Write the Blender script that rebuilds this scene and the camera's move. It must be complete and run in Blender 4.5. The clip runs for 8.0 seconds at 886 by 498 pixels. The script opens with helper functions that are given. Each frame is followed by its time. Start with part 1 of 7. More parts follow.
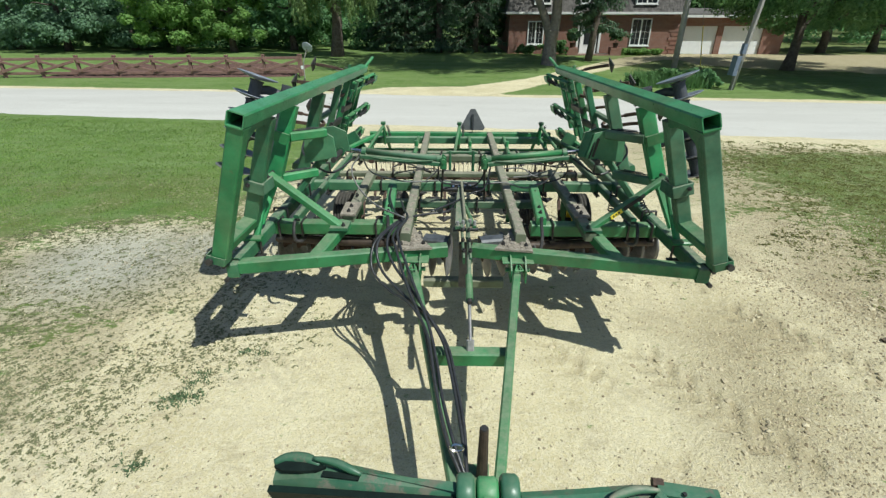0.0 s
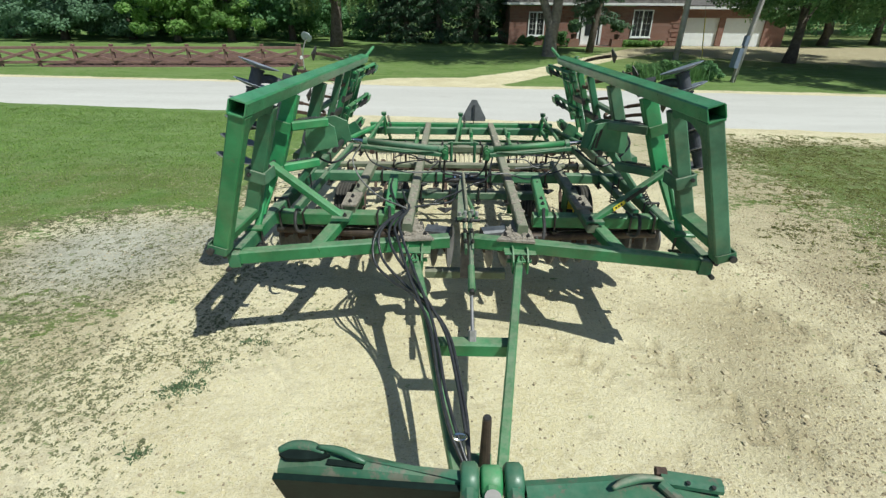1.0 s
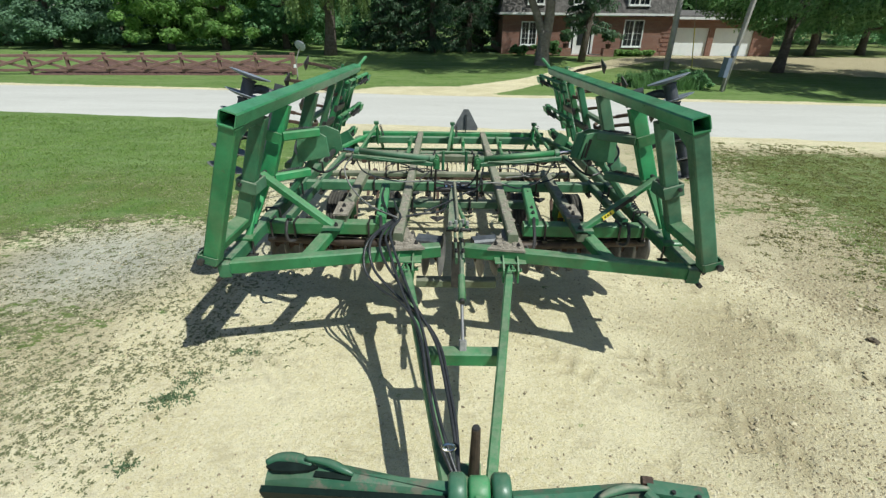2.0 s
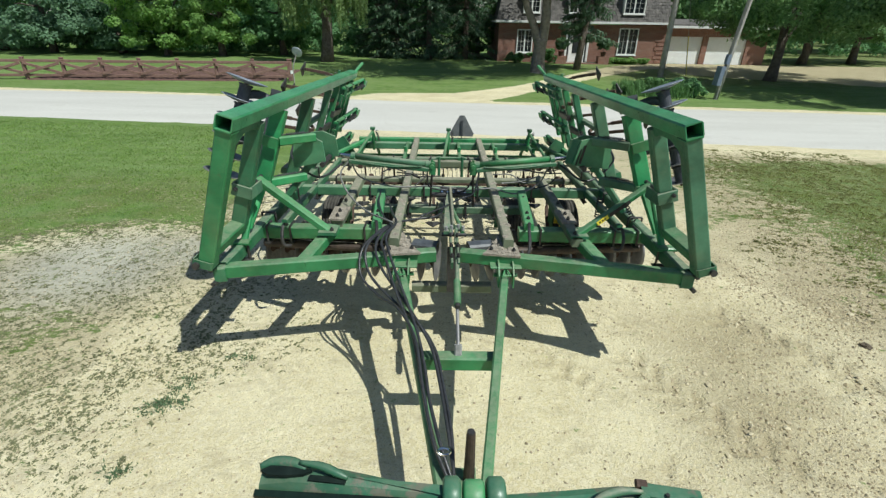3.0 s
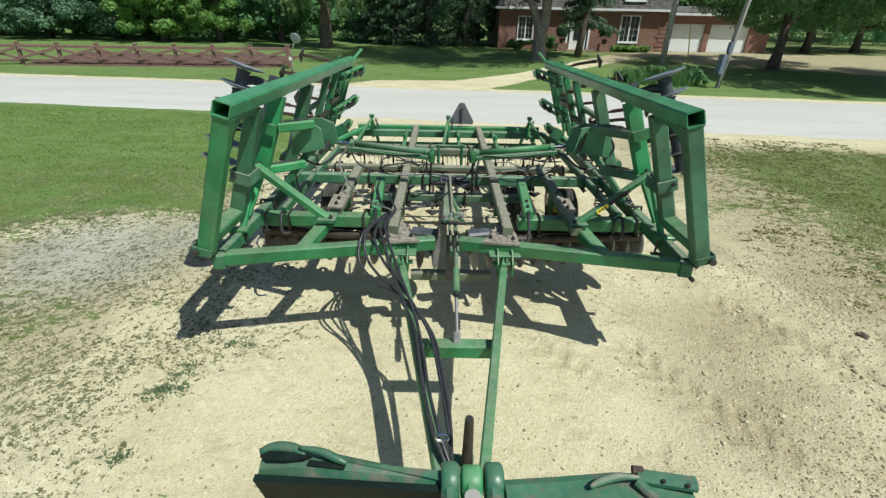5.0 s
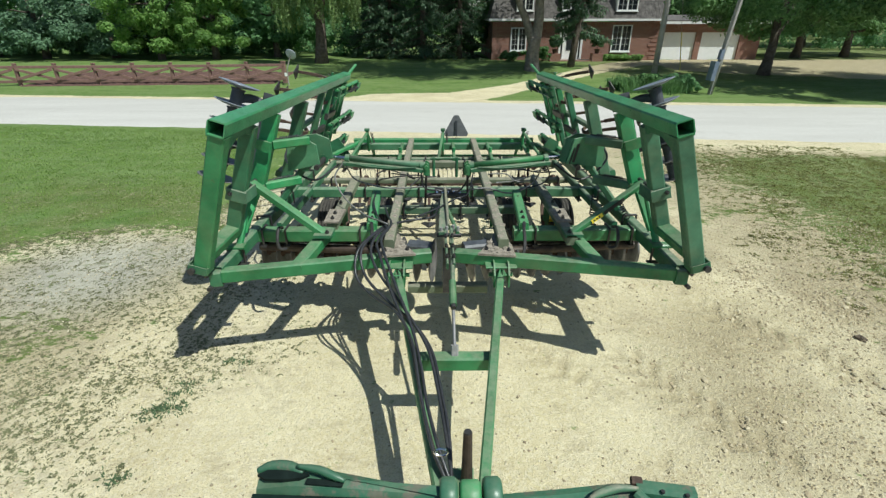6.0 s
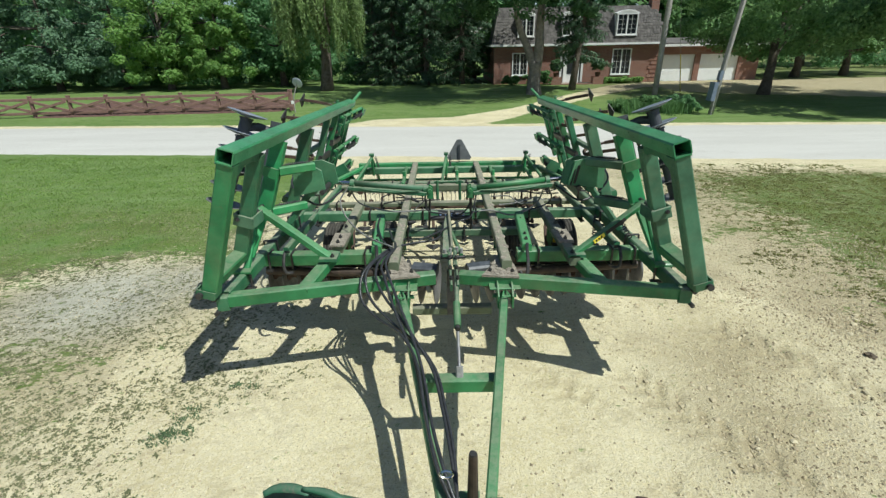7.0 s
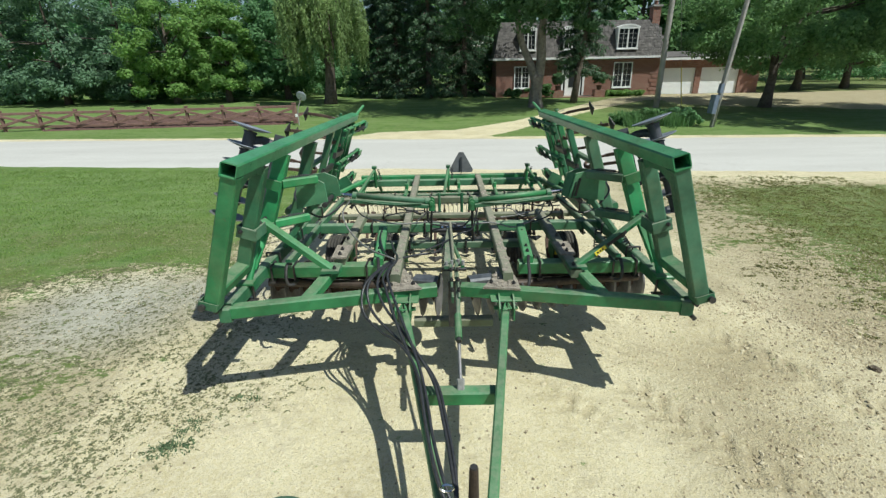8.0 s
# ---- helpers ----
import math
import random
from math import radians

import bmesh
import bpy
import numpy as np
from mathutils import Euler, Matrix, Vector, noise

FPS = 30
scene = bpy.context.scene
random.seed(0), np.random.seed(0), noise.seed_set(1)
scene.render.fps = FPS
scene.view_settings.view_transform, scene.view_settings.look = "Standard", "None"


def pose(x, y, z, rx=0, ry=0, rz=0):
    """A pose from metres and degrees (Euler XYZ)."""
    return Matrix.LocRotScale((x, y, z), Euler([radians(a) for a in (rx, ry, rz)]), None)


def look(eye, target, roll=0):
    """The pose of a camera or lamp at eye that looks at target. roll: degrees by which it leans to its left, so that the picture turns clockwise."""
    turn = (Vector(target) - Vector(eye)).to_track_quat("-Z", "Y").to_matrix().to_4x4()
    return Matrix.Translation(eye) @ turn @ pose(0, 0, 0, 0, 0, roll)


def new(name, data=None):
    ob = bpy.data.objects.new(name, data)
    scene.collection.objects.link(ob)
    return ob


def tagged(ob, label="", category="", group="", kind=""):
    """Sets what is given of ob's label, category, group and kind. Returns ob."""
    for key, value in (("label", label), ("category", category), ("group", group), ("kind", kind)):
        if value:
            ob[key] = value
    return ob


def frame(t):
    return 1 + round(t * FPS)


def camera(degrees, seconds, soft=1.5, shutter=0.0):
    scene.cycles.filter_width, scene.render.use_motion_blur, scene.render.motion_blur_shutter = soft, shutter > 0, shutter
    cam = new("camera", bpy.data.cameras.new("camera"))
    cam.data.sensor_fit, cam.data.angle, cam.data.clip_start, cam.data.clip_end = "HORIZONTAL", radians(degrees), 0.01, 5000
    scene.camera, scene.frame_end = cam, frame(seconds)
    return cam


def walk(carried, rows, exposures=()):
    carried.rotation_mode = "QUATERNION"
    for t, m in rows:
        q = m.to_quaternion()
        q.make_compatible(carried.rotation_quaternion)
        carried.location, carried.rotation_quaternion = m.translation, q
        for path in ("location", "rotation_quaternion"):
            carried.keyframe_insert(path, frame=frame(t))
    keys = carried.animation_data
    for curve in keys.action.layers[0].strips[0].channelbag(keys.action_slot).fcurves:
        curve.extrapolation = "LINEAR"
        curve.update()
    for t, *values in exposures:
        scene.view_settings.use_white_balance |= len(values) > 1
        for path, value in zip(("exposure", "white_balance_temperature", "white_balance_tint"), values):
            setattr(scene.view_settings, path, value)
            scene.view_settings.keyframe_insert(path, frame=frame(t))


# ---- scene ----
cam = camera(86.0, 8.0, soft=1.35)
PATH = [
    (0.0, (-0.032, 0.027, 2.983), 63.77, -0.09, 1.19),
    (0.5, (-0.059, 0.027, 2.963), 63.03, -0.25, 1.27),
    (1.0, (-0.061, 0.028, 2.965), 62.85, -0.38, 1.17),
    (1.5, (-0.038, 0.027, 2.993), 63.16, -0.45, 0.84),
    (3.0, (-0.024, 0.004, 2.985), 64.48, -0.86, 0.12),
    (3.5, (-0.022, 0.013, 2.985), 64.22, -1.13, 0.35),
    (4.0, (-0.030, 0.004, 2.990), 63.65, -1.35, 0.51),
    (4.5, (-0.029, 0.006, 2.974), 63.05, -1.34, 0.43),
    (6.0, (0.002, 0.000, 3.000), 64.42, -0.01, -0.54),
    (6.5, (0.016, -0.017, 3.014), 65.84, 0.58, -0.48),
    (7.0, (0.020, -0.047, 3.019), 67.10, 0.99, -0.23),
    (7.5, (0.030, -0.053, 3.025), 67.97, 1.11, -0.03),
    (8.0, (0.031, -0.062, 3.029), 68.52, 1.07, 0.08),
]
walk(cam, [(t, pose(*eye, tilt, lean, turn)) for t, eye, tilt, lean, turn in PATH], exposures=[(0.0, 0.1, 6080, 4), (8.0, 0.1, 6080, 4)])

# ---- light: high summer sun from the side of the yard, clear sky ----
SUN_TO = Vector((0.52, -0.38, 1.0)).normalized()
world = bpy.data.worlds.new("sky")
scene.world = world
world.use_nodes = True
wn = world.node_tree.nodes
sky = wn.new("ShaderNodeTexSky")
sky.sky_type = "NISHITA"
sky.sun_disc = False
sky.sun_elevation = math.asin(SUN_TO.z)
sky.sun_rotation = math.atan2(SUN_TO.x, SUN_TO.y)
sky.air_density, sky.dust_density, sky.ozone_density = 1.0, 1.0, 1.2
wn["Background"].inputs["Strength"].default_value = 0.075
world.node_tree.links.new(sky.outputs["Color"], wn["Background"].inputs["Color"])
sun_data = bpy.data.lights.new("sun", "SUN")
sun_data.energy, sun_data.angle, sun_data.color = 4.6, radians(0.55), (1.0, 0.97, 0.88)
sun = new("sun", sun_data)
sun.matrix_world = look(SUN_TO * 60, (0, 0, 0))

# ---- materials ----


class Nodes:
    """A small wrapper round one node material."""

    def __init__(self, name, rough=0.6, metal=0.0):
        self.mat = bpy.data.materials.new(name)
        self.mat.use_nodes = True
        self.t = self.mat.node_tree
        self.b = self.t.nodes["Principled BSDF"]
        self.b.inputs["Roughness"].default_value = rough
        self.b.inputs["Metallic"].default_value = metal

    def add(self, kind, **values):
        n = self.t.nodes.new(kind)
        for k, v in values.items():
            n.inputs[k.replace("_", " ")].default_value = v
        return n

    def link(self, a, b):
        self.t.links.new(a, b)

    def coords(self, scale=1.0, stretch=None):
        geo = self.add("ShaderNodeNewGeometry")
        m = self.t.nodes.new("ShaderNodeMapping")
        m.inputs["Scale"].default_value = stretch or (scale, scale, scale)
        self.link(geo.outputs["Position"], m.inputs["Vector"])
        return m.outputs["Vector"]

    def noise(self, scale, detail=4.0, rough=0.6, stretch=None):
        n = self.add("ShaderNodeTexNoise", Scale=scale, Detail=detail, Roughness=rough)
        self.link(self.coords(1.0, stretch), n.inputs["Vector"])
        return n.outputs["Fac"]

    def ramp(self, fac, *stops):
        r = self.t.nodes.new("ShaderNodeValToRGB")
        e = r.color_ramp.elements
        while len(e) < len(stops):
            e.new(0.5)
        for el, (p, c) in zip(e, stops):
            el.position = p
            el.color = (c, c, c, 1) if isinstance(c, (int, float)) else (*c, 1)
        self.link(fac, r.inputs["Fac"])
        return r.outputs["Color"]

    def mix(self, fac, a, b, how="MIX"):
        m = self.t.nodes.new("ShaderNodeMix")
        m.data_type, m.blend_type = "RGBA", how
        for socket, v in ((m.inputs[0], fac), (m.inputs[6], a), (m.inputs[7], b)):
            if isinstance(v, (int, float)):
                socket.default_value = v
            elif isinstance(v, tuple):
                socket.default_value = (*v, 1)
            else:
                self.link(v, socket)
        return m.outputs[2]

    def math(self, how, a, b=0.0):
        m = self.t.nodes.new("ShaderNodeMath")
        m.operation = how
        for s, v in zip(m.inputs, (a, b)):
            if isinstance(v, (int, float)):
                s.default_value = v
            else:
                self.link(v, s)
        return m.outputs[0]

    def colour(self, c):
        if isinstance(c, tuple):
            self.b.inputs["Base Color"].default_value = (*c, 1)
        else:
            self.link(c, self.b.inputs["Base Color"])
        return self

    def bump(self, height, strength=0.4, distance=0.01):
        n = self.add("ShaderNodeBump", Strength=strength, Distance=distance)
        self.link(height, n.inputs["Height"])
        self.link(n.outputs["Normal"], self.b.inputs["Normal"])
        return self

    def rough(self, fac):
        self.link(fac, self.b.inputs["Roughness"])
        return self


def painted(name, base, worn=0.35, dust=0.35, rough=0.42, dust_colour=(0.36, 0.33, 0.25), peel=0.0):
    """Old machine enamel: faded in patches, scuffed, dust lying on its upper faces."""
    n = Nodes(name, rough)
    big, fine = n.noise(3.0, 5), n.noise(38.0, 6, 0.7)
    faded = tuple(min(1.0, c * 1.45 + 0.015) for c in base)
    deep = tuple(c * 0.72 for c in base)
    c = n.mix(n.ramp(big, (0.35, 0.0), (0.68, 1.0)), deep, faded)
    film = n.ramp(n.noise(2.6, 8, 0.72), (0.46, 0.0), (0.72, 0.38))
    c = n.mix(film, c, (0.17, 0.16, 0.085))
    info = n.add("ShaderNodeObjectInfo")
    c = n.mix(n.math("MULTIPLY", info.outputs["Random"], 0.25), c, tuple(v * 0.8 for v in base))
    geo = n.add("ShaderNodeNewGeometry")
    sep = n.add("ShaderNodeSeparateXYZ")
    n.link(geo.outputs["Normal"], sep.inputs[0])
    up = n.ramp(sep.outputs["Z"], (0.35, 0.0), (0.9, 1.0))
    lying = n.math("MULTIPLY", n.math("MULTIPLY", up, n.ramp(n.noise(17.0, 7, 0.75), (0.34, 0.15), (0.7, 1.0))), dust)
    c = n.mix(lying, c, dust_colour)
    rusty = n.ramp(n.noise(14.0, 8, 0.75), (0.62, 0.0), (0.72, worn))
    c = n.mix(rusty, c, (0.1, 0.055, 0.03))
    if peel:
        bare = n.ramp(n.noise(6.5, 9, 0.72), (0.54, 0.0), (0.6, peel))
        c = n.mix(bare, c, n.mix(n.noise(30.0, 4), (0.1, 0.075, 0.055), (0.24, 0.2, 0.16)))
    n.colour(c)
    n.rough(n.ramp(fine, (0.3, rough - 0.08), (0.75, rough + 0.25)))
    n.bump(fine, 0.18, 0.004)
    return n.mat


def plain(name, a, b, rough=0.6, scale=12.0, metal=0.0, bump=0.2, depth=0.004):
    n = Nodes(name, rough, metal)
    n.colour(n.mix(n.ramp(n.noise(scale, 6, 0.65), (0.3, 0.0), (0.7, 1.0)), a, b))
    n.bump(n.noise(scale * 4, 5, 0.7), bump, depth)
    return n.mat


GREEN = painted("green_enamel", (0.022, 0.16, 0.052), worn=0.5, dust=0.5)
GREEN_LIGHT = painted("fresh_green_enamel", (0.026, 0.225, 0.072), worn=0.3, dust=0.35)
GREEN_DARK = painted("dark_green_enamel", (0.024, 0.125, 0.055), worn=0.4, dust=0.7)
GREEN_GREY = painted("dust_filmed_green_enamel", (0.055, 0.145, 0.08), worn=0.5, dust=1.0, rough=0.55, dust_colour=(0.3, 0.27, 0.2))
GREEN_BAR = painted("dusty_green_bar_enamel", (0.05, 0.17, 0.08), worn=0.4, dust=0.9, rough=0.55, dust_colour=(0.3, 0.33, 0.24))
# Duller, greyer green for the right wing's posts and lever arms.
GREEN_DULL = painted("dull_grey_green_enamel", (0.045, 0.135, 0.072), worn=0.55, dust=0.5, rough=0.5)
DUSTY = painted("dusty_green_beam", (0.12, 0.15, 0.09), worn=0.6, dust=1.0, rough=0.7, dust_colour=(0.32, 0.28, 0.22))
SOIL = plain("dried_soil", (0.19, 0.165, 0.13), (0.44, 0.385, 0.31), 0.95, 26, bump=0.8, depth=0.02)
# Lighter green holds the sky highlight of the rail tops in its colour.
RAIL = painted("sky_lit_rail_enamel", (0.036, 0.21, 0.085), worn=0.25, dust=0.12, rough=0.3)
HITCH = painted("hitch_green_casting", (0.02, 0.115, 0.06), worn=0.85, dust=0.2, rough=0.34, peel=0.7)
# Tractor's shade on the hitch arm front, put into a dark colour.
HITCH_SHADED = plain("shade_dark_hitch_casting", (0.002, 0.006, 0.005), (0.006, 0.019, 0.014), 0.6, 9, bump=0.35)
HITCH_SHADED.node_tree.nodes["Principled BSDF"].inputs["Specular IOR Level"].default_value = 0.15
# Bluish tone carries the sky's sheen on the upper wing blades.
STEEL = plain("sky_sheen_disc_steel", (0.2, 0.225, 0.27), (0.3, 0.33, 0.38), 0.42, 7, 0.25, 0.1)
BLADE = plain("weathered_disc_steel", (0.14, 0.14, 0.15), (0.33, 0.32, 0.31), 0.45, 9, 0.5, 0.15)
RUST = plain("rusty_steel", (0.05, 0.032, 0.024), (0.14, 0.09, 0.065), 0.8, 18, 0.2, 0.4)
PIN = plain("brown_worn_pin", (0.025, 0.018, 0.015), (0.085, 0.06, 0.045), 0.6, 14, 0.2, 0.3)
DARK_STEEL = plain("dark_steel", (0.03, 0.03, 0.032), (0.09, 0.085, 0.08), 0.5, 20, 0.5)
CHROME = plain("chrome_rod", (0.6, 0.6, 0.6), (0.75, 0.75, 0.75), 0.14, 12, 1.0, 0.03)
RUBBER = plain("dusty_tyre_rubber", (0.02, 0.019, 0.018), (0.085, 0.077, 0.063), 0.85, 11, bump=0.3)
HOSE = plain("black_hose", (0.016, 0.017, 0.02), (0.05, 0.051, 0.054), 0.36, 30)
HOSE_GREY = plain("greyed_hose", (0.11, 0.11, 0.105), (0.27, 0.265, 0.25), 0.45, 30)
MATTE_STEEL = plain("dull_bare_steel", (0.2, 0.2, 0.19), (0.36, 0.35, 0.33), 0.55, 16)
DARK_CASTING = plain("near_black_casting", (0.004, 0.008, 0.007), (0.014, 0.024, 0.02), 0.75, 9, bump=0.3)
DARK_CASTING.node_tree.nodes["Principled BSDF"].inputs["Specular IOR Level"].default_value = 0.12
GREY_BOX = plain("dark_grey_metal", (0.03, 0.033, 0.038), (0.075, 0.08, 0.088), 0.5, 10)
BEARING = plain("blue_grey_casting", (0.035, 0.04, 0.048), (0.11, 0.12, 0.135), 0.5, 10)
SIGN_BACK = plain("grey_sign_back", (0.12, 0.125, 0.13), (0.19, 0.195, 0.2), 0.5, 14)
YELLOW = plain("yellow_decal", (0.75, 0.6, 0.03), (0.85, 0.7, 0.08), 0.45, 30)
BLACK = plain("black_decal", (0.01, 0.01, 0.01), (0.03, 0.03, 0.03), 0.5, 30)
WHITE = plain("white_paint", (0.7, 0.7, 0.68), (0.82, 0.82, 0.8), 0.5, 6, bump=0.05)
FENCE_WOOD = plain("red_brown_fence_stain", (0.165, 0.088, 0.07), (0.28, 0.17, 0.14), 0.8, 9, bump=0.4)
POLE_WOOD = plain("grey_weathered_pole", (0.24, 0.23, 0.21), (0.38, 0.36, 0.33), 0.85, 5, bump=0.4)
BARK = plain("grey_bark", (0.07, 0.055, 0.042), (0.19, 0.155, 0.125), 0.95, 7, bump=1.0, depth=0.05)
BARK_PALE = plain("pale_bark", (0.14, 0.12, 0.1), (0.3, 0.27, 0.235), 0.95, 6, bump=1.0, depth=0.05)
METER = plain("blue_grey_meter_paint", (0.13, 0.165, 0.23), (0.2, 0.24, 0.31), 0.5, 8)
BROWN_GROUND = plain("dark_red_brown_ground", (0.06, 0.032, 0.026), (0.16, 0.09, 0.072), 0.95, 9, bump=0.8, depth=0.03)
DOOR_WHITE = plain("white_door_paint", (0.78, 0.79, 0.8), (0.84, 0.85, 0.86), 0.45, 4, bump=0.03)
CLOD = plain("dark_damp_soil", (0.07, 0.052, 0.036), (0.16, 0.125, 0.085), 0.95, 24, bump=0.8, depth=0.01)
MULCH = plain("mulch", (0.06, 0.04, 0.03), (0.14, 0.1, 0.07), 0.95, 20)
DISH = plain("pale_grey_dish", (0.3, 0.33, 0.38), (0.46, 0.49, 0.54), 0.45, 5, bump=0.02)


def foliage(name, dark, light, gloss=0.5, through_light=0.35):
    n = Nodes(name, gloss)
    geo = n.add("ShaderNodeNewGeometry")
    c = n.mix(geo.outputs["Random Per Island"], dark, light)
    c = n.mix(n.math("MULTIPLY", n.ramp(n.noise(0.55, 3), (0.35, 0.0), (0.7, 1.0)), 0.45), c, tuple(v * 1.5 for v in light))
    n.colour(c)
    tr = n.add("ShaderNodeBsdfTranslucent")
    n.link(n.mix(0.5, c, tuple(v * 1.6 for v in light)), tr.inputs["Color"])
    m = n.add("ShaderNodeMixShader", Fac=through_light)
    n.link(n.b.outputs[0], m.inputs[1])
    n.link(tr.outputs[0], m.inputs[2])
    n.link(m.outputs[0], n.t.nodes["Material Output"].inputs["Surface"])
    return n.mat


LEAF_BRIGHT = foliage("bright_leaves", (0.07, 0.165, 0.042), (0.23, 0.37, 0.1), 0.75, 0.5)
LEAF_MID = foliage("green_leaves", (0.055, 0.135, 0.042), (0.135, 0.25, 0.085), 0.75, 0.42)
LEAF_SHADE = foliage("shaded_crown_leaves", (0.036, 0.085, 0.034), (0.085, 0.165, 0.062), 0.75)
LEAF_DEEP = foliage("deep_green_leaves", (0.065, 0.165, 0.07), (0.155, 0.29, 0.12), 0.75, 0.45)
# Haze over the far-left trees is put into this bluish leaf colour.
LEAF_HAZE = foliage("hazy_blue_green_leaves", (0.085, 0.16, 0.095), (0.16, 0.265, 0.15), 0.8, 0.4)
LEAF_MAPLE = foliage("maple_leaves", (0.045, 0.12, 0.042), (0.215, 0.35, 0.135), 0.75, 0.46)
LEAF_WILLOW = foliage("willow_leaves", (0.11, 0.19, 0.07), (0.25, 0.34, 0.125), 0.75, 0.42)
NEEDLES = foliage("spruce_needles", (0.034, 0.075, 0.042), (0.09, 0.16, 0.08), 0.6, 0.25)
BLADES = foliage("lawn_grass", (0.13, 0.22, 0.04), (0.24, 0.34, 0.085), 0.6, 0.45)
BLADES_DRY = foliage("sparse_yard_grass", (0.125, 0.138, 0.026), (0.26, 0.265, 0.068), 0.7, 0.45)
TUFT = foliage("dark_weed_tuft", (0.055, 0.1, 0.045), (0.13, 0.19, 0.09), 0.8, 0.3)
WEED = foliage("low_weeds", (0.09, 0.1, 0.048), (0.215, 0.22, 0.115), 0.95, 0.3)
VERGE = foliage("olive_verge_weeds", (0.105, 0.115, 0.035), (0.225, 0.225, 0.085), 0.9, 0.35)


def ground_material():
    """Crushed limestone, thin soil and mown lawn, mixed by the cover painted on the sheet (how much grass grows where)."""
    n = Nodes("yard_ground", 0.95)
    cover = n.t.nodes.new("ShaderNodeVertexColor")
    cover.layer_name = "cover"
    sep = n.t.nodes.new("ShaderNodeSeparateColor")
    n.link(cover.outputs["Color"], sep.inputs[0])
    stones = n.t.nodes.new("ShaderNodeTexVoronoi")
    stones.inputs["Scale"].default_value = 42.0
    n.link(n.coords(), stones.inputs["Vector"])
    grit = n.noise(95.0, 6, 0.7)
    pale = n.mix(n.ramp(n.noise(0.8, 6, 0.6), (0.32, 0.0), (0.7, 1.0)), (0.53, 0.455, 0.255), (0.74, 0.66, 0.425))
    stone = n.mix(n.ramp(stones.outputs["Color"], (0.2, 0.0), (0.85, 0.55)), pale, (0.72, 0.66, 0.48))
    stone = n.mix(n.ramp(grit, (0.32, 0.95), (0.48, 0.0)), stone, (0.25, 0.2, 0.125))
    tracks = n.ramp(n.noise(2.2, 7, 0.75, (1.0, 2.4, 1.0)), (0.52, 0.0), (0.68, 0.55))
    stone = n.mix(tracks, stone, (0.36, 0.3, 0.185))
    # Dark flecks: soil crumbs, and shade of small dents put into the colour.
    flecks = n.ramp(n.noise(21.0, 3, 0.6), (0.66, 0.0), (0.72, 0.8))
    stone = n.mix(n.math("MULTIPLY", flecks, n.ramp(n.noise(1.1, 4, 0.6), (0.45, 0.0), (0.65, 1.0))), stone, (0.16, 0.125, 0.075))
    lugs = n.t.nodes.new("ShaderNodeTexWave")
    lugs.wave_type, lugs.bands_direction = "BANDS", "DIAGONAL"
    lugs.inputs["Scale"].default_value, lugs.inputs["Distortion"].default_value = 3.4, 5.0
    lugs.inputs["Detail"].default_value, lugs.inputs["Detail Scale"].default_value = 4.0, 2.0
    n.link(n.coords(), lugs.inputs["Vector"])
    ridge = n.math("MULTIPLY", lugs.outputs["Fac"], n.ramp(n.noise(0.7, 4, 0.6), (0.5, 0.0), (0.66, 1.0)))
    stone = n.mix(n.math("MULTIPLY", ridge, 0.3), stone, (0.3, 0.25, 0.16))
    earth = n.mix(n.ramp(n.noise(9.0, 7, 0.7), (0.3, 0.0), (0.7, 1.0)), (0.25, 0.2, 0.115), (0.49, 0.42, 0.25))
    stone = n.mix(n.math("MULTIPLY", sep.outputs["Blue"], n.ramp(n.noise(18.0, 6, 0.7), (0.36, 0.45), (0.6, 1.0))), stone, earth)
    combs = n.t.nodes.new("ShaderNodeTexWave")
    combs.wave_type, combs.bands_direction = "BANDS", "X"
    combs.inputs["Scale"].default_value, combs.inputs["Distortion"].default_value = 6.0, 7.0
    combs.inputs["Detail"].default_value, combs.inputs["Detail Scale"].default_value = 3.0, 1.5
    turned = n.t.nodes.new("ShaderNodeMapping")
    turned.inputs["Rotation"].default_value = (0, 0, radians(28))
    n.link(n.coords(), turned.inputs["Vector"])
    n.link(turned.outputs["Vector"], combs.inputs["Vector"])
    streak = n.math("MULTIPLY", combs.outputs["Fac"], n.math("MULTIPLY", sep.outputs["Blue"], n.ramp(n.noise(1.9, 5, 0.65), (0.54, 0.0), (0.66, 1.0))))
    crumb = n.math("MULTIPLY", n.ramp(n.noise(34.0, 4, 0.65), (0.47, 0.0), (0.64, 1.0)), n.math("ADD", n.math("MULTIPLY", sep.outputs["Blue"], 0.9), n.ramp(n.noise(1.2, 5, 0.65), (0.5, 0.0), (0.75, 0.4))))
    stone = n.mix(n.math("MULTIPLY", streak, 0.25), stone, (0.3, 0.24, 0.15))
    ash = n.mix(n.ramp(n.noise(7.0, 6, 0.7), (0.3, 0.0), (0.7, 1.0)), (0.34, 0.33, 0.265), (0.48, 0.465, 0.38))
    stone = n.mix(sep.outputs["Green"], stone, ash)
    turf = n.mix(n.ramp(n.noise(1.3, 6, 0.65), (0.3, 0.0), (0.7, 1.0)), (0.062, 0.135, 0.014), (0.118, 0.205, 0.028))
    turf = n.mix(n.ramp(n.noise(55.0, 6, 0.75), (0.35, 0.2), (0.6, 0.0)), turf, (0.06, 0.1, 0.018))
    turf = n.mix(n.ramp(n.noise(0.35, 4, 0.6, (0.8, 1.8, 1.0)), (0.42, 0.0), (0.66, 0.6)), turf, (0.15, 0.225, 0.055))
    turf = n.mix(n.ramp(n.noise(4.0, 8, 0.75), (0.46, 0.0), (0.66, 0.6)), turf, (0.21, 0.235, 0.1))
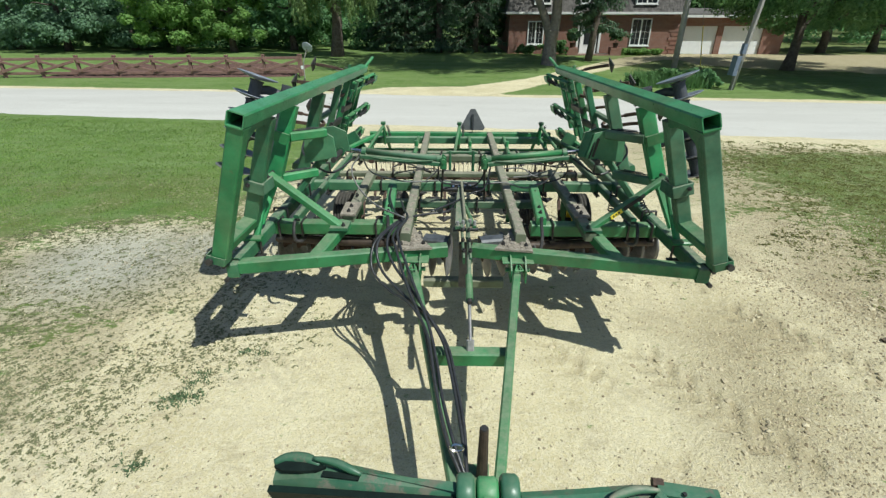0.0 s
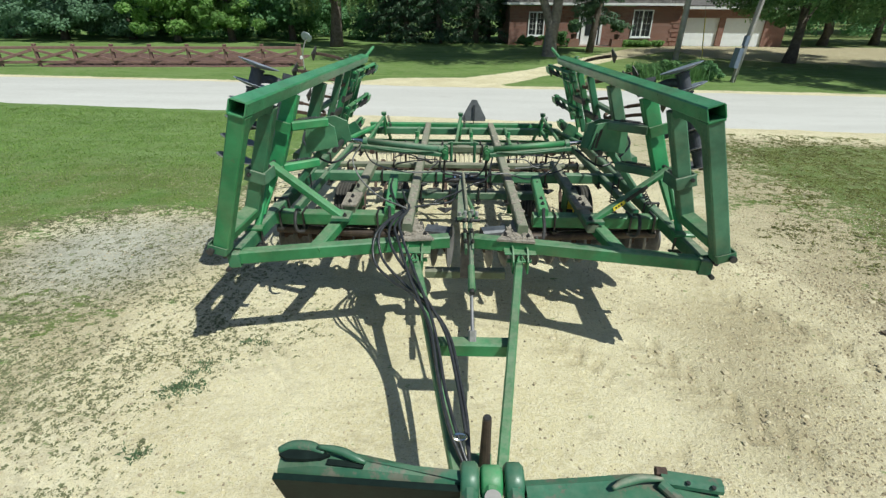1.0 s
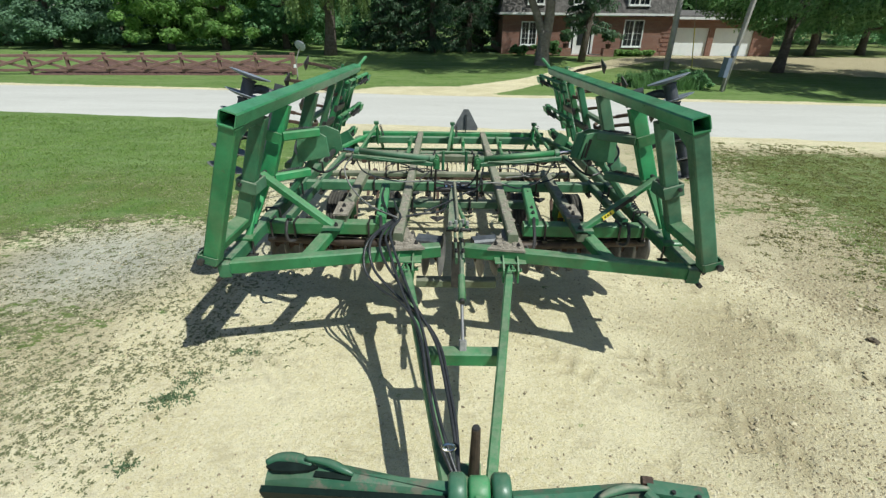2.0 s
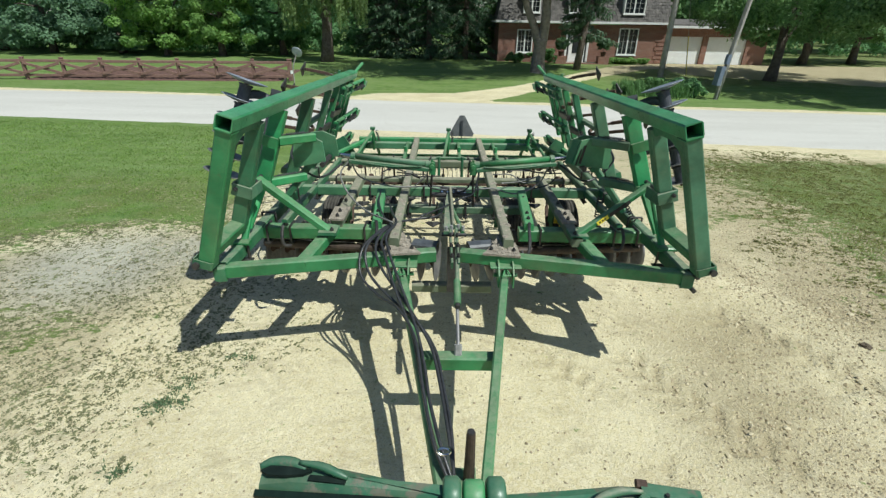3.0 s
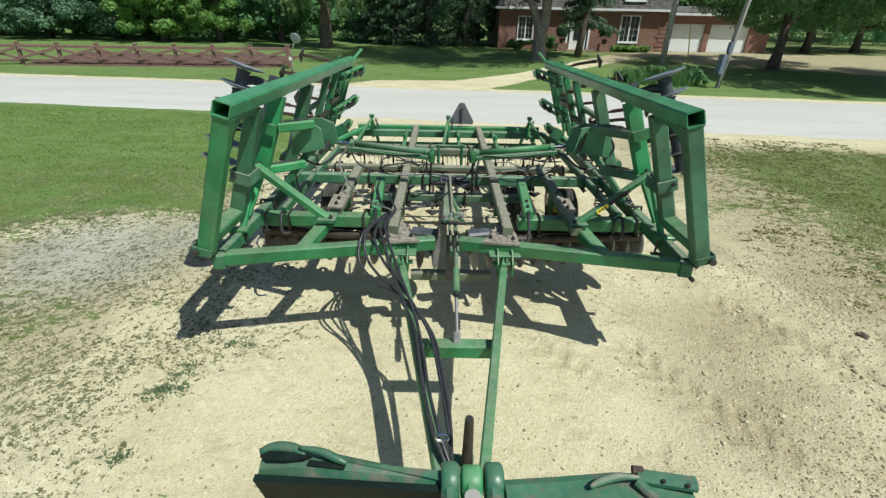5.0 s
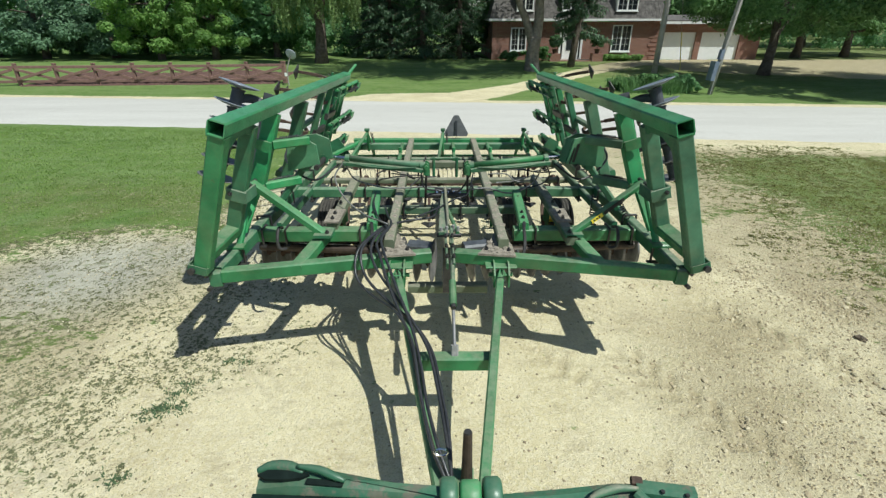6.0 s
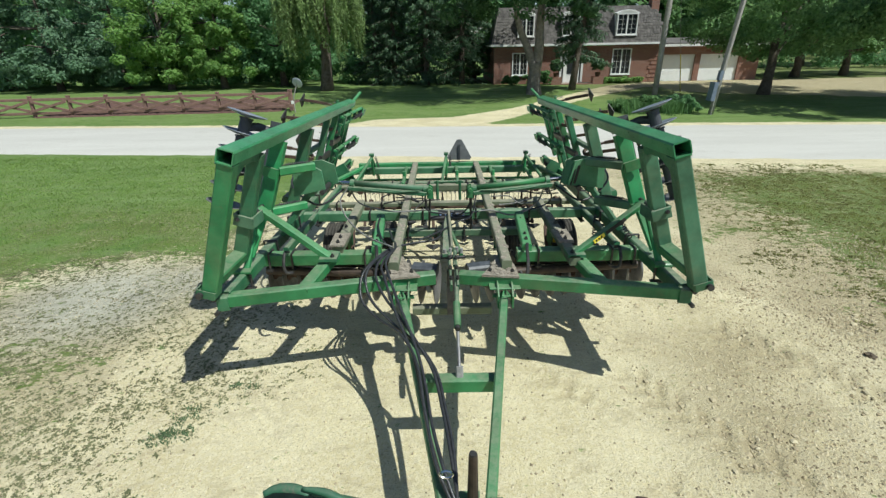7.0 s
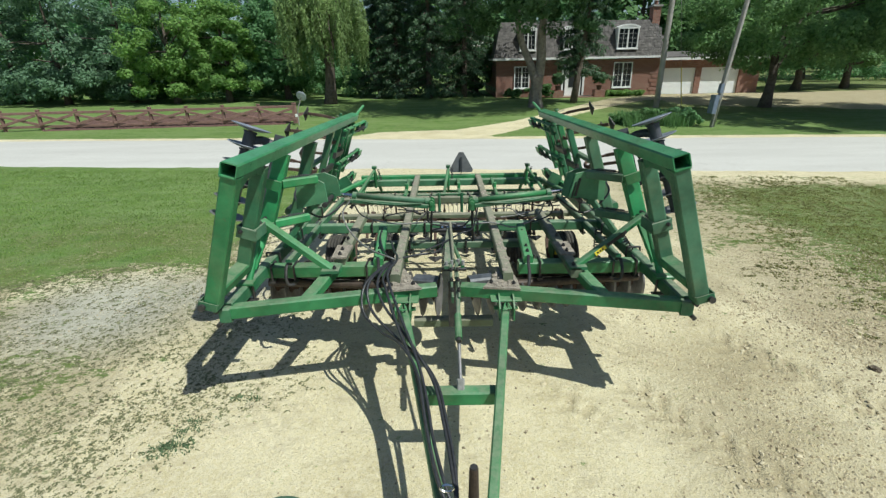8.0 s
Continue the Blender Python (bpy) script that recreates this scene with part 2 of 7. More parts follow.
    turf = n.mix(n.ramp(n.noise(26.0, 5, 0.7, (0.7, 1.0, 1.0)), (0.54, 0.0), (0.66, 0.55)), turf, (0.24, 0.3, 0.115))
    turf = n.mix(n.ramp(n.noise(11.0, 6, 0.75), (0.54, 0.0), (0.68, 0.25)), turf, (0.055, 0.105, 0.017))
    turf = n.mix(n.ramp(n.noise(1.6, 5, 0.65, (0.22, 1.5, 1.0)), (0.45, 0.0), (0.66, 0.5)), turf, (0.2, 0.28, 0.1))
    turf = n.mix(n.math("MULTIPLY", sep.outputs["Blue"], n.ramp(n.noise(2.4, 6, 0.7), (0.3, 0.2), (0.65, 0.6))), turf, n.mix(n.noise(30.0, 4, 0.7), (0.09, 0.098, 0.018), (0.185, 0.18, 0.045)))
    turf = n.mix(n.math("MULTIPLY", sep.outputs["Blue"], n.math("MULTIPLY", n.ramp(n.noise(19.0, 5, 0.7, (0.6, 1.0, 1.0)), (0.52, 0.0), (0.6, 0.75)), n.ramp(n.noise(1.5, 5, 0.65), (0.38, 0.0), (0.6, 1.0)))), turf, (0.46, 0.42, 0.26))
    patch = n.math("ADD", n.math("MULTIPLY", n.noise(8.0, 8, 0.75, (0.7, 1.2, 1.0)), 2.6), n.math("MULTIPLY", n.noise(2.6, 6, 0.7, (0.8, 1.5, 1.0)), 1.7))
    edge = n.math("SUBTRACT", n.math("ADD", n.math("MULTIPLY", sep.outputs["Red"], 1.7), patch), 2.55)
    grown = n.ramp(edge, (0.0, 0.0), (0.16, 1.0))
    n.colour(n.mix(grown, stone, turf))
    h = n.math("ADD", n.math("MULTIPLY", grit, 0.8), n.math("ADD", n.math("MULTIPLY", n.ramp(n.noise(11.0, 9, 0.72), (0.42, 0.0), (0.7, 1.0)), 1.6), n.math("ADD", n.math("MULTIPLY", ridge, 1.2), n.math("MULTIPLY", n.noise(5.0, 5), 1.5))))
    h = n.math("ADD", h, n.math("ADD", n.math("MULTIPLY", crumb, 4.5), n.math("MULTIPLY", streak, 1.6)))
    dents = n.ramp(n.noise(24.0, 5, 0.6, (1.0, 1.3, 1.0)), (0.36, 0.0), (0.5, 1.0))
    h = n.math("ADD", h, n.math("MULTIPLY", dents, n.math("MULTIPLY", sep.outputs["Blue"], 2.2)))
    n.bump(h, 0.5, 0.02)
    return n.mat


def road_material():
    n = Nodes("pale_chip_seal_road", 0.9)
    c = n.mix(n.ramp(n.noise(0.5, 6, 0.65, (0.25, 1.6, 1.0)), (0.3, 0.0), (0.7, 1.0)), (0.48, 0.465, 0.425), (0.58, 0.565, 0.52))
    c = n.mix(n.ramp(n.noise(60.0, 5, 0.7), (0.35, 0.5), (0.55, 0.0)), c, (0.32, 0.29, 0.25))
    c = n.mix(n.ramp(n.noise(0.9, 8, 0.8), (0.58, 0.0), (0.68, 0.5)), c, (0.38, 0.36, 0.32))
    n.colour(c)
    n.bump(n.noise(70.0, 5), 0.35, 0.01)
    return n.mat


GROUND, ROAD = ground_material(), road_material()


def brick_material():
    n = Nodes("red_brick", 0.85)
    b = n.t.nodes.new("ShaderNodeTexBrick")
    b.inputs["Scale"].default_value = 1.0
    b.inputs["Brick Width"].default_value, b.inputs["Row Height"].default_value = 0.22, 0.075
    b.inputs["Mortar Size"].default_value = 0.008
    b.inputs["Color1"].default_value, b.inputs["Color2"].default_value = (0.19, 0.075, 0.05, 1), (0.3, 0.13, 0.085, 1)
    b.inputs["Mortar"].default_value = (0.34, 0.29, 0.25, 1)
    geo = n.add("ShaderNodeNewGeometry")
    sep = n.add("ShaderNodeSeparateXYZ")
    n.link(geo.outputs["Position"], sep.inputs[0])
    com = n.add("ShaderNodeCombineXYZ")
    n.link(n.math("ADD", sep.outputs["X"], sep.outputs["Y"]), com.inputs[0])
    n.link(sep.outputs["Z"], com.inputs[1])
    n.link(com.outputs[0], b.inputs["Vector"])
    n.colour(n.mix(n.math("MULTIPLY", n.noise(1.4, 5), 0.5), b.outputs["Color"], (0.17, 0.075, 0.055)))
    n.bump(b.outputs["Fac"], -0.4, 0.01)
    return n.mat


def pane_material():
    n = Nodes("window_glass", 0.06)
    n.colour((0.02, 0.025, 0.03))
    n.b.inputs["Specular IOR Level"].default_value = 0.3
    return n.mat


BRICK, PANE = brick_material(), pane_material()
SHAKE = plain("grey_cedar_shake", (0.05, 0.046, 0.043), (0.18, 0.165, 0.155), 0.9, 3.2, bump=0.5, depth=0.02)

# ---- mesh helpers ----


def mesh_of(name, verts, faces, mat, smooth=False):
    me = bpy.data.meshes.new(name)
    me.from_pydata([tuple(v) for v in verts], [], faces)
    me.materials.append(mat)
    if smooth:
        me.polygons.foreach_set("use_smooth", [True] * len(me.polygons))
    me.update()
    return me


def empty(name, place=(0, 0, 0)):
    ob = new(name)
    ob.location = place
    ob.empty_display_size = 0.2
    return ob


def part(name, bm, material, parent, label="", smooth=False):
    """Links a bmesh as one mesh object under a thing or a part, whose frame it shares."""
    me = bpy.data.meshes.new(name)
    bm.to_mesh(me)
    bm.free()
    me.materials.append(material)
    if smooth:
        me.polygons.foreach_set("use_smooth", [True] * len(me.polygons))
    ob = new(name, me)
    ob.parent = parent
    return tagged(ob, label)


def piece(name, me, parent, m=None, label=""):
    ob = new(name, me)
    ob.parent = parent
    if m is not None:
        ob.matrix_basis = m
    return tagged(ob, label)


def frame_of(p0, p1, up=(0, 0, 1)):
    """Two unit axes square to the line from p0 to p1: sideways and up."""
    d = (Vector(p1) - Vector(p0)).normalized()
    side = d.cross(Vector(up))
    if side.length < 1e-4:
        side = d.cross(Vector((1, 0, 0)))
    side.normalize()
    return d, side, side.cross(d).normalized()


def add_beam(bm, p0, p1, w, h, up=(0, 0, 1), chamfer=0.012, hollow=0.0, taper=1.0):
    """A rolled box section from p0 to p1 with rounded edges; hollow: depth of the open tube mouth at both ends."""
    p0, p1 = Vector(p0), Vector(p1)
    d, s, u = frame_of(p0, p1, up)
    c = min(chamfer, w * 0.3, h * 0.3)

    def ring(at, k, inset=0.0):
        a, b = w / 2 * k - inset, h / 2 * k - inset
        cc = max(c * k - inset, 0.002)
        out = []
        for x, y in ((a - cc, b), (a, b - cc), (a, -b + cc), (a - cc, -b), (-a + cc, -b), (-a, -b + cc), (-a, b - cc), (-a + cc, b)):
            out.append(bm.verts.new(at + s * x + u * y))
        return out

    r0, r1 = ring(p0, 1.0), ring(p1, taper)
    n = 8
    for i in range(n):
        bm.faces.new((r0[i], r0[(i + 1) % n], r1[(i + 1) % n], r1[i]))
    for r, at, way, k, flip in ((r0, p0, d, 1.0, False), (r1, p1, -d, taper, True)):
        if hollow:
            wall = 0.009
            a, b = ring(at, k, wall), ring(at + way * hollow, k, wall)
            for i in range(n):
                j = (i + 1) % n
                bm.faces.new((r[j], r[i], a[i], a[j]) if not flip else (r[i], r[j], a[j], a[i]))
                bm.faces.new((a[j], a[i], b[i], b[j]) if not flip else (a[i], a[j], b[j], b[i]))
            bm.faces.new(b[::-1] if not flip else b)
        else:
            bm.faces.new(r[::-1] if not flip else r)
    return bm


def beam(p0, p1, w, h, **k):
    return add_beam(bmesh.new(), p0, p1, w, h, **k)


def add_rod(bm, p0, p1, r0, r1=None, n=12):
    p0, p1 = Vector(p0), Vector(p1)
    r1 = r0 if r1 is None else r1
    d, s, u = frame_of(p0, p1)
    rings = []
    for p, r in ((p0, r0), (p1, r1)):
        rings.append([bm.verts.new(p + (s * math.cos(a) + u * math.sin(a)) * r) for a in [2 * math.pi * i / n for i in range(n)]])
    for i in range(n):
        bm.faces.new((rings[0][i], rings[1][i], rings[1][(i + 1) % n], rings[0][(i + 1) % n]))
    bm.faces.new(rings[0])
    bm.faces.new(rings[1][::-1])
    return bm


def rod(p0, p1, r0, r1=None, n=12):
    return add_rod(bmesh.new(), p0, p1, r0, r1, n)


def glide(points, steps=6):
    """A smooth line through the points."""
    p = [Vector(v) for v in points]
    p = [p[0] * 2 - p[1]] + p + [p[-1] * 2 - p[-2]]
    out = []
    for i in range(1, len(p) - 2):
        a, b, c, d = p[i - 1:i + 3]
        for k in range(steps):
            t = k / steps
            out.append(0.5 * ((2 * b) + (c - a) * t + (2 * a - 5 * b + 4 * c - d) * t * t + (3 * b - a - 3 * c + d) * t ** 3))
    out.append(p[-2])
    return out


def add_sweep(bm, line, r, n=8, radii=None):
    """A round section drawn along a line of points."""
    rings, s = [], None
    for i, p in enumerate(line):
        d = (Vector(line[min(i + 1, len(line) - 1)]) - Vector(line[max(i - 1, 0)])).normalized()
        if s is None:
            s = d.cross(Vector((0.31, 0.2, 0.93))).normalized()
        s = (s - d * s.dot(d)).normalized()
        u = d.cross(s)
        k = radii[i] if radii else r
        rings.append([bm.verts.new(Vector(p) + (s * math.cos(a) + u * math.sin(a)) * k) for a in [2 * math.pi * j / n for j in range(n)]])
    for a, b in zip(rings, rings[1:]):
        for i in range(n):
            bm.faces.new((a[i], a[(i + 1) % n], b[(i + 1) % n], b[i]))
    bm.faces.new(rings[0][::-1])
    bm.faces.new(rings[-1])
    return bm


def sweep(points, r, steps=6, n=8):
    return add_sweep(bmesh.new(), glide(points, steps), r, n)


def add_plate(bm, outline, thick):
    """A flat plate: its outline in space, thickened along its normal."""
    pts = [Vector(p) for p in outline]
    nrm = (pts[1] - pts[0]).cross(pts[2] - pts[0]).normalized() * thick / 2
    a, b = [bm.verts.new(p + nrm) for p in pts], [bm.verts.new(p - nrm) for p in pts]
    bm.faces.new(a)
    bm.faces.new(b[::-1])
    for i in range(len(pts)):
        j = (i + 1) % len(pts)
        bm.faces.new((a[i], b[i], b[j], a[j]))
    return bm


def plate(outline, thick):
    return add_plate(bmesh.new(), outline, thick)


def add_lathe(bm, profile, n=24):
    """A closed profile of (radius, along) turned round the x axis."""
    rings = []
    for i in range(n):
        a = 2 * math.pi * i / n
        rings.append([bm.verts.new((x, r * math.cos(a), r * math.sin(a))) for r, x in profile])
    m = len(profile)
    for i in range(n):
        for k in range(m):
            bm.faces.new((rings[i][k], rings[i][(k + 1) % m], rings[(i + 1) % n][(k + 1) % m], rings[(i + 1) % n][k]))
    return bm


def add_coil(bm, p0, p1, radius, wire, turns, n=5, per=9):
    p0, p1 = Vector(p0), Vector(p1)
    d, s, u = frame_of(p0, p1)
    total = int(turns * per)
    line = [p0 + (p1 - p0) * (i / total) + (s * math.cos(2 * math.pi * i / per) + u * math.sin(2 * math.pi * i / per)) * radius for i in range(total + 1)]
    return add_sweep(bm, line, wire, n)


def coil(*a, **k):
    return add_coil(bmesh.new(), *a, **k)

# ---- ground: one sheet from the yard to the horizon ----


def ease(a, b, v):
    t = np.clip((v - a) / (b - a), 0, 1)
    return t * t * (3 - 2 * t)


def near_edge(x):
    return 13.9 - 0.115 * x


def far_edge(x):
    return 20.75 - 0.085 * x


def soft_noise(x, y, scale, seed):
    """Smooth value noise, summed over three octaves, between 0 and 1."""
    out, amp, total = np.zeros_like(x), 1.0, 0.0
    for k in range(3):
        f = scale * 2 ** k
        gx, gy = x * f + seed * 17.3 + k * 5.1, y * f - seed * 9.7
        ix, iy = np.floor(gx), np.floor(gy)
        fx, fy = gx - ix, gy - iy
        fx, fy = fx * fx * (3 - 2 * fx), fy * fy * (3 - 2 * fy)

        def value(a, b):
            v = np.sin(a * 127.1 + b * 311.7 + seed * 3.3) * 43758.5453
            return v - np.floor(v)

        v = (value(ix, iy) * (1 - fx) + value(ix + 1, iy) * fx) * (1 - fy) + (value(ix, iy + 1) * (1 - fx) + value(ix + 1, iy + 1) * fx) * fy
        out, total, amp = out + v * amp, total + amp, amp * 0.5
    return out / total


def churned(x, y):
    """How far tyres have churned up the yard (0 to 1)."""
    return ease(0.6, 2.6, x - 0.12 * y) * ease(9.0, 5.0, y) * ease(7.5, 5.0, x)


def tread(x, y):
    """Depth of the broken lug prints that tyres have left."""
    out = np.zeros(np.shape(x))
    for (ax, ay), (bx, by), wide in (((1.45, 4.4), (2.75, 2.25), 0.2), ((2.55, 5.4), (4.6, 2.5), 0.22), ((0.75, 4.6), (1.75, 2.3), 0.16)):
        long = math.hypot(bx - ax, by - ay)
        ux, uy = (bx - ax) / long, (by - ay) / long
        a = (x - ax) * ux + (y - ay) * uy + 0.10 * (soft_noise(x, y, 3.0, 41) - 0.5)
        b = -(x - ax) * uy + (y - ay) * ux + 0.12 * (soft_noise(x, y, 2.0, 43) - 0.5)
        lug = np.abs(((a + 0.55 * np.abs(b) + 0.1 * (b > 0)) / 0.21) % 1.0 - 0.5)
        inside = ease(wide + 0.04, wide - 0.03, np.abs(b)) * ease(-0.1, 0.2, a) * ease(long + 0.1, long - 0.2, a)
        out = np.maximum(out, inside * ease(0.3, 0.18, lug) * ease(0.42, 0.6, soft_noise(x, y, 1.4, 47)))
    return out


def lie(x, y):
    """Height of the ground."""
    x, y = np.asarray(x, float), np.asarray(y, float)
    rise = 0.45 * ease(21.5, 37.0, y)
    bumps = (soft_noise(x, y, 0.5, 2) - 0.5) * 0.05 + (soft_noise(x, y, 2.6, 4) - 0.5) * 0.018
    flat = ease(6.0, 3.5, np.hypot((x - 0.1) / 1.4, (y - 6.5) / 1.7))
    ditch = -0.03 * ease(0.0, 1.0, 1.0 - np.abs(y - near_edge(x) - 3.4) / 4.2)
    rough = churned(x, y)
    lumps = (soft_noise(x, y, 7.0, 51) - 0.5) * (0.016 + 0.085 * rough * ease(0.35, 0.65, soft_noise(x, y, 0.8, 53))) * ease(10.0, 6.0, y) * ease(-7.0, -5.0, x)
    bumps = bumps + lumps - 0.055 * tread(x, y)
    return rise + bumps * (1 - 0.6 * flat) * ease(-0.4, 1.2, np.abs(y - 17.3 + 0.1 * x) - 3.4) + ditch


def drive_far(x, y):
    """1 on the neighbour's gravel drive and turning place across the road."""
    a = np.array([(-1.6, 20.4), (1.2, 22.0), (4.2, 25.0), (8.4, 29.8), (13.0, 34.6), (19.0, 36.2)])
    best = np.full(np.shape(x), 99.0)
    for i, (p, q) in enumerate(zip(a, a[1:])):
        d = q - p
        t = np.clip(((x - p[0]) * d[0] + (y - p[1]) * d[1]) / (d @ d), 0, 1)
        wide = np.interp(i + t, [0, 1, 2, 3, 5], [2.9, 1.3, 0.85, 0.9, 1.6])
        best = np.minimum(best, np.hypot(x - p[0] - d[0] * t, y - p[1] - d[1] * t) / wide)
    lot = np.minimum(ease(13.6, 15.2, x), ease(-0.7, 0.4, y - (30.6 - 0.36 * (x - 15.0)) + (soft_noise(x, y, 0.7, 71) - 0.5))) * ease(1.0, -0.3, y - 37.6)
    return np.maximum(ease(1.25, 0.8, best), lot)


def cover_at(x, y):
    """How much grass grows (0 to 1), and how much grey ash lies."""
    x, y = np.asarray(x, float), np.asarray(y, float)
    wob = (soft_noise(x, y, 0.9, 7) - 0.5) * 1.6
    lawn_left = ease(-0.8, 1.2, -(x + 3.6) + wob * 0.6) * ease(-2.3, 1.6, y - 7.3 + wob * 1.3 + 0.1 * (x + 6))
    sparse_left = 0.23 * ease(0.0, 2.6, -(x + 1.9 + 0.10 * y) + wob) * ease(1.2, 5.0, y + 3.4 - 0.2 * x)
    lawn_right = (0.2 + 0.62 * soft_noise(x, y, 0.7, 33) + 0.17 * ease(5.6, 7.6, x) * ease(5.2, 6.8, y) * ease(11.8, 10.6, y)) * ease(-2.0, 2.8, x - 5.45 + wob * 2.0) * ease(0.0, 1.5, near_edge(x) - 0.5 - y) * ease(2.2, 5.5, y + 0.22 * x)
    strip = 0.25 * ease(0, 1.0, 1 - np.abs(y - near_edge(x) + 0.35) / 0.5) * ease(4.5, 6.5, np.abs(x))
    mat = 0.4 * ease(5.7, 4.7, y) * ease(-2.9, -4.4, x + 0.15 * (y - 4) + wob * 0.5) * ease(2.9, 4.2, y + wob * 0.5) * (0.35 + 0.65 * soft_noise(x, y, 1.1, 35))
    grass = np.maximum.reduce([lawn_left, sparse_left, lawn_right, strip, mat])
    shoulder = ease(0.55, 0.15, near_edge(x) - y)
    grass = np.where(x > 2.5, grass * (1 - shoulder), grass)
    beyond = ease(0.1, 0.5, y - far_edge(x)) * (1 - drive_far(x, y))
    grass = np.where(y > far_edge(x) - 1, beyond, grass)
    ash = ease(1.5, 0.3, np.hypot((x + 4.6) / 1.25, (y - 5.6) / 1.2)) * 0.9
    ash = np.maximum(ash, 0.8 * ease(1.2, 0.4, np.hypot((x + 3.4) / 1.0, (y - 6.1) / 0.7)))
    grass = grass * (1 - 0.75 * ash)
    return np.clip(grass, 0, 1), np.clip(ash, 0, 1)


def soil_at(x, y):
    """How much bare grey-brown soil shows between the stones."""
    left = ease(0.2, 2.6, -(x + 1.6 + 0.1 * y) + 1.4 * (soft_noise(x, y, 0.8, 61) - 0.5)) * ease(10.5, 8.5, y) * ease(0.3, 0.62, soft_noise(x, y, 1.3, 63))
    right = churned(x, y) * ease(0.3, 0.62, soft_noise(x, y, 0.9, 65)) * ease(0.9, 3.2, x + 0.25 * (4 - y))
    verge = ease(-1.6, 0.8, x - 4.6 + 1.6 * (soft_noise(x, y, 0.9, 67) - 0.5)) * ease(13.4, 12.6, y + 0.115 * x)
    lot = ease(26.0, 28.0, y) * ease(8.0, 11.0, x)
    return np.clip(np.maximum.reduce([0.9 * left, 1.0 * right, 0.9 * verge, lot]) + 0.5 * tread(x, y), 0, 1)


def spread(inner, step, outer):
    """Grid lines: even within the inner stretch, then ever wider out to the outer one."""
    a = list(np.arange(inner[0], inner[1] + 1e-6, step))
    d = step
    while a[-1] < outer[1]:
        d *= 1.12
        a.append(a[-1] + d)
    d = step
    while a[0] > outer[0]:
        d *= 1.12
        a.insert(0, a[0] - d)
    return np.array(a)


def ground_sheet():
    xs = np.concatenate([np.arange(-13, -6, 0.16), np.arange(-6, 0.7, 0.07), np.arange(0.7, 4.8, 0.035), np.arange(4.8, 8, 0.07), spread((8, 13), 0.12, (8, 26))])
    xs = np.concatenate([spread((-13, -12.9), 0.12, (-24, -13))[:-2], xs])
    xs = np.concatenate([spread((-24.4, -24), 0.4, (-900, -24))[:-1], xs[(xs > -24) & (xs < 26)], spread((26, 26.4), 0.4, (26, 900))])
    ys = np.concatenate([spread((-1, -0.9), 0.12, (-300, -1))[:-1], np.arange(-0.9, 1.8, 0.1), np.arange(1.8, 5.4, 0.035), np.arange(5.4, 9, 0.07), np.arange(9, 15, 0.12), np.arange(15.1, 40, 0.26), spread((40.2, 40.6), 0.4, (40, 1400))])
    gx, gy = np.meshgrid(xs, ys)
    gz = lie(gx, gy)
    verts = np.stack([gx, gy, gz], -1).reshape(-1, 3)
    nx, ny = len(xs), len(ys)
    i = (np.arange(ny - 1)[:, None] * nx + np.arange(nx - 1)[None]).ravel()
    faces = np.stack([i, i + 1, i + nx + 1, i + nx], -1)
    me = bpy.data.meshes.new("ground")
    me.vertices.add(len(verts))
    me.vertices.foreach_set("co", verts.ravel())
    me.loops.add(faces.size)
    me.loops.foreach_set("vertex_index", faces.ravel())
    me.polygons.add(len(faces))
    me.polygons.foreach_set("loop_start", np.arange(0, faces.size, 4))
    me.polygons.foreach_set("use_smooth", np.ones(len(faces), bool))
    me.update(calc_edges=True)
    grass, ash = cover_at(gx.ravel(), gy.ravel())
    layer = me.color_attributes.new("cover", "FLOAT_COLOR", "POINT")
    layer.data.foreach_set("color", np.stack([grass, ash, soil_at(gx.ravel(), gy.ravel()), np.ones_like(grass)], -1).ravel())
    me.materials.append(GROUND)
    return tagged(new("ground", me), "pale limestone gravel yard with thin grass and mown lawn", "ground", kind="structure")


ground_sheet()


def road_slab():
    xs = np.concatenate([np.linspace(-420, -32, 40), np.linspace(-30, 30, 301), np.linspace(32, 420, 40)])
    verts, faces, m = [], [], 9
    for x in xs:
        wav = 0.3 * (soft_noise(np.array([x]), np.array([3.0]), 1.3, 3)[0] - 0.5)
        a, b = near_edge(x) + wav, far_edge(x) - wav
        if abs(x) > 60:
            a, b = near_edge(x), near_edge(x) + 6.9
        for k in range(m):
            f = k / (m - 1)
            z = 0.035 + 0.05 * (1 - (2 * f - 1) ** 2)
            verts.append((x, a + (b - a) * f, z if 0 < k < m - 1 else -0.06))
    for i in range(len(xs) - 1):
        for k in range(m - 1):
            j = i * m + k
            faces.append((j, j + m, j + m + 1, j + 1))
    road = new("road", mesh_of("road", verts, faces, ROAD, True))
    tagged(road, "pale sun-bleached country road with worn gravel edges", "road", kind="structure")


road_slab()

# ---- grass, weeds and stones of the yard ----


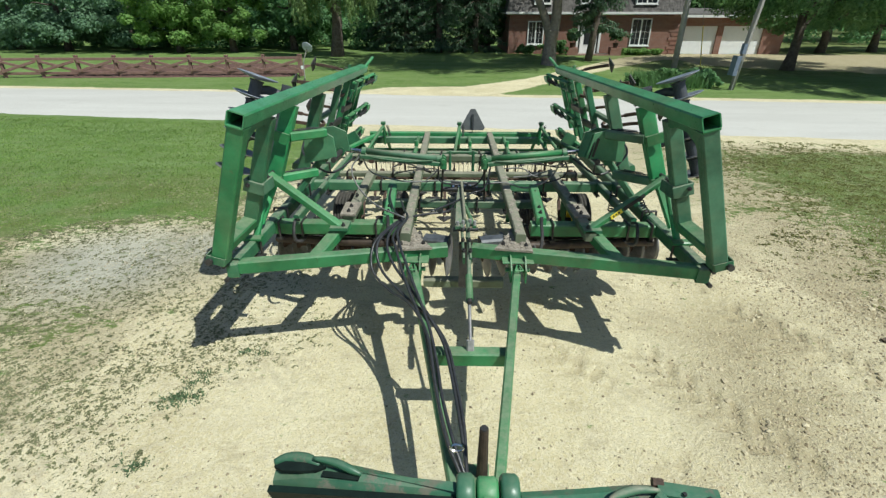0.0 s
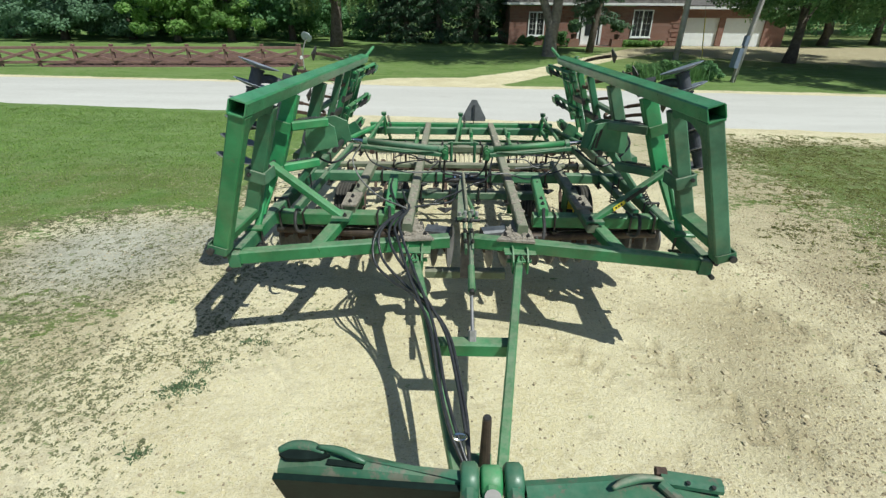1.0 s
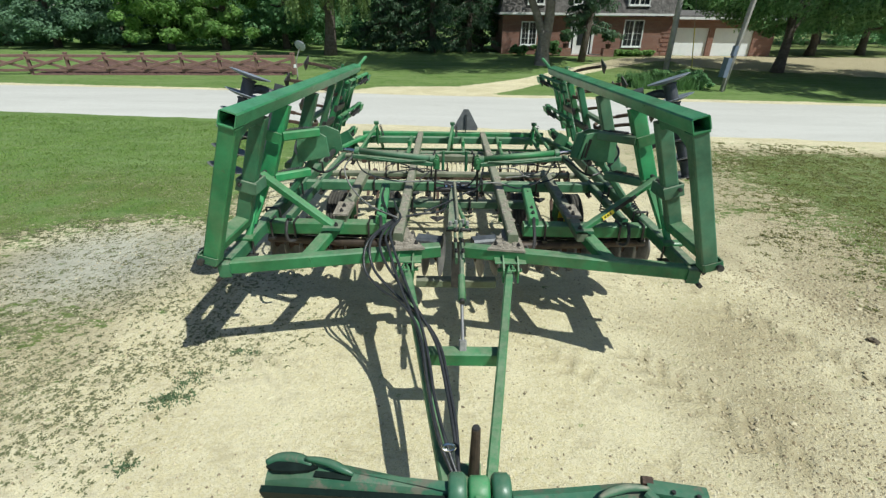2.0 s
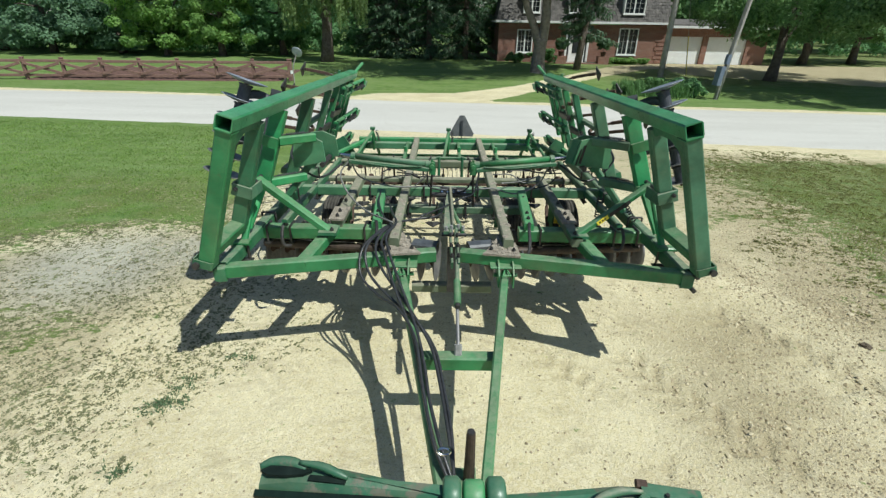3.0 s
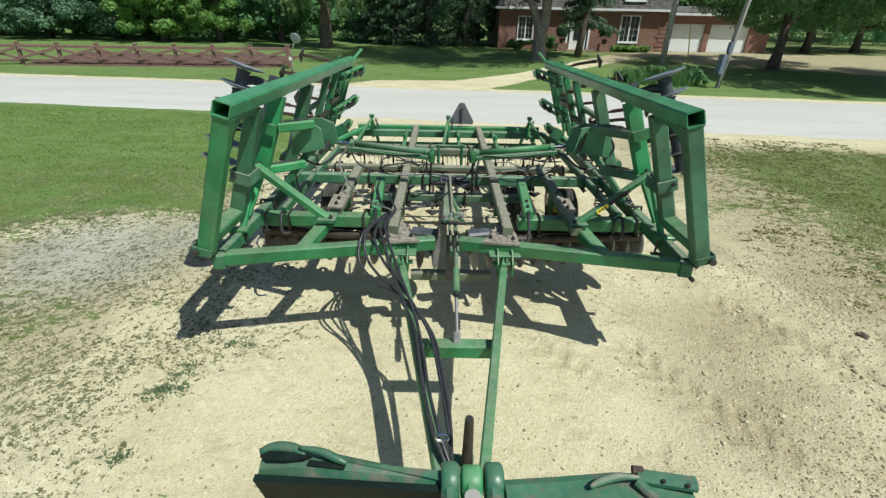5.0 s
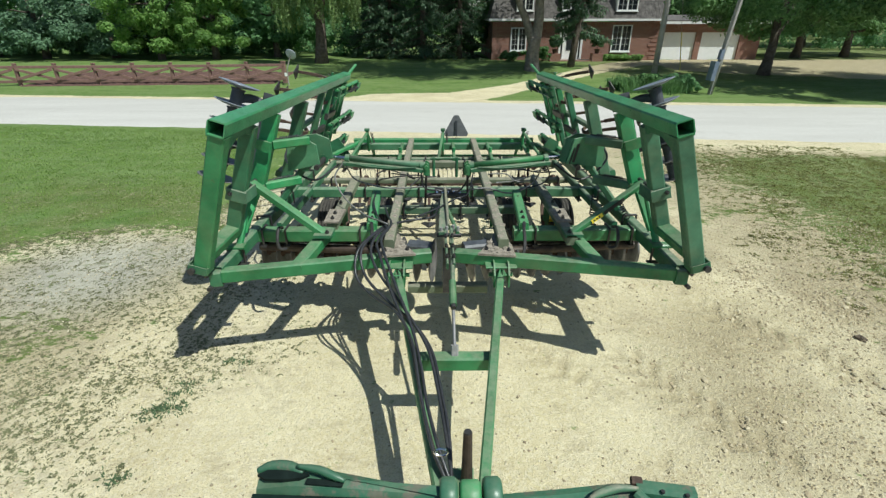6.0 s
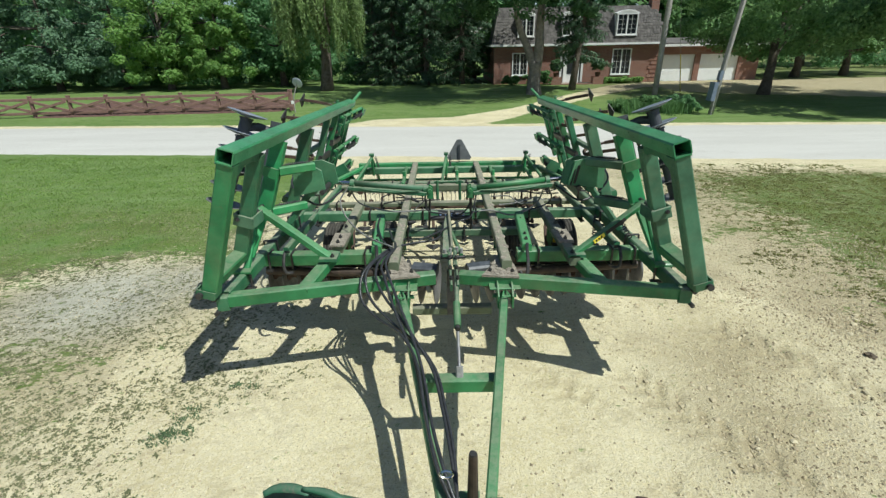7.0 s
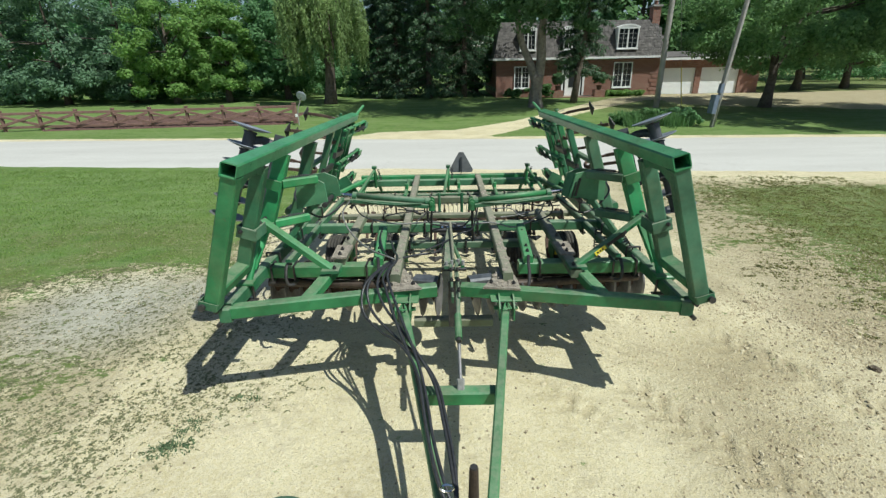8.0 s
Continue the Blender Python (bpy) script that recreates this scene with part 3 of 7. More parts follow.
def blades_mesh(name, pts, heights, mat, per=5, width=0.012, spread_by=0.035, seed=1, flat=1.0):
    """Tufts of bent grass blades, each two narrow faces."""
    rng = np.random.default_rng(seed)
    n = len(pts) * per
    base = np.repeat(pts, per, 0) + np.concatenate([rng.normal(0, spread_by, (n, 2)), np.zeros((n, 1))], 1)
    hgt = np.repeat(heights, per) * rng.uniform(0.55, 1.15, n)
    ang = rng.uniform(0, 2 * np.pi, n)
    lean = rng.uniform(0.1, 0.75, n) * hgt * flat
    side = np.stack([np.cos(ang), np.sin(ang), np.zeros(n)], 1)
    out = np.stack([-np.sin(ang), np.cos(ang), np.zeros(n)], 1)
    w = (width * rng.uniform(0.6, 1.4, n))[:, None]
    up = np.array([[0, 0, 1.0]])
    a, b = base - side * w, base + side * w
    mid = base + out * (lean * 0.35)[:, None] + up * (hgt * 0.6)[:, None]
    c, d = mid + side * w * 0.7, mid - side * w * 0.7
    tip = base + out * lean[:, None] + up * hgt[:, None]
    verts = np.stack([a, b, c, d, tip], 1).reshape(-1, 3)
    k = np.arange(n)[:, None] * 5
    me = bpy.data.meshes.new(name)
    me.vertices.add(len(verts))
    me.vertices.foreach_set("co", verts.ravel())
    idx = np.concatenate([k + [[0, 1, 2, 3]], k + [[3, 2, 4]]], 1)
    me.loops.add(idx.size)
    me.loops.foreach_set("vertex_index", idx.ravel())
    me.polygons.add(2 * n)
    me.polygons.foreach_set("loop_start", (np.arange(n)[:, None] * 7 + [[0, 4]]).ravel())
    me.update(calc_edges=True)
    me.materials.append(mat)
    return me


def scatter(box, count, power, low, seed):
    rng = np.random.default_rng(seed)
    x, y = rng.uniform(box[0], box[1], count), rng.uniform(box[2], box[3], count)
    g, ash = cover_at(x, y)
    patch = np.clip(soft_noise(x, y, 1.7, 12) + 1.1 * (soft_noise(x, y, 4.5, 14) - 0.5), 0, 1)
    keep = (g * (0.35 + 1.1 * patch)) ** power > rng.uniform(low, 1.0, count)
    keep &= (y < near_edge(x) - 0.1) | (y > far_edge(x) + 0.3)
    x, y, g = x[keep], y[keep], g[keep]
    return np.stack([x, y, lie(x, y) - 0.004], 1), g


def yard_plants():
    p, g = scatter((-15, -2.8, 6.6, 15.6), 13000, 0.6, 0.25, 5)
    ob = new("lawn_grass", blades_mesh("lawn_grass", p, 0.014 + 0.016 * g, BLADES, 6, 0.008, 0.06, 6))
    tagged(ob, "mown green lawn grass beside the gravel yard", "grass", kind="stuff")
    p, g = scatter((4.0, 15, 2.5, 13.6), 26000, 1.0, 0.12, 8)
    ob = new("thin_grass", blades_mesh("thin_grass", p, 0.012 + 0.02 * g, BLADES_DRY, 6, 0.006, 0.05, 9))
    tagged(ob, "thin patchy grass growing through gravel", "grass", kind="stuff")
    rng = np.random.default_rng(21)
    x, y = rng.uniform(-7.5, -0.7, 42000), rng.uniform(0.6, 8.6, 42000)
    edge = ease(0.0, 2.4, -(x + 1.3 + 0.12 * y) + (soft_noise(x, y, 0.8, 3) - 0.5) * 3.0)
    keep = edge * (soft_noise(x, y, 2.1, 15) ** 1.5) > rng.uniform(0.0, 0.33, len(x))
    grown, ash = cover_at(x, y)
    keep &= (grown < 0.42) & (rng.uniform(0, 1, len(x)) > 0.6 * ash)
    x, y = x[keep], y[keep]
    p = np.stack([x, y, lie(x, y) - 0.003], 1)
    ob = new("ground_weeds", blades_mesh("ground_weeds", p, rng.uniform(0.004, 0.013, len(p)), WEED, 6, 0.0155, 0.013, 22, 3.4))
    tagged(ob, "small low weeds dotted over the gravel", "weeds", kind="stuff")
    x, y = rng.uniform(3.4, 10.5, 15000), rng.uniform(2.8, 13.2, 15000)
    keep = ease(-1.4, 1.4, x - 5.5 + (soft_noise(x, y, 0.8, 83) - 0.5) * 3.0) * (0.6 * soft_noise(x, y, 2.0, 85) + 0.55 * soft_noise(x, y, 6.5, 86)) ** 2.2 > rng.uniform(0.08, 0.45, len(x))
    keep &= y < near_edge(x) - 0.3
    x, y = x[keep], y[keep]
    p = np.stack([x, y, lie(x, y) - 0.003], 1)
    ob = new("verge_weeds", blades_mesh("verge_weeds", p, rng.uniform(0.008, 0.026, len(p)), VERGE, 6, 0.017, 0.024, 24, 3.0))
    tagged(ob, "low olive weeds scattered over the gravel verge", "weeds", kind="stuff")
    for cx, cy, r, n in ((-2.4, 3.09, 0.1, 32), (-2.36, 3.36, 0.12, 16), (-2.33, 2.42, 0.08, 7), (-1.98, 3.72, 0.08, 8)):
        p = np.stack([rng.normal(cx, r, n), rng.normal(cy, r * 0.55, n), np.zeros(n)], 1)
        p[:, 2] = lie(p[:, 0], p[:, 1]) - 0.003
        ob = new("weed_tuft", blades_mesh("weed_tuft", p, rng.uniform(0.01, 0.028, n), TUFT, 16, 0.007, 0.026, 23 + n, 2.5))
        tagged(ob, "green weed tuft growing in the gravel", "weed", kind="stuff")


yard_plants()


def pebbles():
    """Loose crushed stones lying on the gravel."""
    rng = np.random.default_rng(31)
    base = np.array([(1, 0, 0), (0, 1, 0), (-1, 0, 0), (0, -1, 0), (0, 0, 0.95)], float)
    tri = np.array([(0, 1, 4), (1, 2, 4), (2, 3, 4), (3, 0, 4)])
    x, y = rng.uniform(-5.5, 8.0, 62000), rng.uniform(0.4, 12.5, 62000)
    g, ash = cover_at(x, y)
    keep = (rng.uniform(0, 1, len(x)) > g * 1.6) & (soft_noise(x, y, 1.1, 19) > rng.uniform(0.15, 0.7, len(x)))
    x, y = x[keep], y[keep]
    n = len(x)
    size = rng.gamma(2.0, 0.0042, n).clip(0.004, 0.017)
    a = rng.uniform(0, 6.28, n)
    v = base[None] * (size[:, None, None] * rng.uniform(0.6, 1.2, (n, 5, 1)))
    c, s = np.cos(a)[:, None], np.sin(a)[:, None]
    v = np.stack([v[..., 0] * c - v[..., 1] * s, v[..., 0] * s + v[..., 1] * c, v[..., 2]], -1)
    v += np.stack([x, y, lie(x, y) - 0.001], 1)[:, None]
    f = (np.arange(n)[:, None, None] * 5 + tri[None]).reshape(-1, 3)
    m = Nodes("limestone_chips", 0.9)
    geo = m.add("ShaderNodeNewGeometry")
    m.colour(m.ramp(geo.outputs["Random Per Island"], (0.0, (0.17, 0.14, 0.09)), (0.35, (0.42, 0.355, 0.23)), (1.0, (0.61, 0.55, 0.39))))
    me = bpy.data.meshes.new("loose_stones")
    me.from_pydata(v.reshape(-1, 3).tolist(), [], f.tolist())
    me.materials.append(m.mat)
    tagged(new("loose_stones", me), "loose pale crushed limestone chips", "gravel", kind="stuff")
    x, y = rng.uniform(0.2, 7.0, 120000), rng.uniform(1.2, 7.5, 120000)
    lumps = soft_noise(x, y, 1.3, 27) * (0.3 + 0.7 * ease(0.5, 3.5, x - 0.2 * y))
    keep = lumps > rng.uniform(0.15, 0.85, len(x))
    x, y = x[keep], y[keep]
    n = len(x)
    size = rng.gamma(1.8, 0.0044, n).clip(0.003, 0.02)
    v = base[None] * (size[:, None, None] * rng.uniform(0.6, 1.3, (n, 5, 1)))
    v += np.stack([x, y, lie(x, y) - 0.001], 1)[:, None]
    f = (np.arange(n)[:, None, None] * 5 + tri[None]).reshape(-1, 3)
    m = Nodes("crumbled_yard_soil", 0.95)
    geo = m.add("ShaderNodeNewGeometry")
    m.colour(m.ramp(geo.outputs["Random Per Island"], (0.0, (0.2, 0.16, 0.105)), (0.16, (0.39, 0.32, 0.195)), (1.0, (0.57, 0.5, 0.34))))
    me = bpy.data.meshes.new("soil_crumbs")
    me.from_pydata(v.reshape(-1, 3).tolist(), [], f.tolist())
    me.materials.append(m.mat)
    tagged(new("soil_crumbs", me), "crumbled tan soil churned up by tyres", "soil", kind="stuff")


pebbles()


def soil_clods():
    """Uneven lumps of packed yard soil thrown up beside the tyre tracks."""
    rng = np.random.default_rng(37)
    bm = bmesh.new()
    bmesh.ops.create_icosphere(bm, subdivisions=1, radius=1.0)
    base = np.array([v.co[:] for v in bm.verts])
    tri = np.array([[v.index for v in f.verts] for f in bm.faces])
    bm.free()
    x, y = rng.uniform(0.9, 5.6, 26000), rng.uniform(1.9, 5.8, 26000)
    lot = churned(x, y) * ease(0.42, 0.72, soft_noise(x, y, 1.7, 87)) + 0.35 * tread(x, y)
    keep = lot > rng.uniform(0.25, 3.0, len(x))
    x, y = x[keep], y[keep]
    n = len(x)
    size = rng.gamma(2.2, 0.0055, n).clip(0.006, 0.03)
    v = base[None] * rng.uniform(0.65, 1.2, (n, len(base), 1)) * size[:, None, None] * np.stack([rng.uniform(0.8, 1.5, n), rng.uniform(0.8, 1.5, n), rng.uniform(0.45, 0.8, n)], 1)[:, None]
    v += np.stack([x, y, lie(x, y) + size * 0.15], 1)[:, None]
    f = (np.arange(n)[:, None, None] * len(base) + tri[None]).reshape(-1, 3)
    m = Nodes("packed_yard_soil", 0.95)
    geo = m.add("ShaderNodeNewGeometry")
    m.colour(m.ramp(geo.outputs["Random Per Island"], (0.0, (0.36, 0.295, 0.185)), (1.0, (0.55, 0.48, 0.32))))
    m.bump(m.noise(120.0, 4, 0.7), 0.5, 0.006)
    me = bpy.data.meshes.new("soil_clods")
    me.from_pydata(v.reshape(-1, 3).tolist(), [], f.tolist())
    me.materials.append(m.mat)
    tagged(new("soil_clods", me), "lumps of packed tan soil beside tyre tracks", "soil", kind="stuff")


soil_clods()


def clod(x, y, r, seed):
    bm = bmesh.new()
    bmesh.ops.create_icosphere(bm, subdivisions=2, radius=r)
    for v in bm.verts:
        v.co *= 0.75 + 0.5 * noise.noise(v.co * (1.6 / r) + Vector((seed, 0, 0)))
        v.co.z = max(v.co.z * 0.45, -r * 0.25)
    ob = empty("soil_clod", (x, y, float(lie(x, y)) + r * 0.2))
    part("clod", bm, CLOD, ob)
    return tagged(ob, "dark lump of soil lying on the gravel", "clod", "soil clods in the yard")


clod(4.41, 4.03, 0.065, 1)
clod(4.75, 3.4, 0.04, 2)

# ---- trees ----


def leaves_mesh(name, clumps, mat, per, size, seed, droop=0.0, long=1.7):
    """A crown: many small bent leaves round each clump (x, y, z, radius)."""
    rng = np.random.default_rng(seed)
    cl = np.repeat(np.array(clumps, float), per, 0)
    n = len(cl)
    d = rng.normal(0, 1, (n, 3))
    d /= np.linalg.norm(d, axis=1)[:, None]
    r = cl[:, 3] * rng.uniform(0.25, 1.0, n) ** 0.5
    at = cl[:, :3] + d * r[:, None] * np.array([1, 1, 0.72])
    nrm = d * 1.1 + rng.normal(0, 0.6, (n, 3)) + [0, 0, 0.85]
    nrm /= np.linalg.norm(nrm, axis=1)[:, None]
    a = np.cross(nrm, rng.normal(0, 1, (n, 3)) + [0, 0, -droop])
    a /= np.linalg.norm(a, axis=1)[:, None] + 1e-9
    b = np.cross(nrm, a)
    if droop:
        a, b = b, a
    s = (size * rng.uniform(0.55, 1.35, n))[:, None]
    v = np.stack([at - a * s * 0.5 * long, at + b * s * 0.5, at + a * s * 0.5 * long + nrm * s * 0.12, at - b * s * 0.5], 1).reshape(-1, 3)
    me = bpy.data.meshes.new(name)
    me.vertices.add(len(v))
    me.vertices.foreach_set("co", v.ravel())
    me.loops.add(4 * n)
    me.loops.foreach_set("vertex_index", np.arange(4 * n))
    me.polygons.add(n)
    me.polygons.foreach_set("loop_start", np.arange(0, 4 * n, 4))
    me.update(calc_edges=True)
    me.materials.append(mat)
    return me


def limb_line(a, b, rng, sag=0.1, k=5):
    a, b = Vector(a), Vector(b)
    L = (b - a).length
    return [a.lerp(b, i / k) + Vector(rng.normal(0, sag * L * 0.25, 3)) * math.sin(math.pi * i / k) for i in range(k + 1)]


def broadleaf(place, height, spread_r, low, trunk_r, mat, seed, label, bark=BARK, clumps=70, per=300, size=0.12, lean=(0, 0), clump=(0.13, 0.31), skirt=0):
    """A tapered trunk with limbs, and a crown of leaf clumps of uneven outline, with low boughs where it has a skirt."""
    rng = np.random.default_rng(seed)
    x, y = place
    z = float(lie(x, y))
    ob = empty("tree", (x, y, z))
    top = Vector((lean[0], lean[1], height * 0.8))
    bm = bmesh.new()
    line = limb_line((0, 0, -0.15), top, rng, 0.05, 7)
    add_sweep(bm, line, 0, 10, [trunk_r * (1.35 if i == 0 else 1.0) * (1 - 0.8 * i / 7) for i in range(8)])
    part("trunk", bm, bark, ob, smooth=True)
    cen = Vector((lean[0] * 0.7, lean[1] * 0.7, (low + height) / 2))
    pts = []
    for i in range(clumps):
        d = Vector(rng.normal(0, 1, 3)).normalized()
        f = rng.uniform(0.35, 1.0) ** 0.6
        wide = 1.0 - 0.25 * max(0.0, d.z)
        pts.append((cen.x + d.x * spread_r * f * wide, cen.y + d.y * spread_r * f * wide, cen.z + d.z * (height - low) / 2 * f, spread_r * rng.uniform(*clump)))
    for i in range(skirt):
        a, f = rng.uniform(0, 6.28), rng.uniform(0.35, 0.95)
        pts.append((math.cos(a) * spread_r * f, math.sin(a) * spread_r * f, low + 0.25 + (height - low) * rng.uniform(0.02, 0.2), spread_r * rng.uniform(0.12, 0.2)))
    for i in range(9):
        q = pts[int(rng.integers(len(pts)))]
        t = rng.uniform(0.35, 0.85)
        a = line[int(t * 7)]
        bm = bmesh.new()
        add_sweep(bm, limb_line(a, (q[0], q[1], max(q[2], a.z)), rng, 0.12, 4), 0, 6, [trunk_r * 0.42 * (1 - 0.2 * j) * (1 - t * 0.5) + 0.01 for j in range(5)])
        part("limb", bm, bark, ob, smooth=True)
    crown = new("crown", leaves_mesh("crown", pts, mat, per, size, seed + 100))
    crown.parent = ob
    return tagged(ob, label, "tree")


def willow(place, height, spread_r, seed):
    """A trunk with arching limbs, from which tresses of long strands hang at uneven lengths."""
    rng = np.random.default_rng(seed)
    x, y = place
    ob = empty("willow_tree", (x, y, float(lie(x, y))))
    bm = bmesh.new()
    line = limb_line((0, 0, -0.15), (0.3, 0.2, height * 0.7), rng, 0.05, 6)
    add_sweep(bm, line, 0, 10, [0.5, 0.38, 0.34, 0.3, 0.25, 0.2, 0.12])
    part("trunk", bm, BARK, ob, smooth=True)
    pts = []
    for i in range(70):
        a, f = rng.uniform(0, 6.28), rng.uniform(0.25, 1.0) ** 0.7
        cx, cy = math.cos(a) * spread_r * f, math.sin(a) * spread_r * f
        topz = height * (1.0 - 0.35 * f * f) - rng.uniform(0, 1.0)
        end = rng.uniform(1.7, 4.6) if f > 0.5 else rng.uniform(3.4, 5.6)
        wide = rng.uniform(0.15, 0.4)
        for k in range(5):
            px, py, z = cx + rng.normal(0, wide), cy + rng.normal(0, wide), topz - rng.uniform(0, 0.8)
            low = end + rng.exponential(0.7)
            while z > low:
                pts.append((px, py, z, 0.1 + 0.07 * rng.uniform()))
                px, py, z = px + rng.normal(0, 0.03) + 0.012, py + rng.normal(0, 0.03), z - 0.2
    crown = new("crown", leaves_mesh("crown", pts, LEAF_WILLOW, 9, 0.06, seed + 1, 6.0, 3.6))
    crown.parent = ob
    for i in range(7):
        a = rng.uniform(0, 6.28)
        bm = bmesh.new()
        add_sweep(bm, limb_line(line[3], (math.cos(a) * spread_r * 0.6, math.sin(a) * spread_r * 0.6, height * 0.85), rng, 0.15, 5), 0, 6, [0.2, 0.16, 0.12, 0.09, 0.06, 0.03])
        part("limb", bm, BARK, ob, smooth=True)
    return tagged(ob, "weeping willow with hanging yellow-green strands", "tree")


def forked_tree(place, seed):
    """Two pale stems from one foot, high dark crown."""
    rng = np.random.default_rng(seed)
    x, y = place
    ob = empty("tree", (x, y, float(lie(x, y))))
    bm = bmesh.new()
    add_sweep(bm, glide([(0.05, 0, -0.2), (0.0, 0, 0.4), (0.02, 0, 1.2), (0.05, 0, 1.9)], 3), 0, 12, [0.62, 0.5, 0.45, 0.42, 0.4, 0.38, 0.37, 0.37, 0.37, 0.38])
    part("trunk", bm, BARK_PALE, ob, smooth=True)
    for pts, r in ((((-0.05, 0, 1.5), (-0.45, 0, 2.6), (-1.05, 0.1, 4.0), (-1.3, 0.1, 6.0), (-1.2, 0.2, 9.0)), 0.27), (((0.08, 0, 1.5), (0.22, 0, 2.8), (0.2, 0, 4.4), (0.4, -0.1, 6.5), (0.5, 0, 10.0)), 0.33)):
        line = glide(pts, 4)
        bm = bmesh.new()
        add_sweep(bm, line, 0, 10, [r * (1 - 0.6 * i / (len(line) - 1)) for i in range(len(line))])
        part("stem", bm, BARK_PALE, ob, smooth=True)
    pts = []
    for i in range(120):
        d = Vector(rng.normal(0, 1, 3)).normalized() * rng.uniform(0.3, 1.0) ** 0.5
        pts.append((d.x * 5.4, d.y * 6.2 - 1.6, 9.2 + d.z * 3.8, rng.uniform(0.8, 1.6)))
    # High boughs out of view, added to shade the lawn below.
    for i in range(70):
        pts.append((rng.uniform(-8.0, -1.0), rng.uniform(-6.0, 2.5), rng.uniform(8.2, 11.0), rng.uniform(0.9, 1.6)))
    for i in range(26):
        a, r = rng.uniform(0, 6.28), rng.uniform(1.5, 4.6)
        pts.append((math.cos(a) * r - 1.4, math.sin(a) * r * 0.7, rng.uniform(4.4, 6.0), rng.uniform(0.4, 0.9)))
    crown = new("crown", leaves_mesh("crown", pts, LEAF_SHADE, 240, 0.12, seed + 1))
    crown.parent = ob
    return tagged(ob, "tall tree with a forked pale trunk before the brick house", "tree")


def spruce(place, height, r, seed, low=0.7, mat=NEEDLES, lean=0.0, per=22, label="tall dark spruce with drooping boughs", gaps=0.0):
    rng = np.random.default_rng(seed)
    x, y = place
    ob = empty("spruce_tree", (x, y, float(lie(x, y))))
    bm = bmesh.new()
    add_sweep(bm, [Vector((lean * i / 6, 0, -0.15 + height * i / 6)) for i in range(7)], 0, 9, [0.24 * (1 - 0.15 * i) for i in range(7)])
    part("trunk", bm, BARK, ob, smooth=True)
    pts, z = [], low
    bm = bmesh.new()
    while z < height:
        f = 1 - (z - low) / (height - low)
        for k in range(7):
            if rng.uniform() < gaps:
                continue
            a, L = rng.uniform(0, 6.28), r * f ** 0.75 * rng.uniform(0.6, 1.1)
            cx = lean * z / height
            add_sweep(bm, [Vector((cx, 0, z)), Vector((cx + math.cos(a) * L, math.sin(a) * L, z - L * 0.28))], 0, 4, [0.035, 0.012])
            for s in np.linspace(0.25, 1.0, 6):
                pts.append((cx + math.cos(a) * L * s, math.sin(a) * L * s, z - L * 0.28 * s - 0.12, 0.24 + 0.1 * (1 - s)))
        z += 0.42
    tagged(part("branchwork", bm, BARK, ob), kind="stuff")
    crown = new("crown", leaves_mesh("crown", pts, mat, per, 0.075, seed + 1, 2.0, 3.4))
    crown.parent = ob
    return tagged(ob, label, "tree")


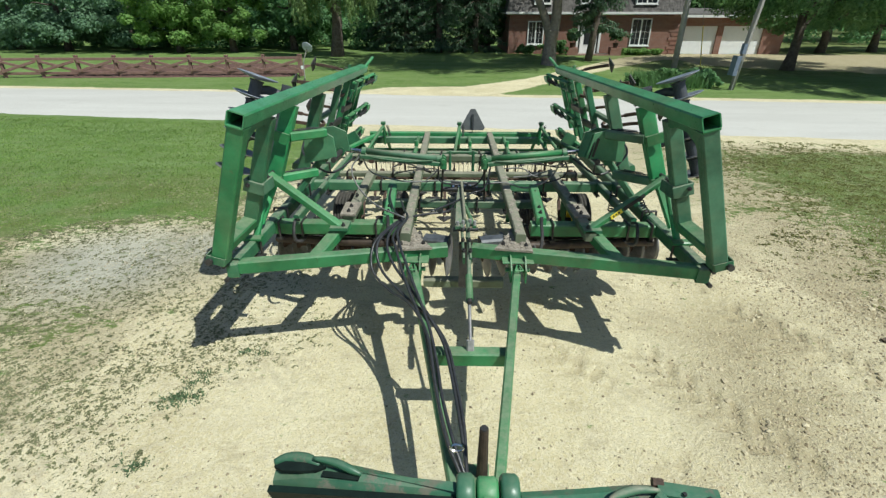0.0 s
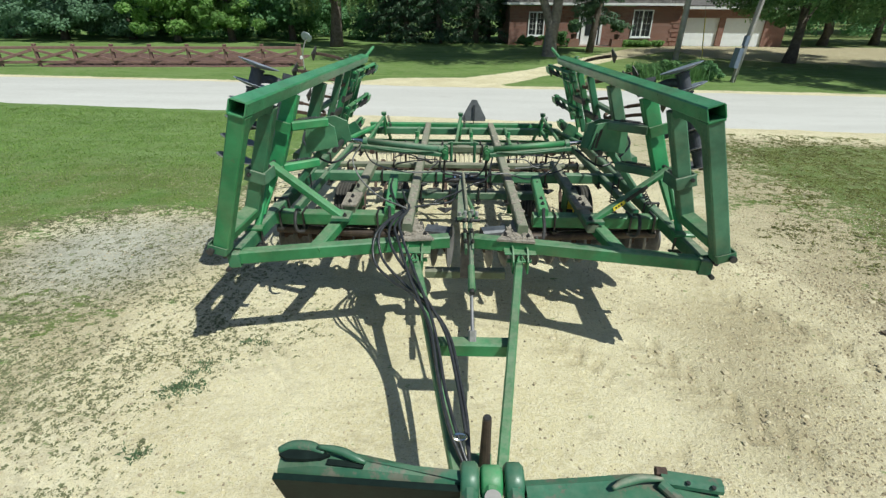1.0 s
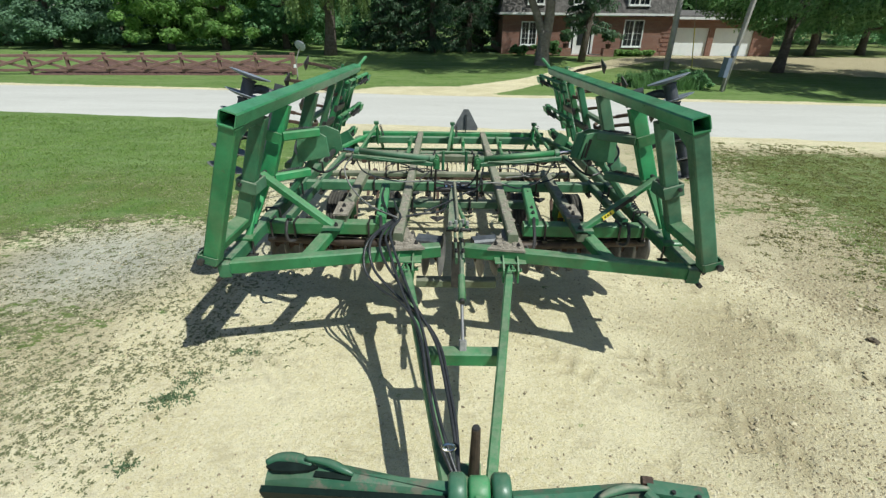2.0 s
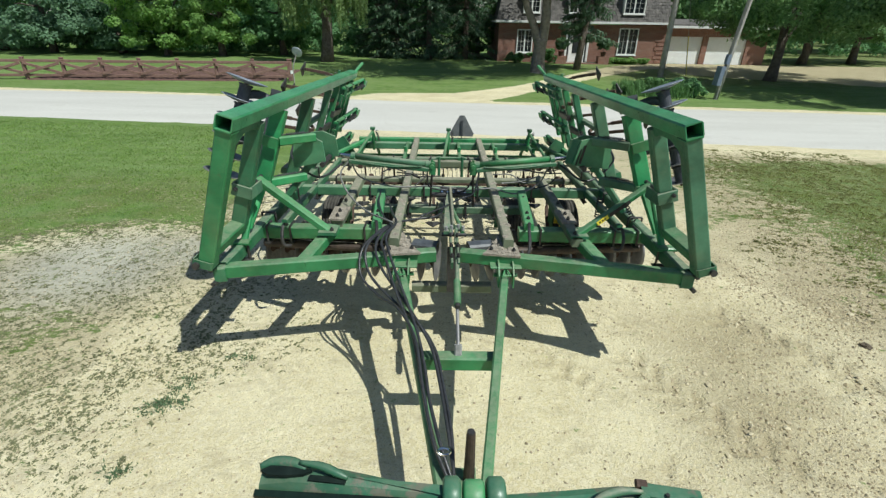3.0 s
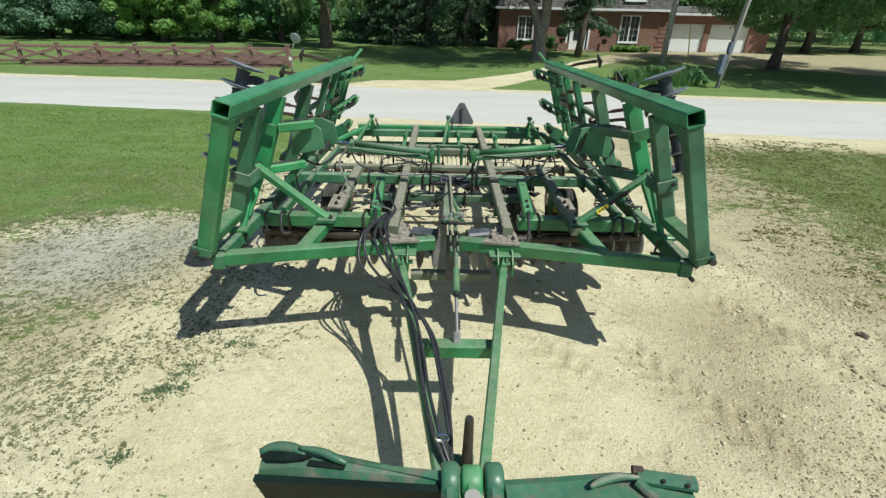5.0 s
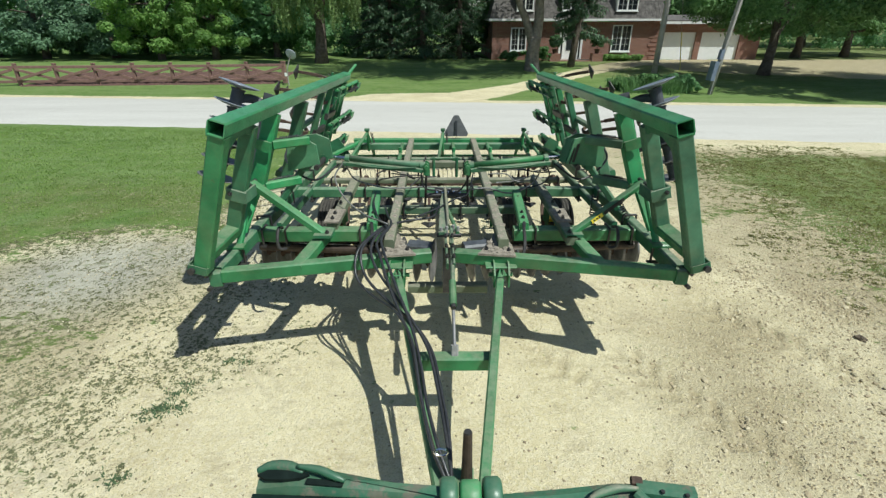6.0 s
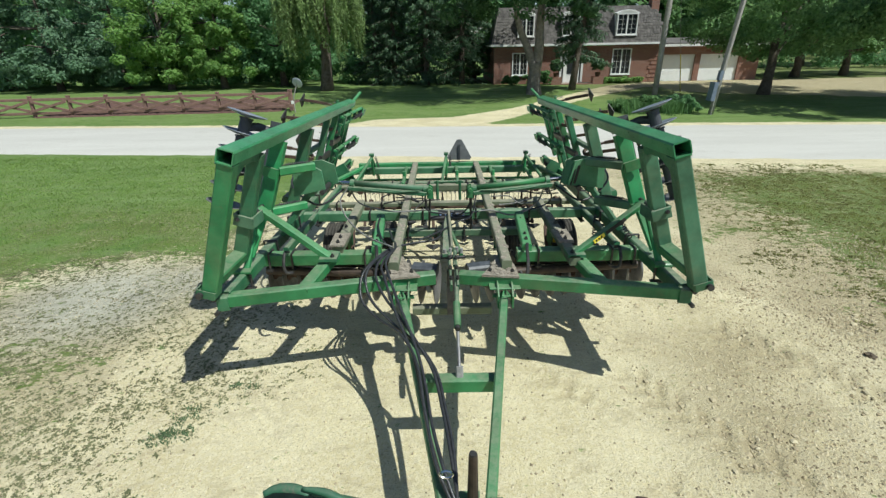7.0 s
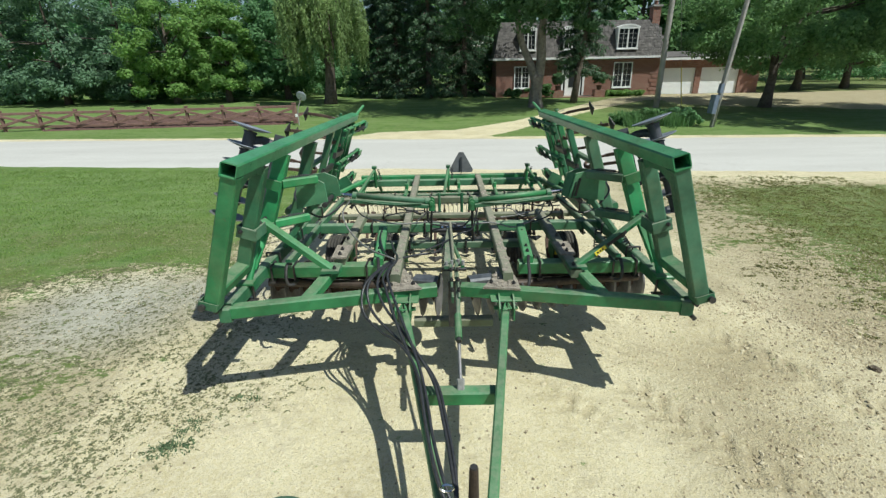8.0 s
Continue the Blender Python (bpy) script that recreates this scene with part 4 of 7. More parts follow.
def neighbour_trees():
    deep, bright = "deep green broadleaf tree at the edge of a lawn", "bright green young broadleaf tree in sunlight"
    # maple beside the far gravel lot, and its neighbour nearer the road
    broadleaf((18.8, 29.0), 8.2, 5.6, 2.0, 0.3, LEAF_MAPLE, 41, "spreading maple shading the far gravel lot", BARK, 150, 390, 0.105, (0.3, 0.2), (0.1, 0.2))
    broadleaf((27.0, 21.4), 11.5, 5.6, 4.8, 0.34, LEAF_MID, 42, "tall roadside tree shading the far lawn", BARK, 110, 260, 0.14)
    broadleaf((23.4, 20.6), 14.0, 4.6, 8.0, 0.34, LEAF_MID, 47, "tall roadside tree shading the far lawn", BARK, 80, 150, 0.19)
    broadleaf((29.0, 22.8), 9.5, 4.0, 3.6, 0.3, LEAF_MID, 46, "tall roadside tree shading the far lawn", BARK, 80, 220, 0.14)
    for i, (x, y, h) in enumerate(((27.6, 39.4, 8.0), (32.4, 40.6, 8.5), (37.5, 42.0, 9.0))):
        broadleaf((x, y), h, 4.3, 1.6, 0.3, LEAF_MAPLE, 140 + i, deep, BARK, 90, 220, 0.15, (0, 0), (0.1, 0.22))
    forked_tree((5.7, 30.9), 43)
    spruce((8.5, 32.6), 11.0, 2.0, 44, 2.2, NEEDLES, 1.1, 24, "thin leaning evergreen before the brick house", 0.35)
    willow((-8.0, 35.0), 9.5, 2.9, 45)
    for i, (x, y, h, r) in enumerate(((-3.6, 39.5, 12, 2.7), (-1.1, 38.2, 13, 2.8), (1.6, 39.0, 13, 3.0), (-5.4, 42.5, 12, 2.8))):
        spruce((x, y), h, r, 50 + i, 0.6 + 0.5 * (i % 2))
    broadleaf((2.7, 42.2), 7.5, 2.3, 0.5, 0.2, LEAF_MID, 48, "green broadleaf tree beside the brick house", BARK, 60, 320, 0.11)
    spots = ((-12.6, 40.5, 9, 3.6, LEAF_DEEP, 0.9), (-16.6, 38.6, 8, 3.1, LEAF_BRIGHT, 0.6), (-20.4, 38.0, 8.2, 3.4, LEAF_BRIGHT, 0.5), (-25.0, 40.0, 10, 4.1, LEAF_HAZE, 0.3),
             (-29.6, 39.0, 10, 4.2, LEAF_HAZE, 0.3), (-35.0, 41.0, 11, 4.6, LEAF_HAZE, 0.3), (-42.0, 43.0, 11, 4.8, LEAF_HAZE, 0.4), (-23.0, 46.5, 12, 4.8, LEAF_DEEP, 0.4), (-11.0, 47.5, 12, 4.6, LEAF_DEEP, 0.6), (-17.0, 47.0, 12, 4.8, LEAF_DEEP, 0.4))
    for i, (x, y, h, r, m, low) in enumerate(spots):
        broadleaf((x, y), h, r, low, 0.24, m, 60 + i, bright if m is LEAF_BRIGHT else deep, BARK, 85, 200 if y < 45 else 120, 0.14, (0, 0), (0.11, 0.25), 34 if y < 45 else 0)
    for i, (x, y, h, r) in enumerate(((-2.0, 60, 13, 6), (10, 58, 13, 5.5), (19, 50, 12, 5), (25.5, 49, 11, 4.6), (32, 56, 12, 6), (41, 58, 11, 5.5), (52, 62, 12, 6.5), (64, 66, 12, 7), (-16, 64, 13, 7), (-34, 58, 13, 7), (-52, 58, 13, 7))):
        broadleaf((x, y), h, r, 1.6, 0.35, LEAF_DEEP if i % 2 else LEAF_MID, 80 + i, "large distant broadleaf tree behind the lawns", BARK, 90, 110, 0.32)


neighbour_trees()


def understory():
    """Unclipped bushes that close the gaps below the lawn trees."""
    rng = np.random.default_rng(17)
    pts = []
    for i in range(330):
        x = rng.uniform(-50, -6.5)
        h = 1.1 + 1.5 * float(soft_noise(np.array([x]), np.array([2.0]), 0.35, 5)[0])
        y = rng.uniform(42.0, 46.0)
        pts.append((x, y, float(lie(x, y)) + rng.uniform(0.2, h), rng.uniform(0.5, 1.0)))
    for i in range(170):
        x, y = rng.uniform(25, 66), rng.uniform(50.0, 55.0)
        pts.append((x, y, float(lie(x, y)) + rng.uniform(0.2, 3.4), rng.uniform(0.6, 1.2)))
    tagged(new("understory", leaves_mesh("understory", pts, LEAF_DEEP, 90, 0.16, 18)), "dark unclipped bushes below the lawn trees", "bushes", kind="stuff")


understory()


def far_woods():
    rng = np.random.default_rng(7)
    pts = []
    for i in range(1100):
        a = rng.uniform(-1.25, 1.25)
        d = rng.uniform(95, 150)
        pts.append((math.sin(a) * d, math.cos(a) * d, rng.uniform(0.6, 11.0), rng.uniform(1.6, 3.4)))
    tagged(new("far_woods", leaves_mesh("far_woods", pts, LEAF_DEEP, 34, 0.9, 71)), "far belt of dark green woods", "woods", kind="stuff")


far_woods()


def shrub(x, y, r, h, seed, mat=LEAF_MID, label="low clipped foundation shrub"):
    rng = np.random.default_rng(seed)
    ob = empty("shrub", (x, y, float(lie(x, y))))
    pts = [(rng.normal(0, r * 0.45), rng.normal(0, r * 0.4), rng.uniform(0.12, h), r * 0.32) for i in range(26)]
    crown = new("leaves", leaves_mesh("leaves", pts, mat, 60, 0.09, seed))
    crown.parent = ob
    bm = bmesh.new()
    for i in range(4):
        add_rod(bm, (0, 0, -0.05), (rng.normal(0, r * 0.3), rng.normal(0, r * 0.3), h * 0.7), 0.02, 0.008, 6)
    part("stems", bm, BARK, ob)
    return tagged(ob, label, "shrub")


def tall_perennials():
    """Soft clumps and sword leaves near the foot of the utility pole."""
    rng = np.random.default_rng(91)
    n = 420
    p = np.stack([rng.uniform(8.6, 11.7, n), rng.normal(23.5, 0.5, n), np.zeros(n)], 1)
    p[:, 1] += (p[:, 0] - 10) * -0.18 + 0.2
    p[:, 2] = lie(p[:, 0], p[:, 1])
    ob = new("tall_perennials", blades_mesh("tall_perennials", p, rng.uniform(0.25, 0.75, n), LEAF_MID, 10, 0.016, 0.1, 92))
    tagged(ob, "bed of tall sword-leaved perennials across the road", "plants", kind="stuff")
    for k in range(9):
        x = 8.9 + 0.36 * k + rng.normal(0, 0.1)
        shrub(x, 23.9 - 0.18 * (x - 10) + rng.normal(0, 0.25), 0.45 + 0.2 * rng.uniform(), 0.4 + 0.35 * rng.uniform(), 300 + k, LEAF_DEEP if k > 5 else LEAF_MID, "soft green bush in the roadside bed")


tall_perennials()

# ---- brick house across the road ----
HY = 37.4


def wall_with_holes(x0, x1, y0, y1, z0, z1, holes):
    """A wall along x, one connected solid, whose openings (x0, x1, z0, z1) go through it."""
    bm = bmesh.new()
    xs = sorted({x0, x1, *[h[0] for h in holes], *[h[1] for h in holes]})
    zs = sorted({z0, z1, *[h[2] for h in holes], *[h[3] for h in holes]})
    corner = {}

    def v(i, k, y):
        if (i, k, y) not in corner:
            corner[i, k, y] = bm.verts.new((xs[i], y, zs[k]))
        return corner[i, k, y]

    def solid(i, k):
        if not (0 <= i < len(xs) - 1 and 0 <= k < len(zs) - 1):
            return False
        mx, mz = (xs[i] + xs[i + 1]) / 2, (zs[k] + zs[k + 1]) / 2
        return not any(h[0] < mx < h[1] and h[2] < mz < h[3] for h in holes)

    for i in range(len(xs) - 1):
        for k in range(len(zs) - 1):
            if not solid(i, k):
                continue
            bm.faces.new((v(i, k, y0), v(i + 1, k, y0), v(i + 1, k + 1, y0), v(i, k + 1, y0)))
            bm.faces.new((v(i, k + 1, y1), v(i + 1, k + 1, y1), v(i + 1, k, y1), v(i, k, y1)))
            for di, dk, a, c in ((-1, 0, (i, k), (i, k + 1)), (1, 0, (i + 1, k + 1), (i + 1, k)), (0, -1, (i + 1, k), (i, k)), (0, 1, (i, k + 1), (i + 1, k + 1))):
                if not solid(i + di, k + dk):
                    bm.faces.new((v(*a, y0), v(*c, y0), v(*c, y1), v(*a, y1)))
    bmesh.ops.recalc_face_normals(bm, faces=bm.faces)
    return bm


def add_box(bm, x0, x1, y0, y1, z0, z1):
    v = [bm.verts.new((x, y, z)) for x in (x0, x1) for y in (y0, y1) for z in (z0, z1)]
    for f in ((0, 1, 3, 2), (4, 6, 7, 5), (0, 4, 5, 1), (2, 3, 7, 6), (0, 2, 6, 4), (1, 5, 7, 3)):
        bm.faces.new([v[i] for i in f])
    return bm


def house_window(house, x0, x1, z0, z1, y, cols, rows, label):
    bm = bmesh.new()
    for a, b, c, d in ((x0 - 0.07, x0, z0 - 0.07, z1 + 0.07), (x1, x1 + 0.07, z0 - 0.07, z1 + 0.07), (x0, x1, z1, z1 + 0.07), (x0, x1, z0 - 0.07, z0)):
        add_box(bm, a, b, y - 0.05, y + 0.08, c, d)
    win = part("window", bm, WHITE, house, label)
    part("window_sill", add_box(bmesh.new(), x0 - 0.12, x1 + 0.12, y - 0.1, y + 0.02, z0 - 0.13, z0 - 0.072), WHITE, win)
    bars = bmesh.new()
    for i in range(1, cols):
        x = x0 + (x1 - x0) * i / cols
        w = 0.045 if cols == 4 and i == 2 else 0.006
        add_box(bars, x - w, x + w, y - 0.012, y + 0.03, z0, z1)
    for i in range(1, rows):
        z = z0 + (z1 - z0) * i / rows
        add_box(bars, x0, x1, y - 0.01, y + 0.028, z - 0.006, z + 0.006)
    part("glazing_bars", bars, WHITE, win)
    part("pane", add_box(bmesh.new(), x0, x1, y + 0.04, y + 0.055, z0, z1), PANE, win, "dark window glass")
    return win


def brick_house():
    x0, x1, z0, ze, zt = 3.9, 15.85, 0.2, 3.0, 5.6
    house = empty("brick_house", (0, 0, 0))
    low = ((5.3, 6.3, 1.15, 2.55), (12.6, 13.85, 1.1, 2.72))
    door = (8.75, 10.45, 0.5, 2.5)
    part("front_wall", wall_with_holes(x0, x1, HY, HY + 0.3, z0, ze, [*low, door]), BRICK, house, "red brick front wall")
    part("side_wall", add_box(bmesh.new(), x0, x0 + 0.3, HY + 0.3, HY + 9, z0, ze), BRICK, house)
    part("side_wall", add_box(bmesh.new(), x1 - 0.3, x1, HY + 0.3, HY + 9, z0, ze), BRICK, house)
    part("back_wall", add_box(bmesh.new(), x0, x1, HY + 9, HY + 9.3, z0, ze), BRICK, house)
    part("floor_slab", add_box(bmesh.new(), x0 + 0.3, x1 - 0.3, HY + 0.3, HY + 9, z0, z0 + 0.2), MULCH, house)
    for i in range(9):
        z = 0.5 + i * 0.29
        part("quoin", add_box(bmesh.new(), x1 - (0.62 if i % 2 else 0.45), x1 + 0.035, HY - 0.035, HY + 0.2, z, z + 0.22), BRICK, house, "projecting brick corner block")
    for w in low:
        house_window(house, w[0], w[1], w[2], w[3], HY - 0.02, 4, 4, "white divided window in brick wall")
    # entry: white surround, double door, side lights
    bm = bmesh.new()
    for a, b in ((door[0], door[0] + 0.14), (door[1] - 0.14, door[1]), (9.02, 9.1), (10.1, 10.18)):
        add_box(bm, a, b, HY - 0.06, HY + 0.1, door[2], door[3])
    add_box(bm, door[0] - 0.1, door[1] + 0.1, HY - 0.08, HY + 0.1, door[3], door[3] + 0.2)
    entry = part("entry", bm, WHITE, house, "white entry surround")
    part("door", add_box(bmesh.new(), 9.1, 10.1, HY + 0.04, HY + 0.09, door[2], door[3]), WHITE, entry, "white panelled front door")
    part("pane", add_box(bmesh.new(), 9.3, 9.9, HY + 0.02, HY + 0.036, 1.1, 2.3), PANE, entry)
    for a, b in ((8.89, 9.02), (10.18, 10.31)):
        part("pane", add_box(bmesh.new(), a, b, HY + 0.05, HY + 0.07, door[2], door[3]), PANE, entry)
    part("entry_step", add_box(bmesh.new(), 8.2, 11.0, HY - 1.3, HY, 0.2, 0.52), BRICK, house, "brick entry step")
    for x in (7.9, 10.9):
        part("planter_wall", add_box(bmesh.new(), x, x + 0.75, HY - 1.35, HY - 0.75, 0.2, 0.95), BRICK, house, "low brick pier beside the step")
    # mansard of overlapping shake courses
    part("eaves_board", add_box(bmesh.new(), x0 - 0.3, x1 + 0.3, HY - 0.42, HY + 9.6, ze + 0.05, ze + 0.19), WHITE, house, "white eaves board")
    rows, back = 13, 0.75
    roof = part("roof", add_mansard(x0, x1, HY, HY + 9.3, ze + 0.2, zt, back), SHAKE, house, "steep grey cedar shake mansard roof")
    rng = np.random.default_rng(3)
    for i in range(rows):
        f = i / rows
        z, y = ze + 0.2 + (zt - ze - 0.2) * f, HY - 0.27 + (back + 0.27) * f
        dz, dy = (zt - ze - 0.2) / rows, (back + 0.27) / rows
        bm, x = bmesh.new(), x0 - 0.2 + 0.55 * f
        while x < x1 + 0.2 - 0.55 * f:
            w, k = rng.uniform(0.14, 0.3), rng.uniform(0.0, 0.05)
            add_plate(bm, ((x, y - 0.05, z - k), (x + w - 0.02, y - 0.05, z - k), (x + w - 0.02, y + dy - 0.012, z + dz * 1.1), (x, y + dy - 0.012, z + dz * 1.1)), 0.03)
            x += w
        tagged(part("shake_course", bm, SHAKE, roof), kind="stuff")
    for a, b in ((5.62, 6.62), (8.78, 9.85), (12.62, 13.95)):
        bm = add_box(bmesh.new(), a - 0.1, b + 0.1, HY - 0.12, HY + 1.0, 3.62, 5.1)
        dormer = part("dormer", bm, WHITE, house, "white dormer surround in the mansard")
        head = bmesh.new()
        for k in range(8):
            x, x2 = (a - 0.13 + (b - a + 0.26) * j / 8 for j in (k, k + 1))
            z, z2 = (5.08 + 0.2 * (1 - (2 * j / 8 - 1) ** 2) for j in (k, k + 1))
            add_beam(head, (x, HY + 0.42, z), (x2, HY + 0.42, z2), 1.24, 0.08, chamfer=0.004)
        part("dormer_head", head, WHITE, dormer, "arched white dormer head")
        part("dormer_gable", plate([(a - 0.1 + (b - a + 0.2) * k / 8, HY - 0.1, 5.06 + 0.2 * (1 - (2 * k / 8 - 1) ** 2)) for k in range(9)], 0.06), WHITE, dormer)
        house_window(house, a, b, 3.76, 5.0, HY - 0.19, 4, 4, "white divided dormer window")
    part("chimney", add_box(bmesh.new(), 15.18, 15.72, HY + 0.6, HY + 1.3, ze, 6.45), BRICK, house, "red brick chimney")
    part("chimney_cap", add_box(bmesh.new(), 15.1, 15.8, HY + 0.52, HY + 1.38, 6.45, 6.58), POLE_WOOD, house)
    part("chimney_cone", add_rod(bmesh.new(), (15.45, HY + 0.95, 6.85), (15.45, HY + 0.95, 7.05), 0.2, 0.06), POLE_WOOD, house, "pale chimney cone")
    part("flue", add_rod(bmesh.new(), (15.45, HY + 0.95, 6.58), (15.45, HY + 0.95, 6.85), 0.14), BRICK, house)
    # garage wing
    g0, g1, gy = 15.85, 23.6, HY + 0.4
    doors = ((16.35, 18.85, 0.45, 2.3), (19.25, 22.1, 0.45, 2.3))
    part("garage_wall", wall_with_holes(g0, g1, gy, gy + 0.3, z0, 2.85, doors), BRICK, house, "red brick garage wall")
    part("garage_side", add_box(bmesh.new(), g1 - 0.3, g1, gy + 0.3, gy + 8, z0, 2.85), BRICK, house)
    part("garage_back", add_box(bmesh.new(), g0, g1, gy + 8, gy + 8.3, z0, 2.85), BRICK, house)
    part("garage_eaves_board", add_box(bmesh.new(), g0, g1 + 0.3, gy - 0.45, gy + 8.6, 2.85, 3.02), WHITE, house, "white garage eaves board")
    part("garage_roof", plate(((g0, gy - 0.45, 3.05), (g1 + 0.3, gy - 0.45, 3.05), (g1 + 0.3, gy + 4.1, 3.45), (g0, gy + 4.1, 3.45)), 0.08), SHAKE, house)
    part("garage_roof", plate(((g0, gy + 8.6, 3.05), (g1 + 0.3, gy + 8.6, 3.05), (g1 + 0.3, gy + 4.1, 3.45), (g0, gy + 4.1, 3.45)), 0.08), SHAKE, house)
    for a, b, c, d in doors:
        gd = part("garage_door", add_box(bmesh.new(), a, b, gy + 0.14, gy + 0.19, c, d), DOOR_WHITE, house, "white sectional garage door")
        for i in range(4):
            for k in range(4):
                px, pz = a + (b - a) * (k + 0.08) / 4, c + (d - c) * (i + 0.12) / 4
                part("panel", add_box(bmesh.new(), px, px + (b - a) * 0.21, gy + 0.134, gy + 0.142, pz, pz + (d - c) * 0.19), DOOR_WHITE, gd)
    return tagged(house, "red brick house with grey mansard roof and attached garage", "house")


def add_mansard(x0, x1, y0, y1, z0, z1, back):
    bm = bmesh.new()
    a = [bm.verts.new(p) for p in ((x0 - 0.2, y0 - 0.27, z0), (x1 + 0.2, y0 - 0.27, z0), (x1 + 0.2, y1 + 0.27, z0), (x0 - 0.2, y1 + 0.27, z0))]
    b = [bm.verts.new(p) for p in ((x0 + 0.5, y0 + back, z1), (x1 - 0.5, y0 + back, z1), (x1 - 0.5, y1 - back, z1), (x0 + 0.5, y1 - back, z1))]
    for i in range(4):
        j = (i + 1) % 4
        bm.faces.new((a[i], a[j], b[j], b[i]))
    bm.faces.new(b)
    bm.faces.new(a[::-1])
    return bm


brick_house()


def topiary(x, y, z, r, seed):
    """A clipped ball of leaves on a short stem, in an urn."""
    rng = np.random.default_rng(seed)
    ob = empty("topiary_shrub", (x, y, z))
    part("urn", rod((0, 0, 0), (0, 0, 0.3), 0.13, 0.2, 14), MULCH, ob, "dark garden urn")
    part("stem", rod((0, 0, 0.25), (0, 0, 0.75), 0.025, 0.02, 8), BARK, ob)
    pts = []
    for i in range(46):
        d = Vector(rng.normal(0, 1, 3)).normalized() * (r * rng.uniform(0.45, 0.85))
        pts.append((d.x, d.y, 0.3 + r + d.z * 0.9, r * 0.3))
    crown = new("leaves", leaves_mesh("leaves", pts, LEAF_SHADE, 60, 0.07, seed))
    crown.parent = ob
    return tagged(ob, "clipped round evergreen in an urn on a brick pier", "shrub", "topiary beside the entry")


topiary(8.27, 36.35, 0.95, 0.5, 401)
topiary(11.27, 36.35, 0.95, 0.55, 402)
for i, (x, y, r, h) in enumerate(((11.9, 36.75, 0.55, 0.36), (12.7, 36.8, 0.5, 0.34), (13.5, 36.75, 0.55, 0.36), (14.3, 36.8, 0.45, 0.32), (5.0, 36.4, 0.6, 0.6), (6.6, 36.5, 0.6, 0.6), (7.4, 36.2, 0.45, 0.9))):
    shrub(x, y, r, h, 200 + i, LEAF_BRIGHT if x > 11 else LEAF_MID)

# ---- fence, dish and poles across the road ----


def cross_fence():
    """Stained board fence: posts, two rails and a flat crossed pair of boards in each bay."""
    fence = empty("board_fence", (-8.0, 26.3, float(lie(-8.0, 26.3))))
    o = fence.location

    def at(i, h):
        x = -8.0 - 1.86 * i
        y = 26.3 - 0.072 * 1.86 * i
        return Vector((x, y, float(lie(x, y)) + h)) - o

    for i in range(18):
        p = at(i, 0)
        part("post", beam(p + Vector((0, 0, -0.2)), p + Vector((0, 0, 1.0)), 0.14 if i else 0.2, 0.14 if i else 0.2), FENCE_WOOD, fence)
        part("post_cap", beam(p + Vector((0, 0, 1.0)), p + Vector((0, 0, 1.05)), 0.18 if i else 0.24, 0.18 if i else 0.24, chamfer=0.03), FENCE_WOOD, fence)
        if i == 17:
            break
        for h in (0.2, 0.88):
            part("rail", beam(at(i, h) + Vector((0.07, -0.09, 0)), at(i + 1, h) + Vector((-0.07, -0.09, 0)), 0.04, 0.13), FENCE_WOOD, fence)
        part("cross_board", beam(at(i, 0.3) + Vector((-0.05, -0.11, 0)), at(i + 1, 0.78) + Vector((0.05, -0.11, 0)), 0.035, 0.13), FENCE_WOOD, fence)
        part("cross_board", beam(at(i, 0.78) + Vector((-0.05, -0.15, 0)), at(i + 1, 0.3) + Vector((0.05, -0.15, 0)), 0.035, 0.13), FENCE_WOOD, fence)
    tagged(fence, "long red-brown stained board fence with crossed rails", "fence")


cross_fence()


def satellite_dish():
    g = float(lie(-7.35, 25.6))
    ob = empty("satellite_dish", (-7.35, 25.6, g))
    part("mast", sweep(((-0.28, 0, -0.1), (-0.27, 0, 0.7), (-0.1, 0, 1.2), (0, 0, 1.42)), 0.03), POLE_WOOD, ob, "bent grey mast")
    bm = bmesh.new()
    add_lathe(bm, [(0.001, 0.0), (0.13, 0.01), (0.25, 0.042), (0.275, 0.052), (0.27, 0.065), (0.13, 0.028), (0.001, 0.018)], 28)
    bm.transform(Matrix.Translation((0, -0.06, 1.44)) @ pose(0, 0, 0, 0, -28, 75) @ Matrix.Scale(1, 4))
    dish = part("reflector", bm, DISH, ob, "pale round reflector", True)
    part("feed_arm", rod((0, -0.08, 1.25), (0.12, -0.42, 1.36), 0.014), POLE_WOOD, dish)
    part("junction_box", beam((-0.34, -0.08, 0.45), (-0.34, -0.08, 0.6), 0.16, 0.1), WHITE, ob, "small white box")
    tagged(ob, "pale satellite dish on a bent mast by the fence", "satellite dish")


satellite_dish()


def mulch_bed():
    """A long low dark red-brown strip of ground behind the fence."""
    rng = np.random.default_rng(12)
    xs, ys = np.linspace(-21.0, -8.4, 64), np.linspace(-0.2, 4.6, 20)
    verts, faces = [], []
    for j, v in enumerate(ys):
        for i, x in enumerate(xs):
            y = 26.1 + 0.072 * (x + 8.0) + v + 0.5 * math.sin(x * 0.9) * (v / 4.6)
            edge = min(i, len(xs) - 1 - i, j, len(ys) - 1 - j)
            verts.append((x, y, float(lie(x, y)) + (-0.05 if edge == 0 else 0.035 + rng.uniform(0, 0.05) * min(edge, 2))))
    n = len(xs)
    for j in range(len(ys) - 1):
        for i in range(n - 1):
            faces.append((j * n + i, j * n + i + 1, (j + 1) * n + i + 1, (j + 1) * n + i))
    tagged(new("mulch_bed", mesh_of("mulch_bed", verts, faces, BROWN_GROUND)), "dark red-brown strip of ground behind the board fence", "flower bed", kind="structure")


mulch_bed()


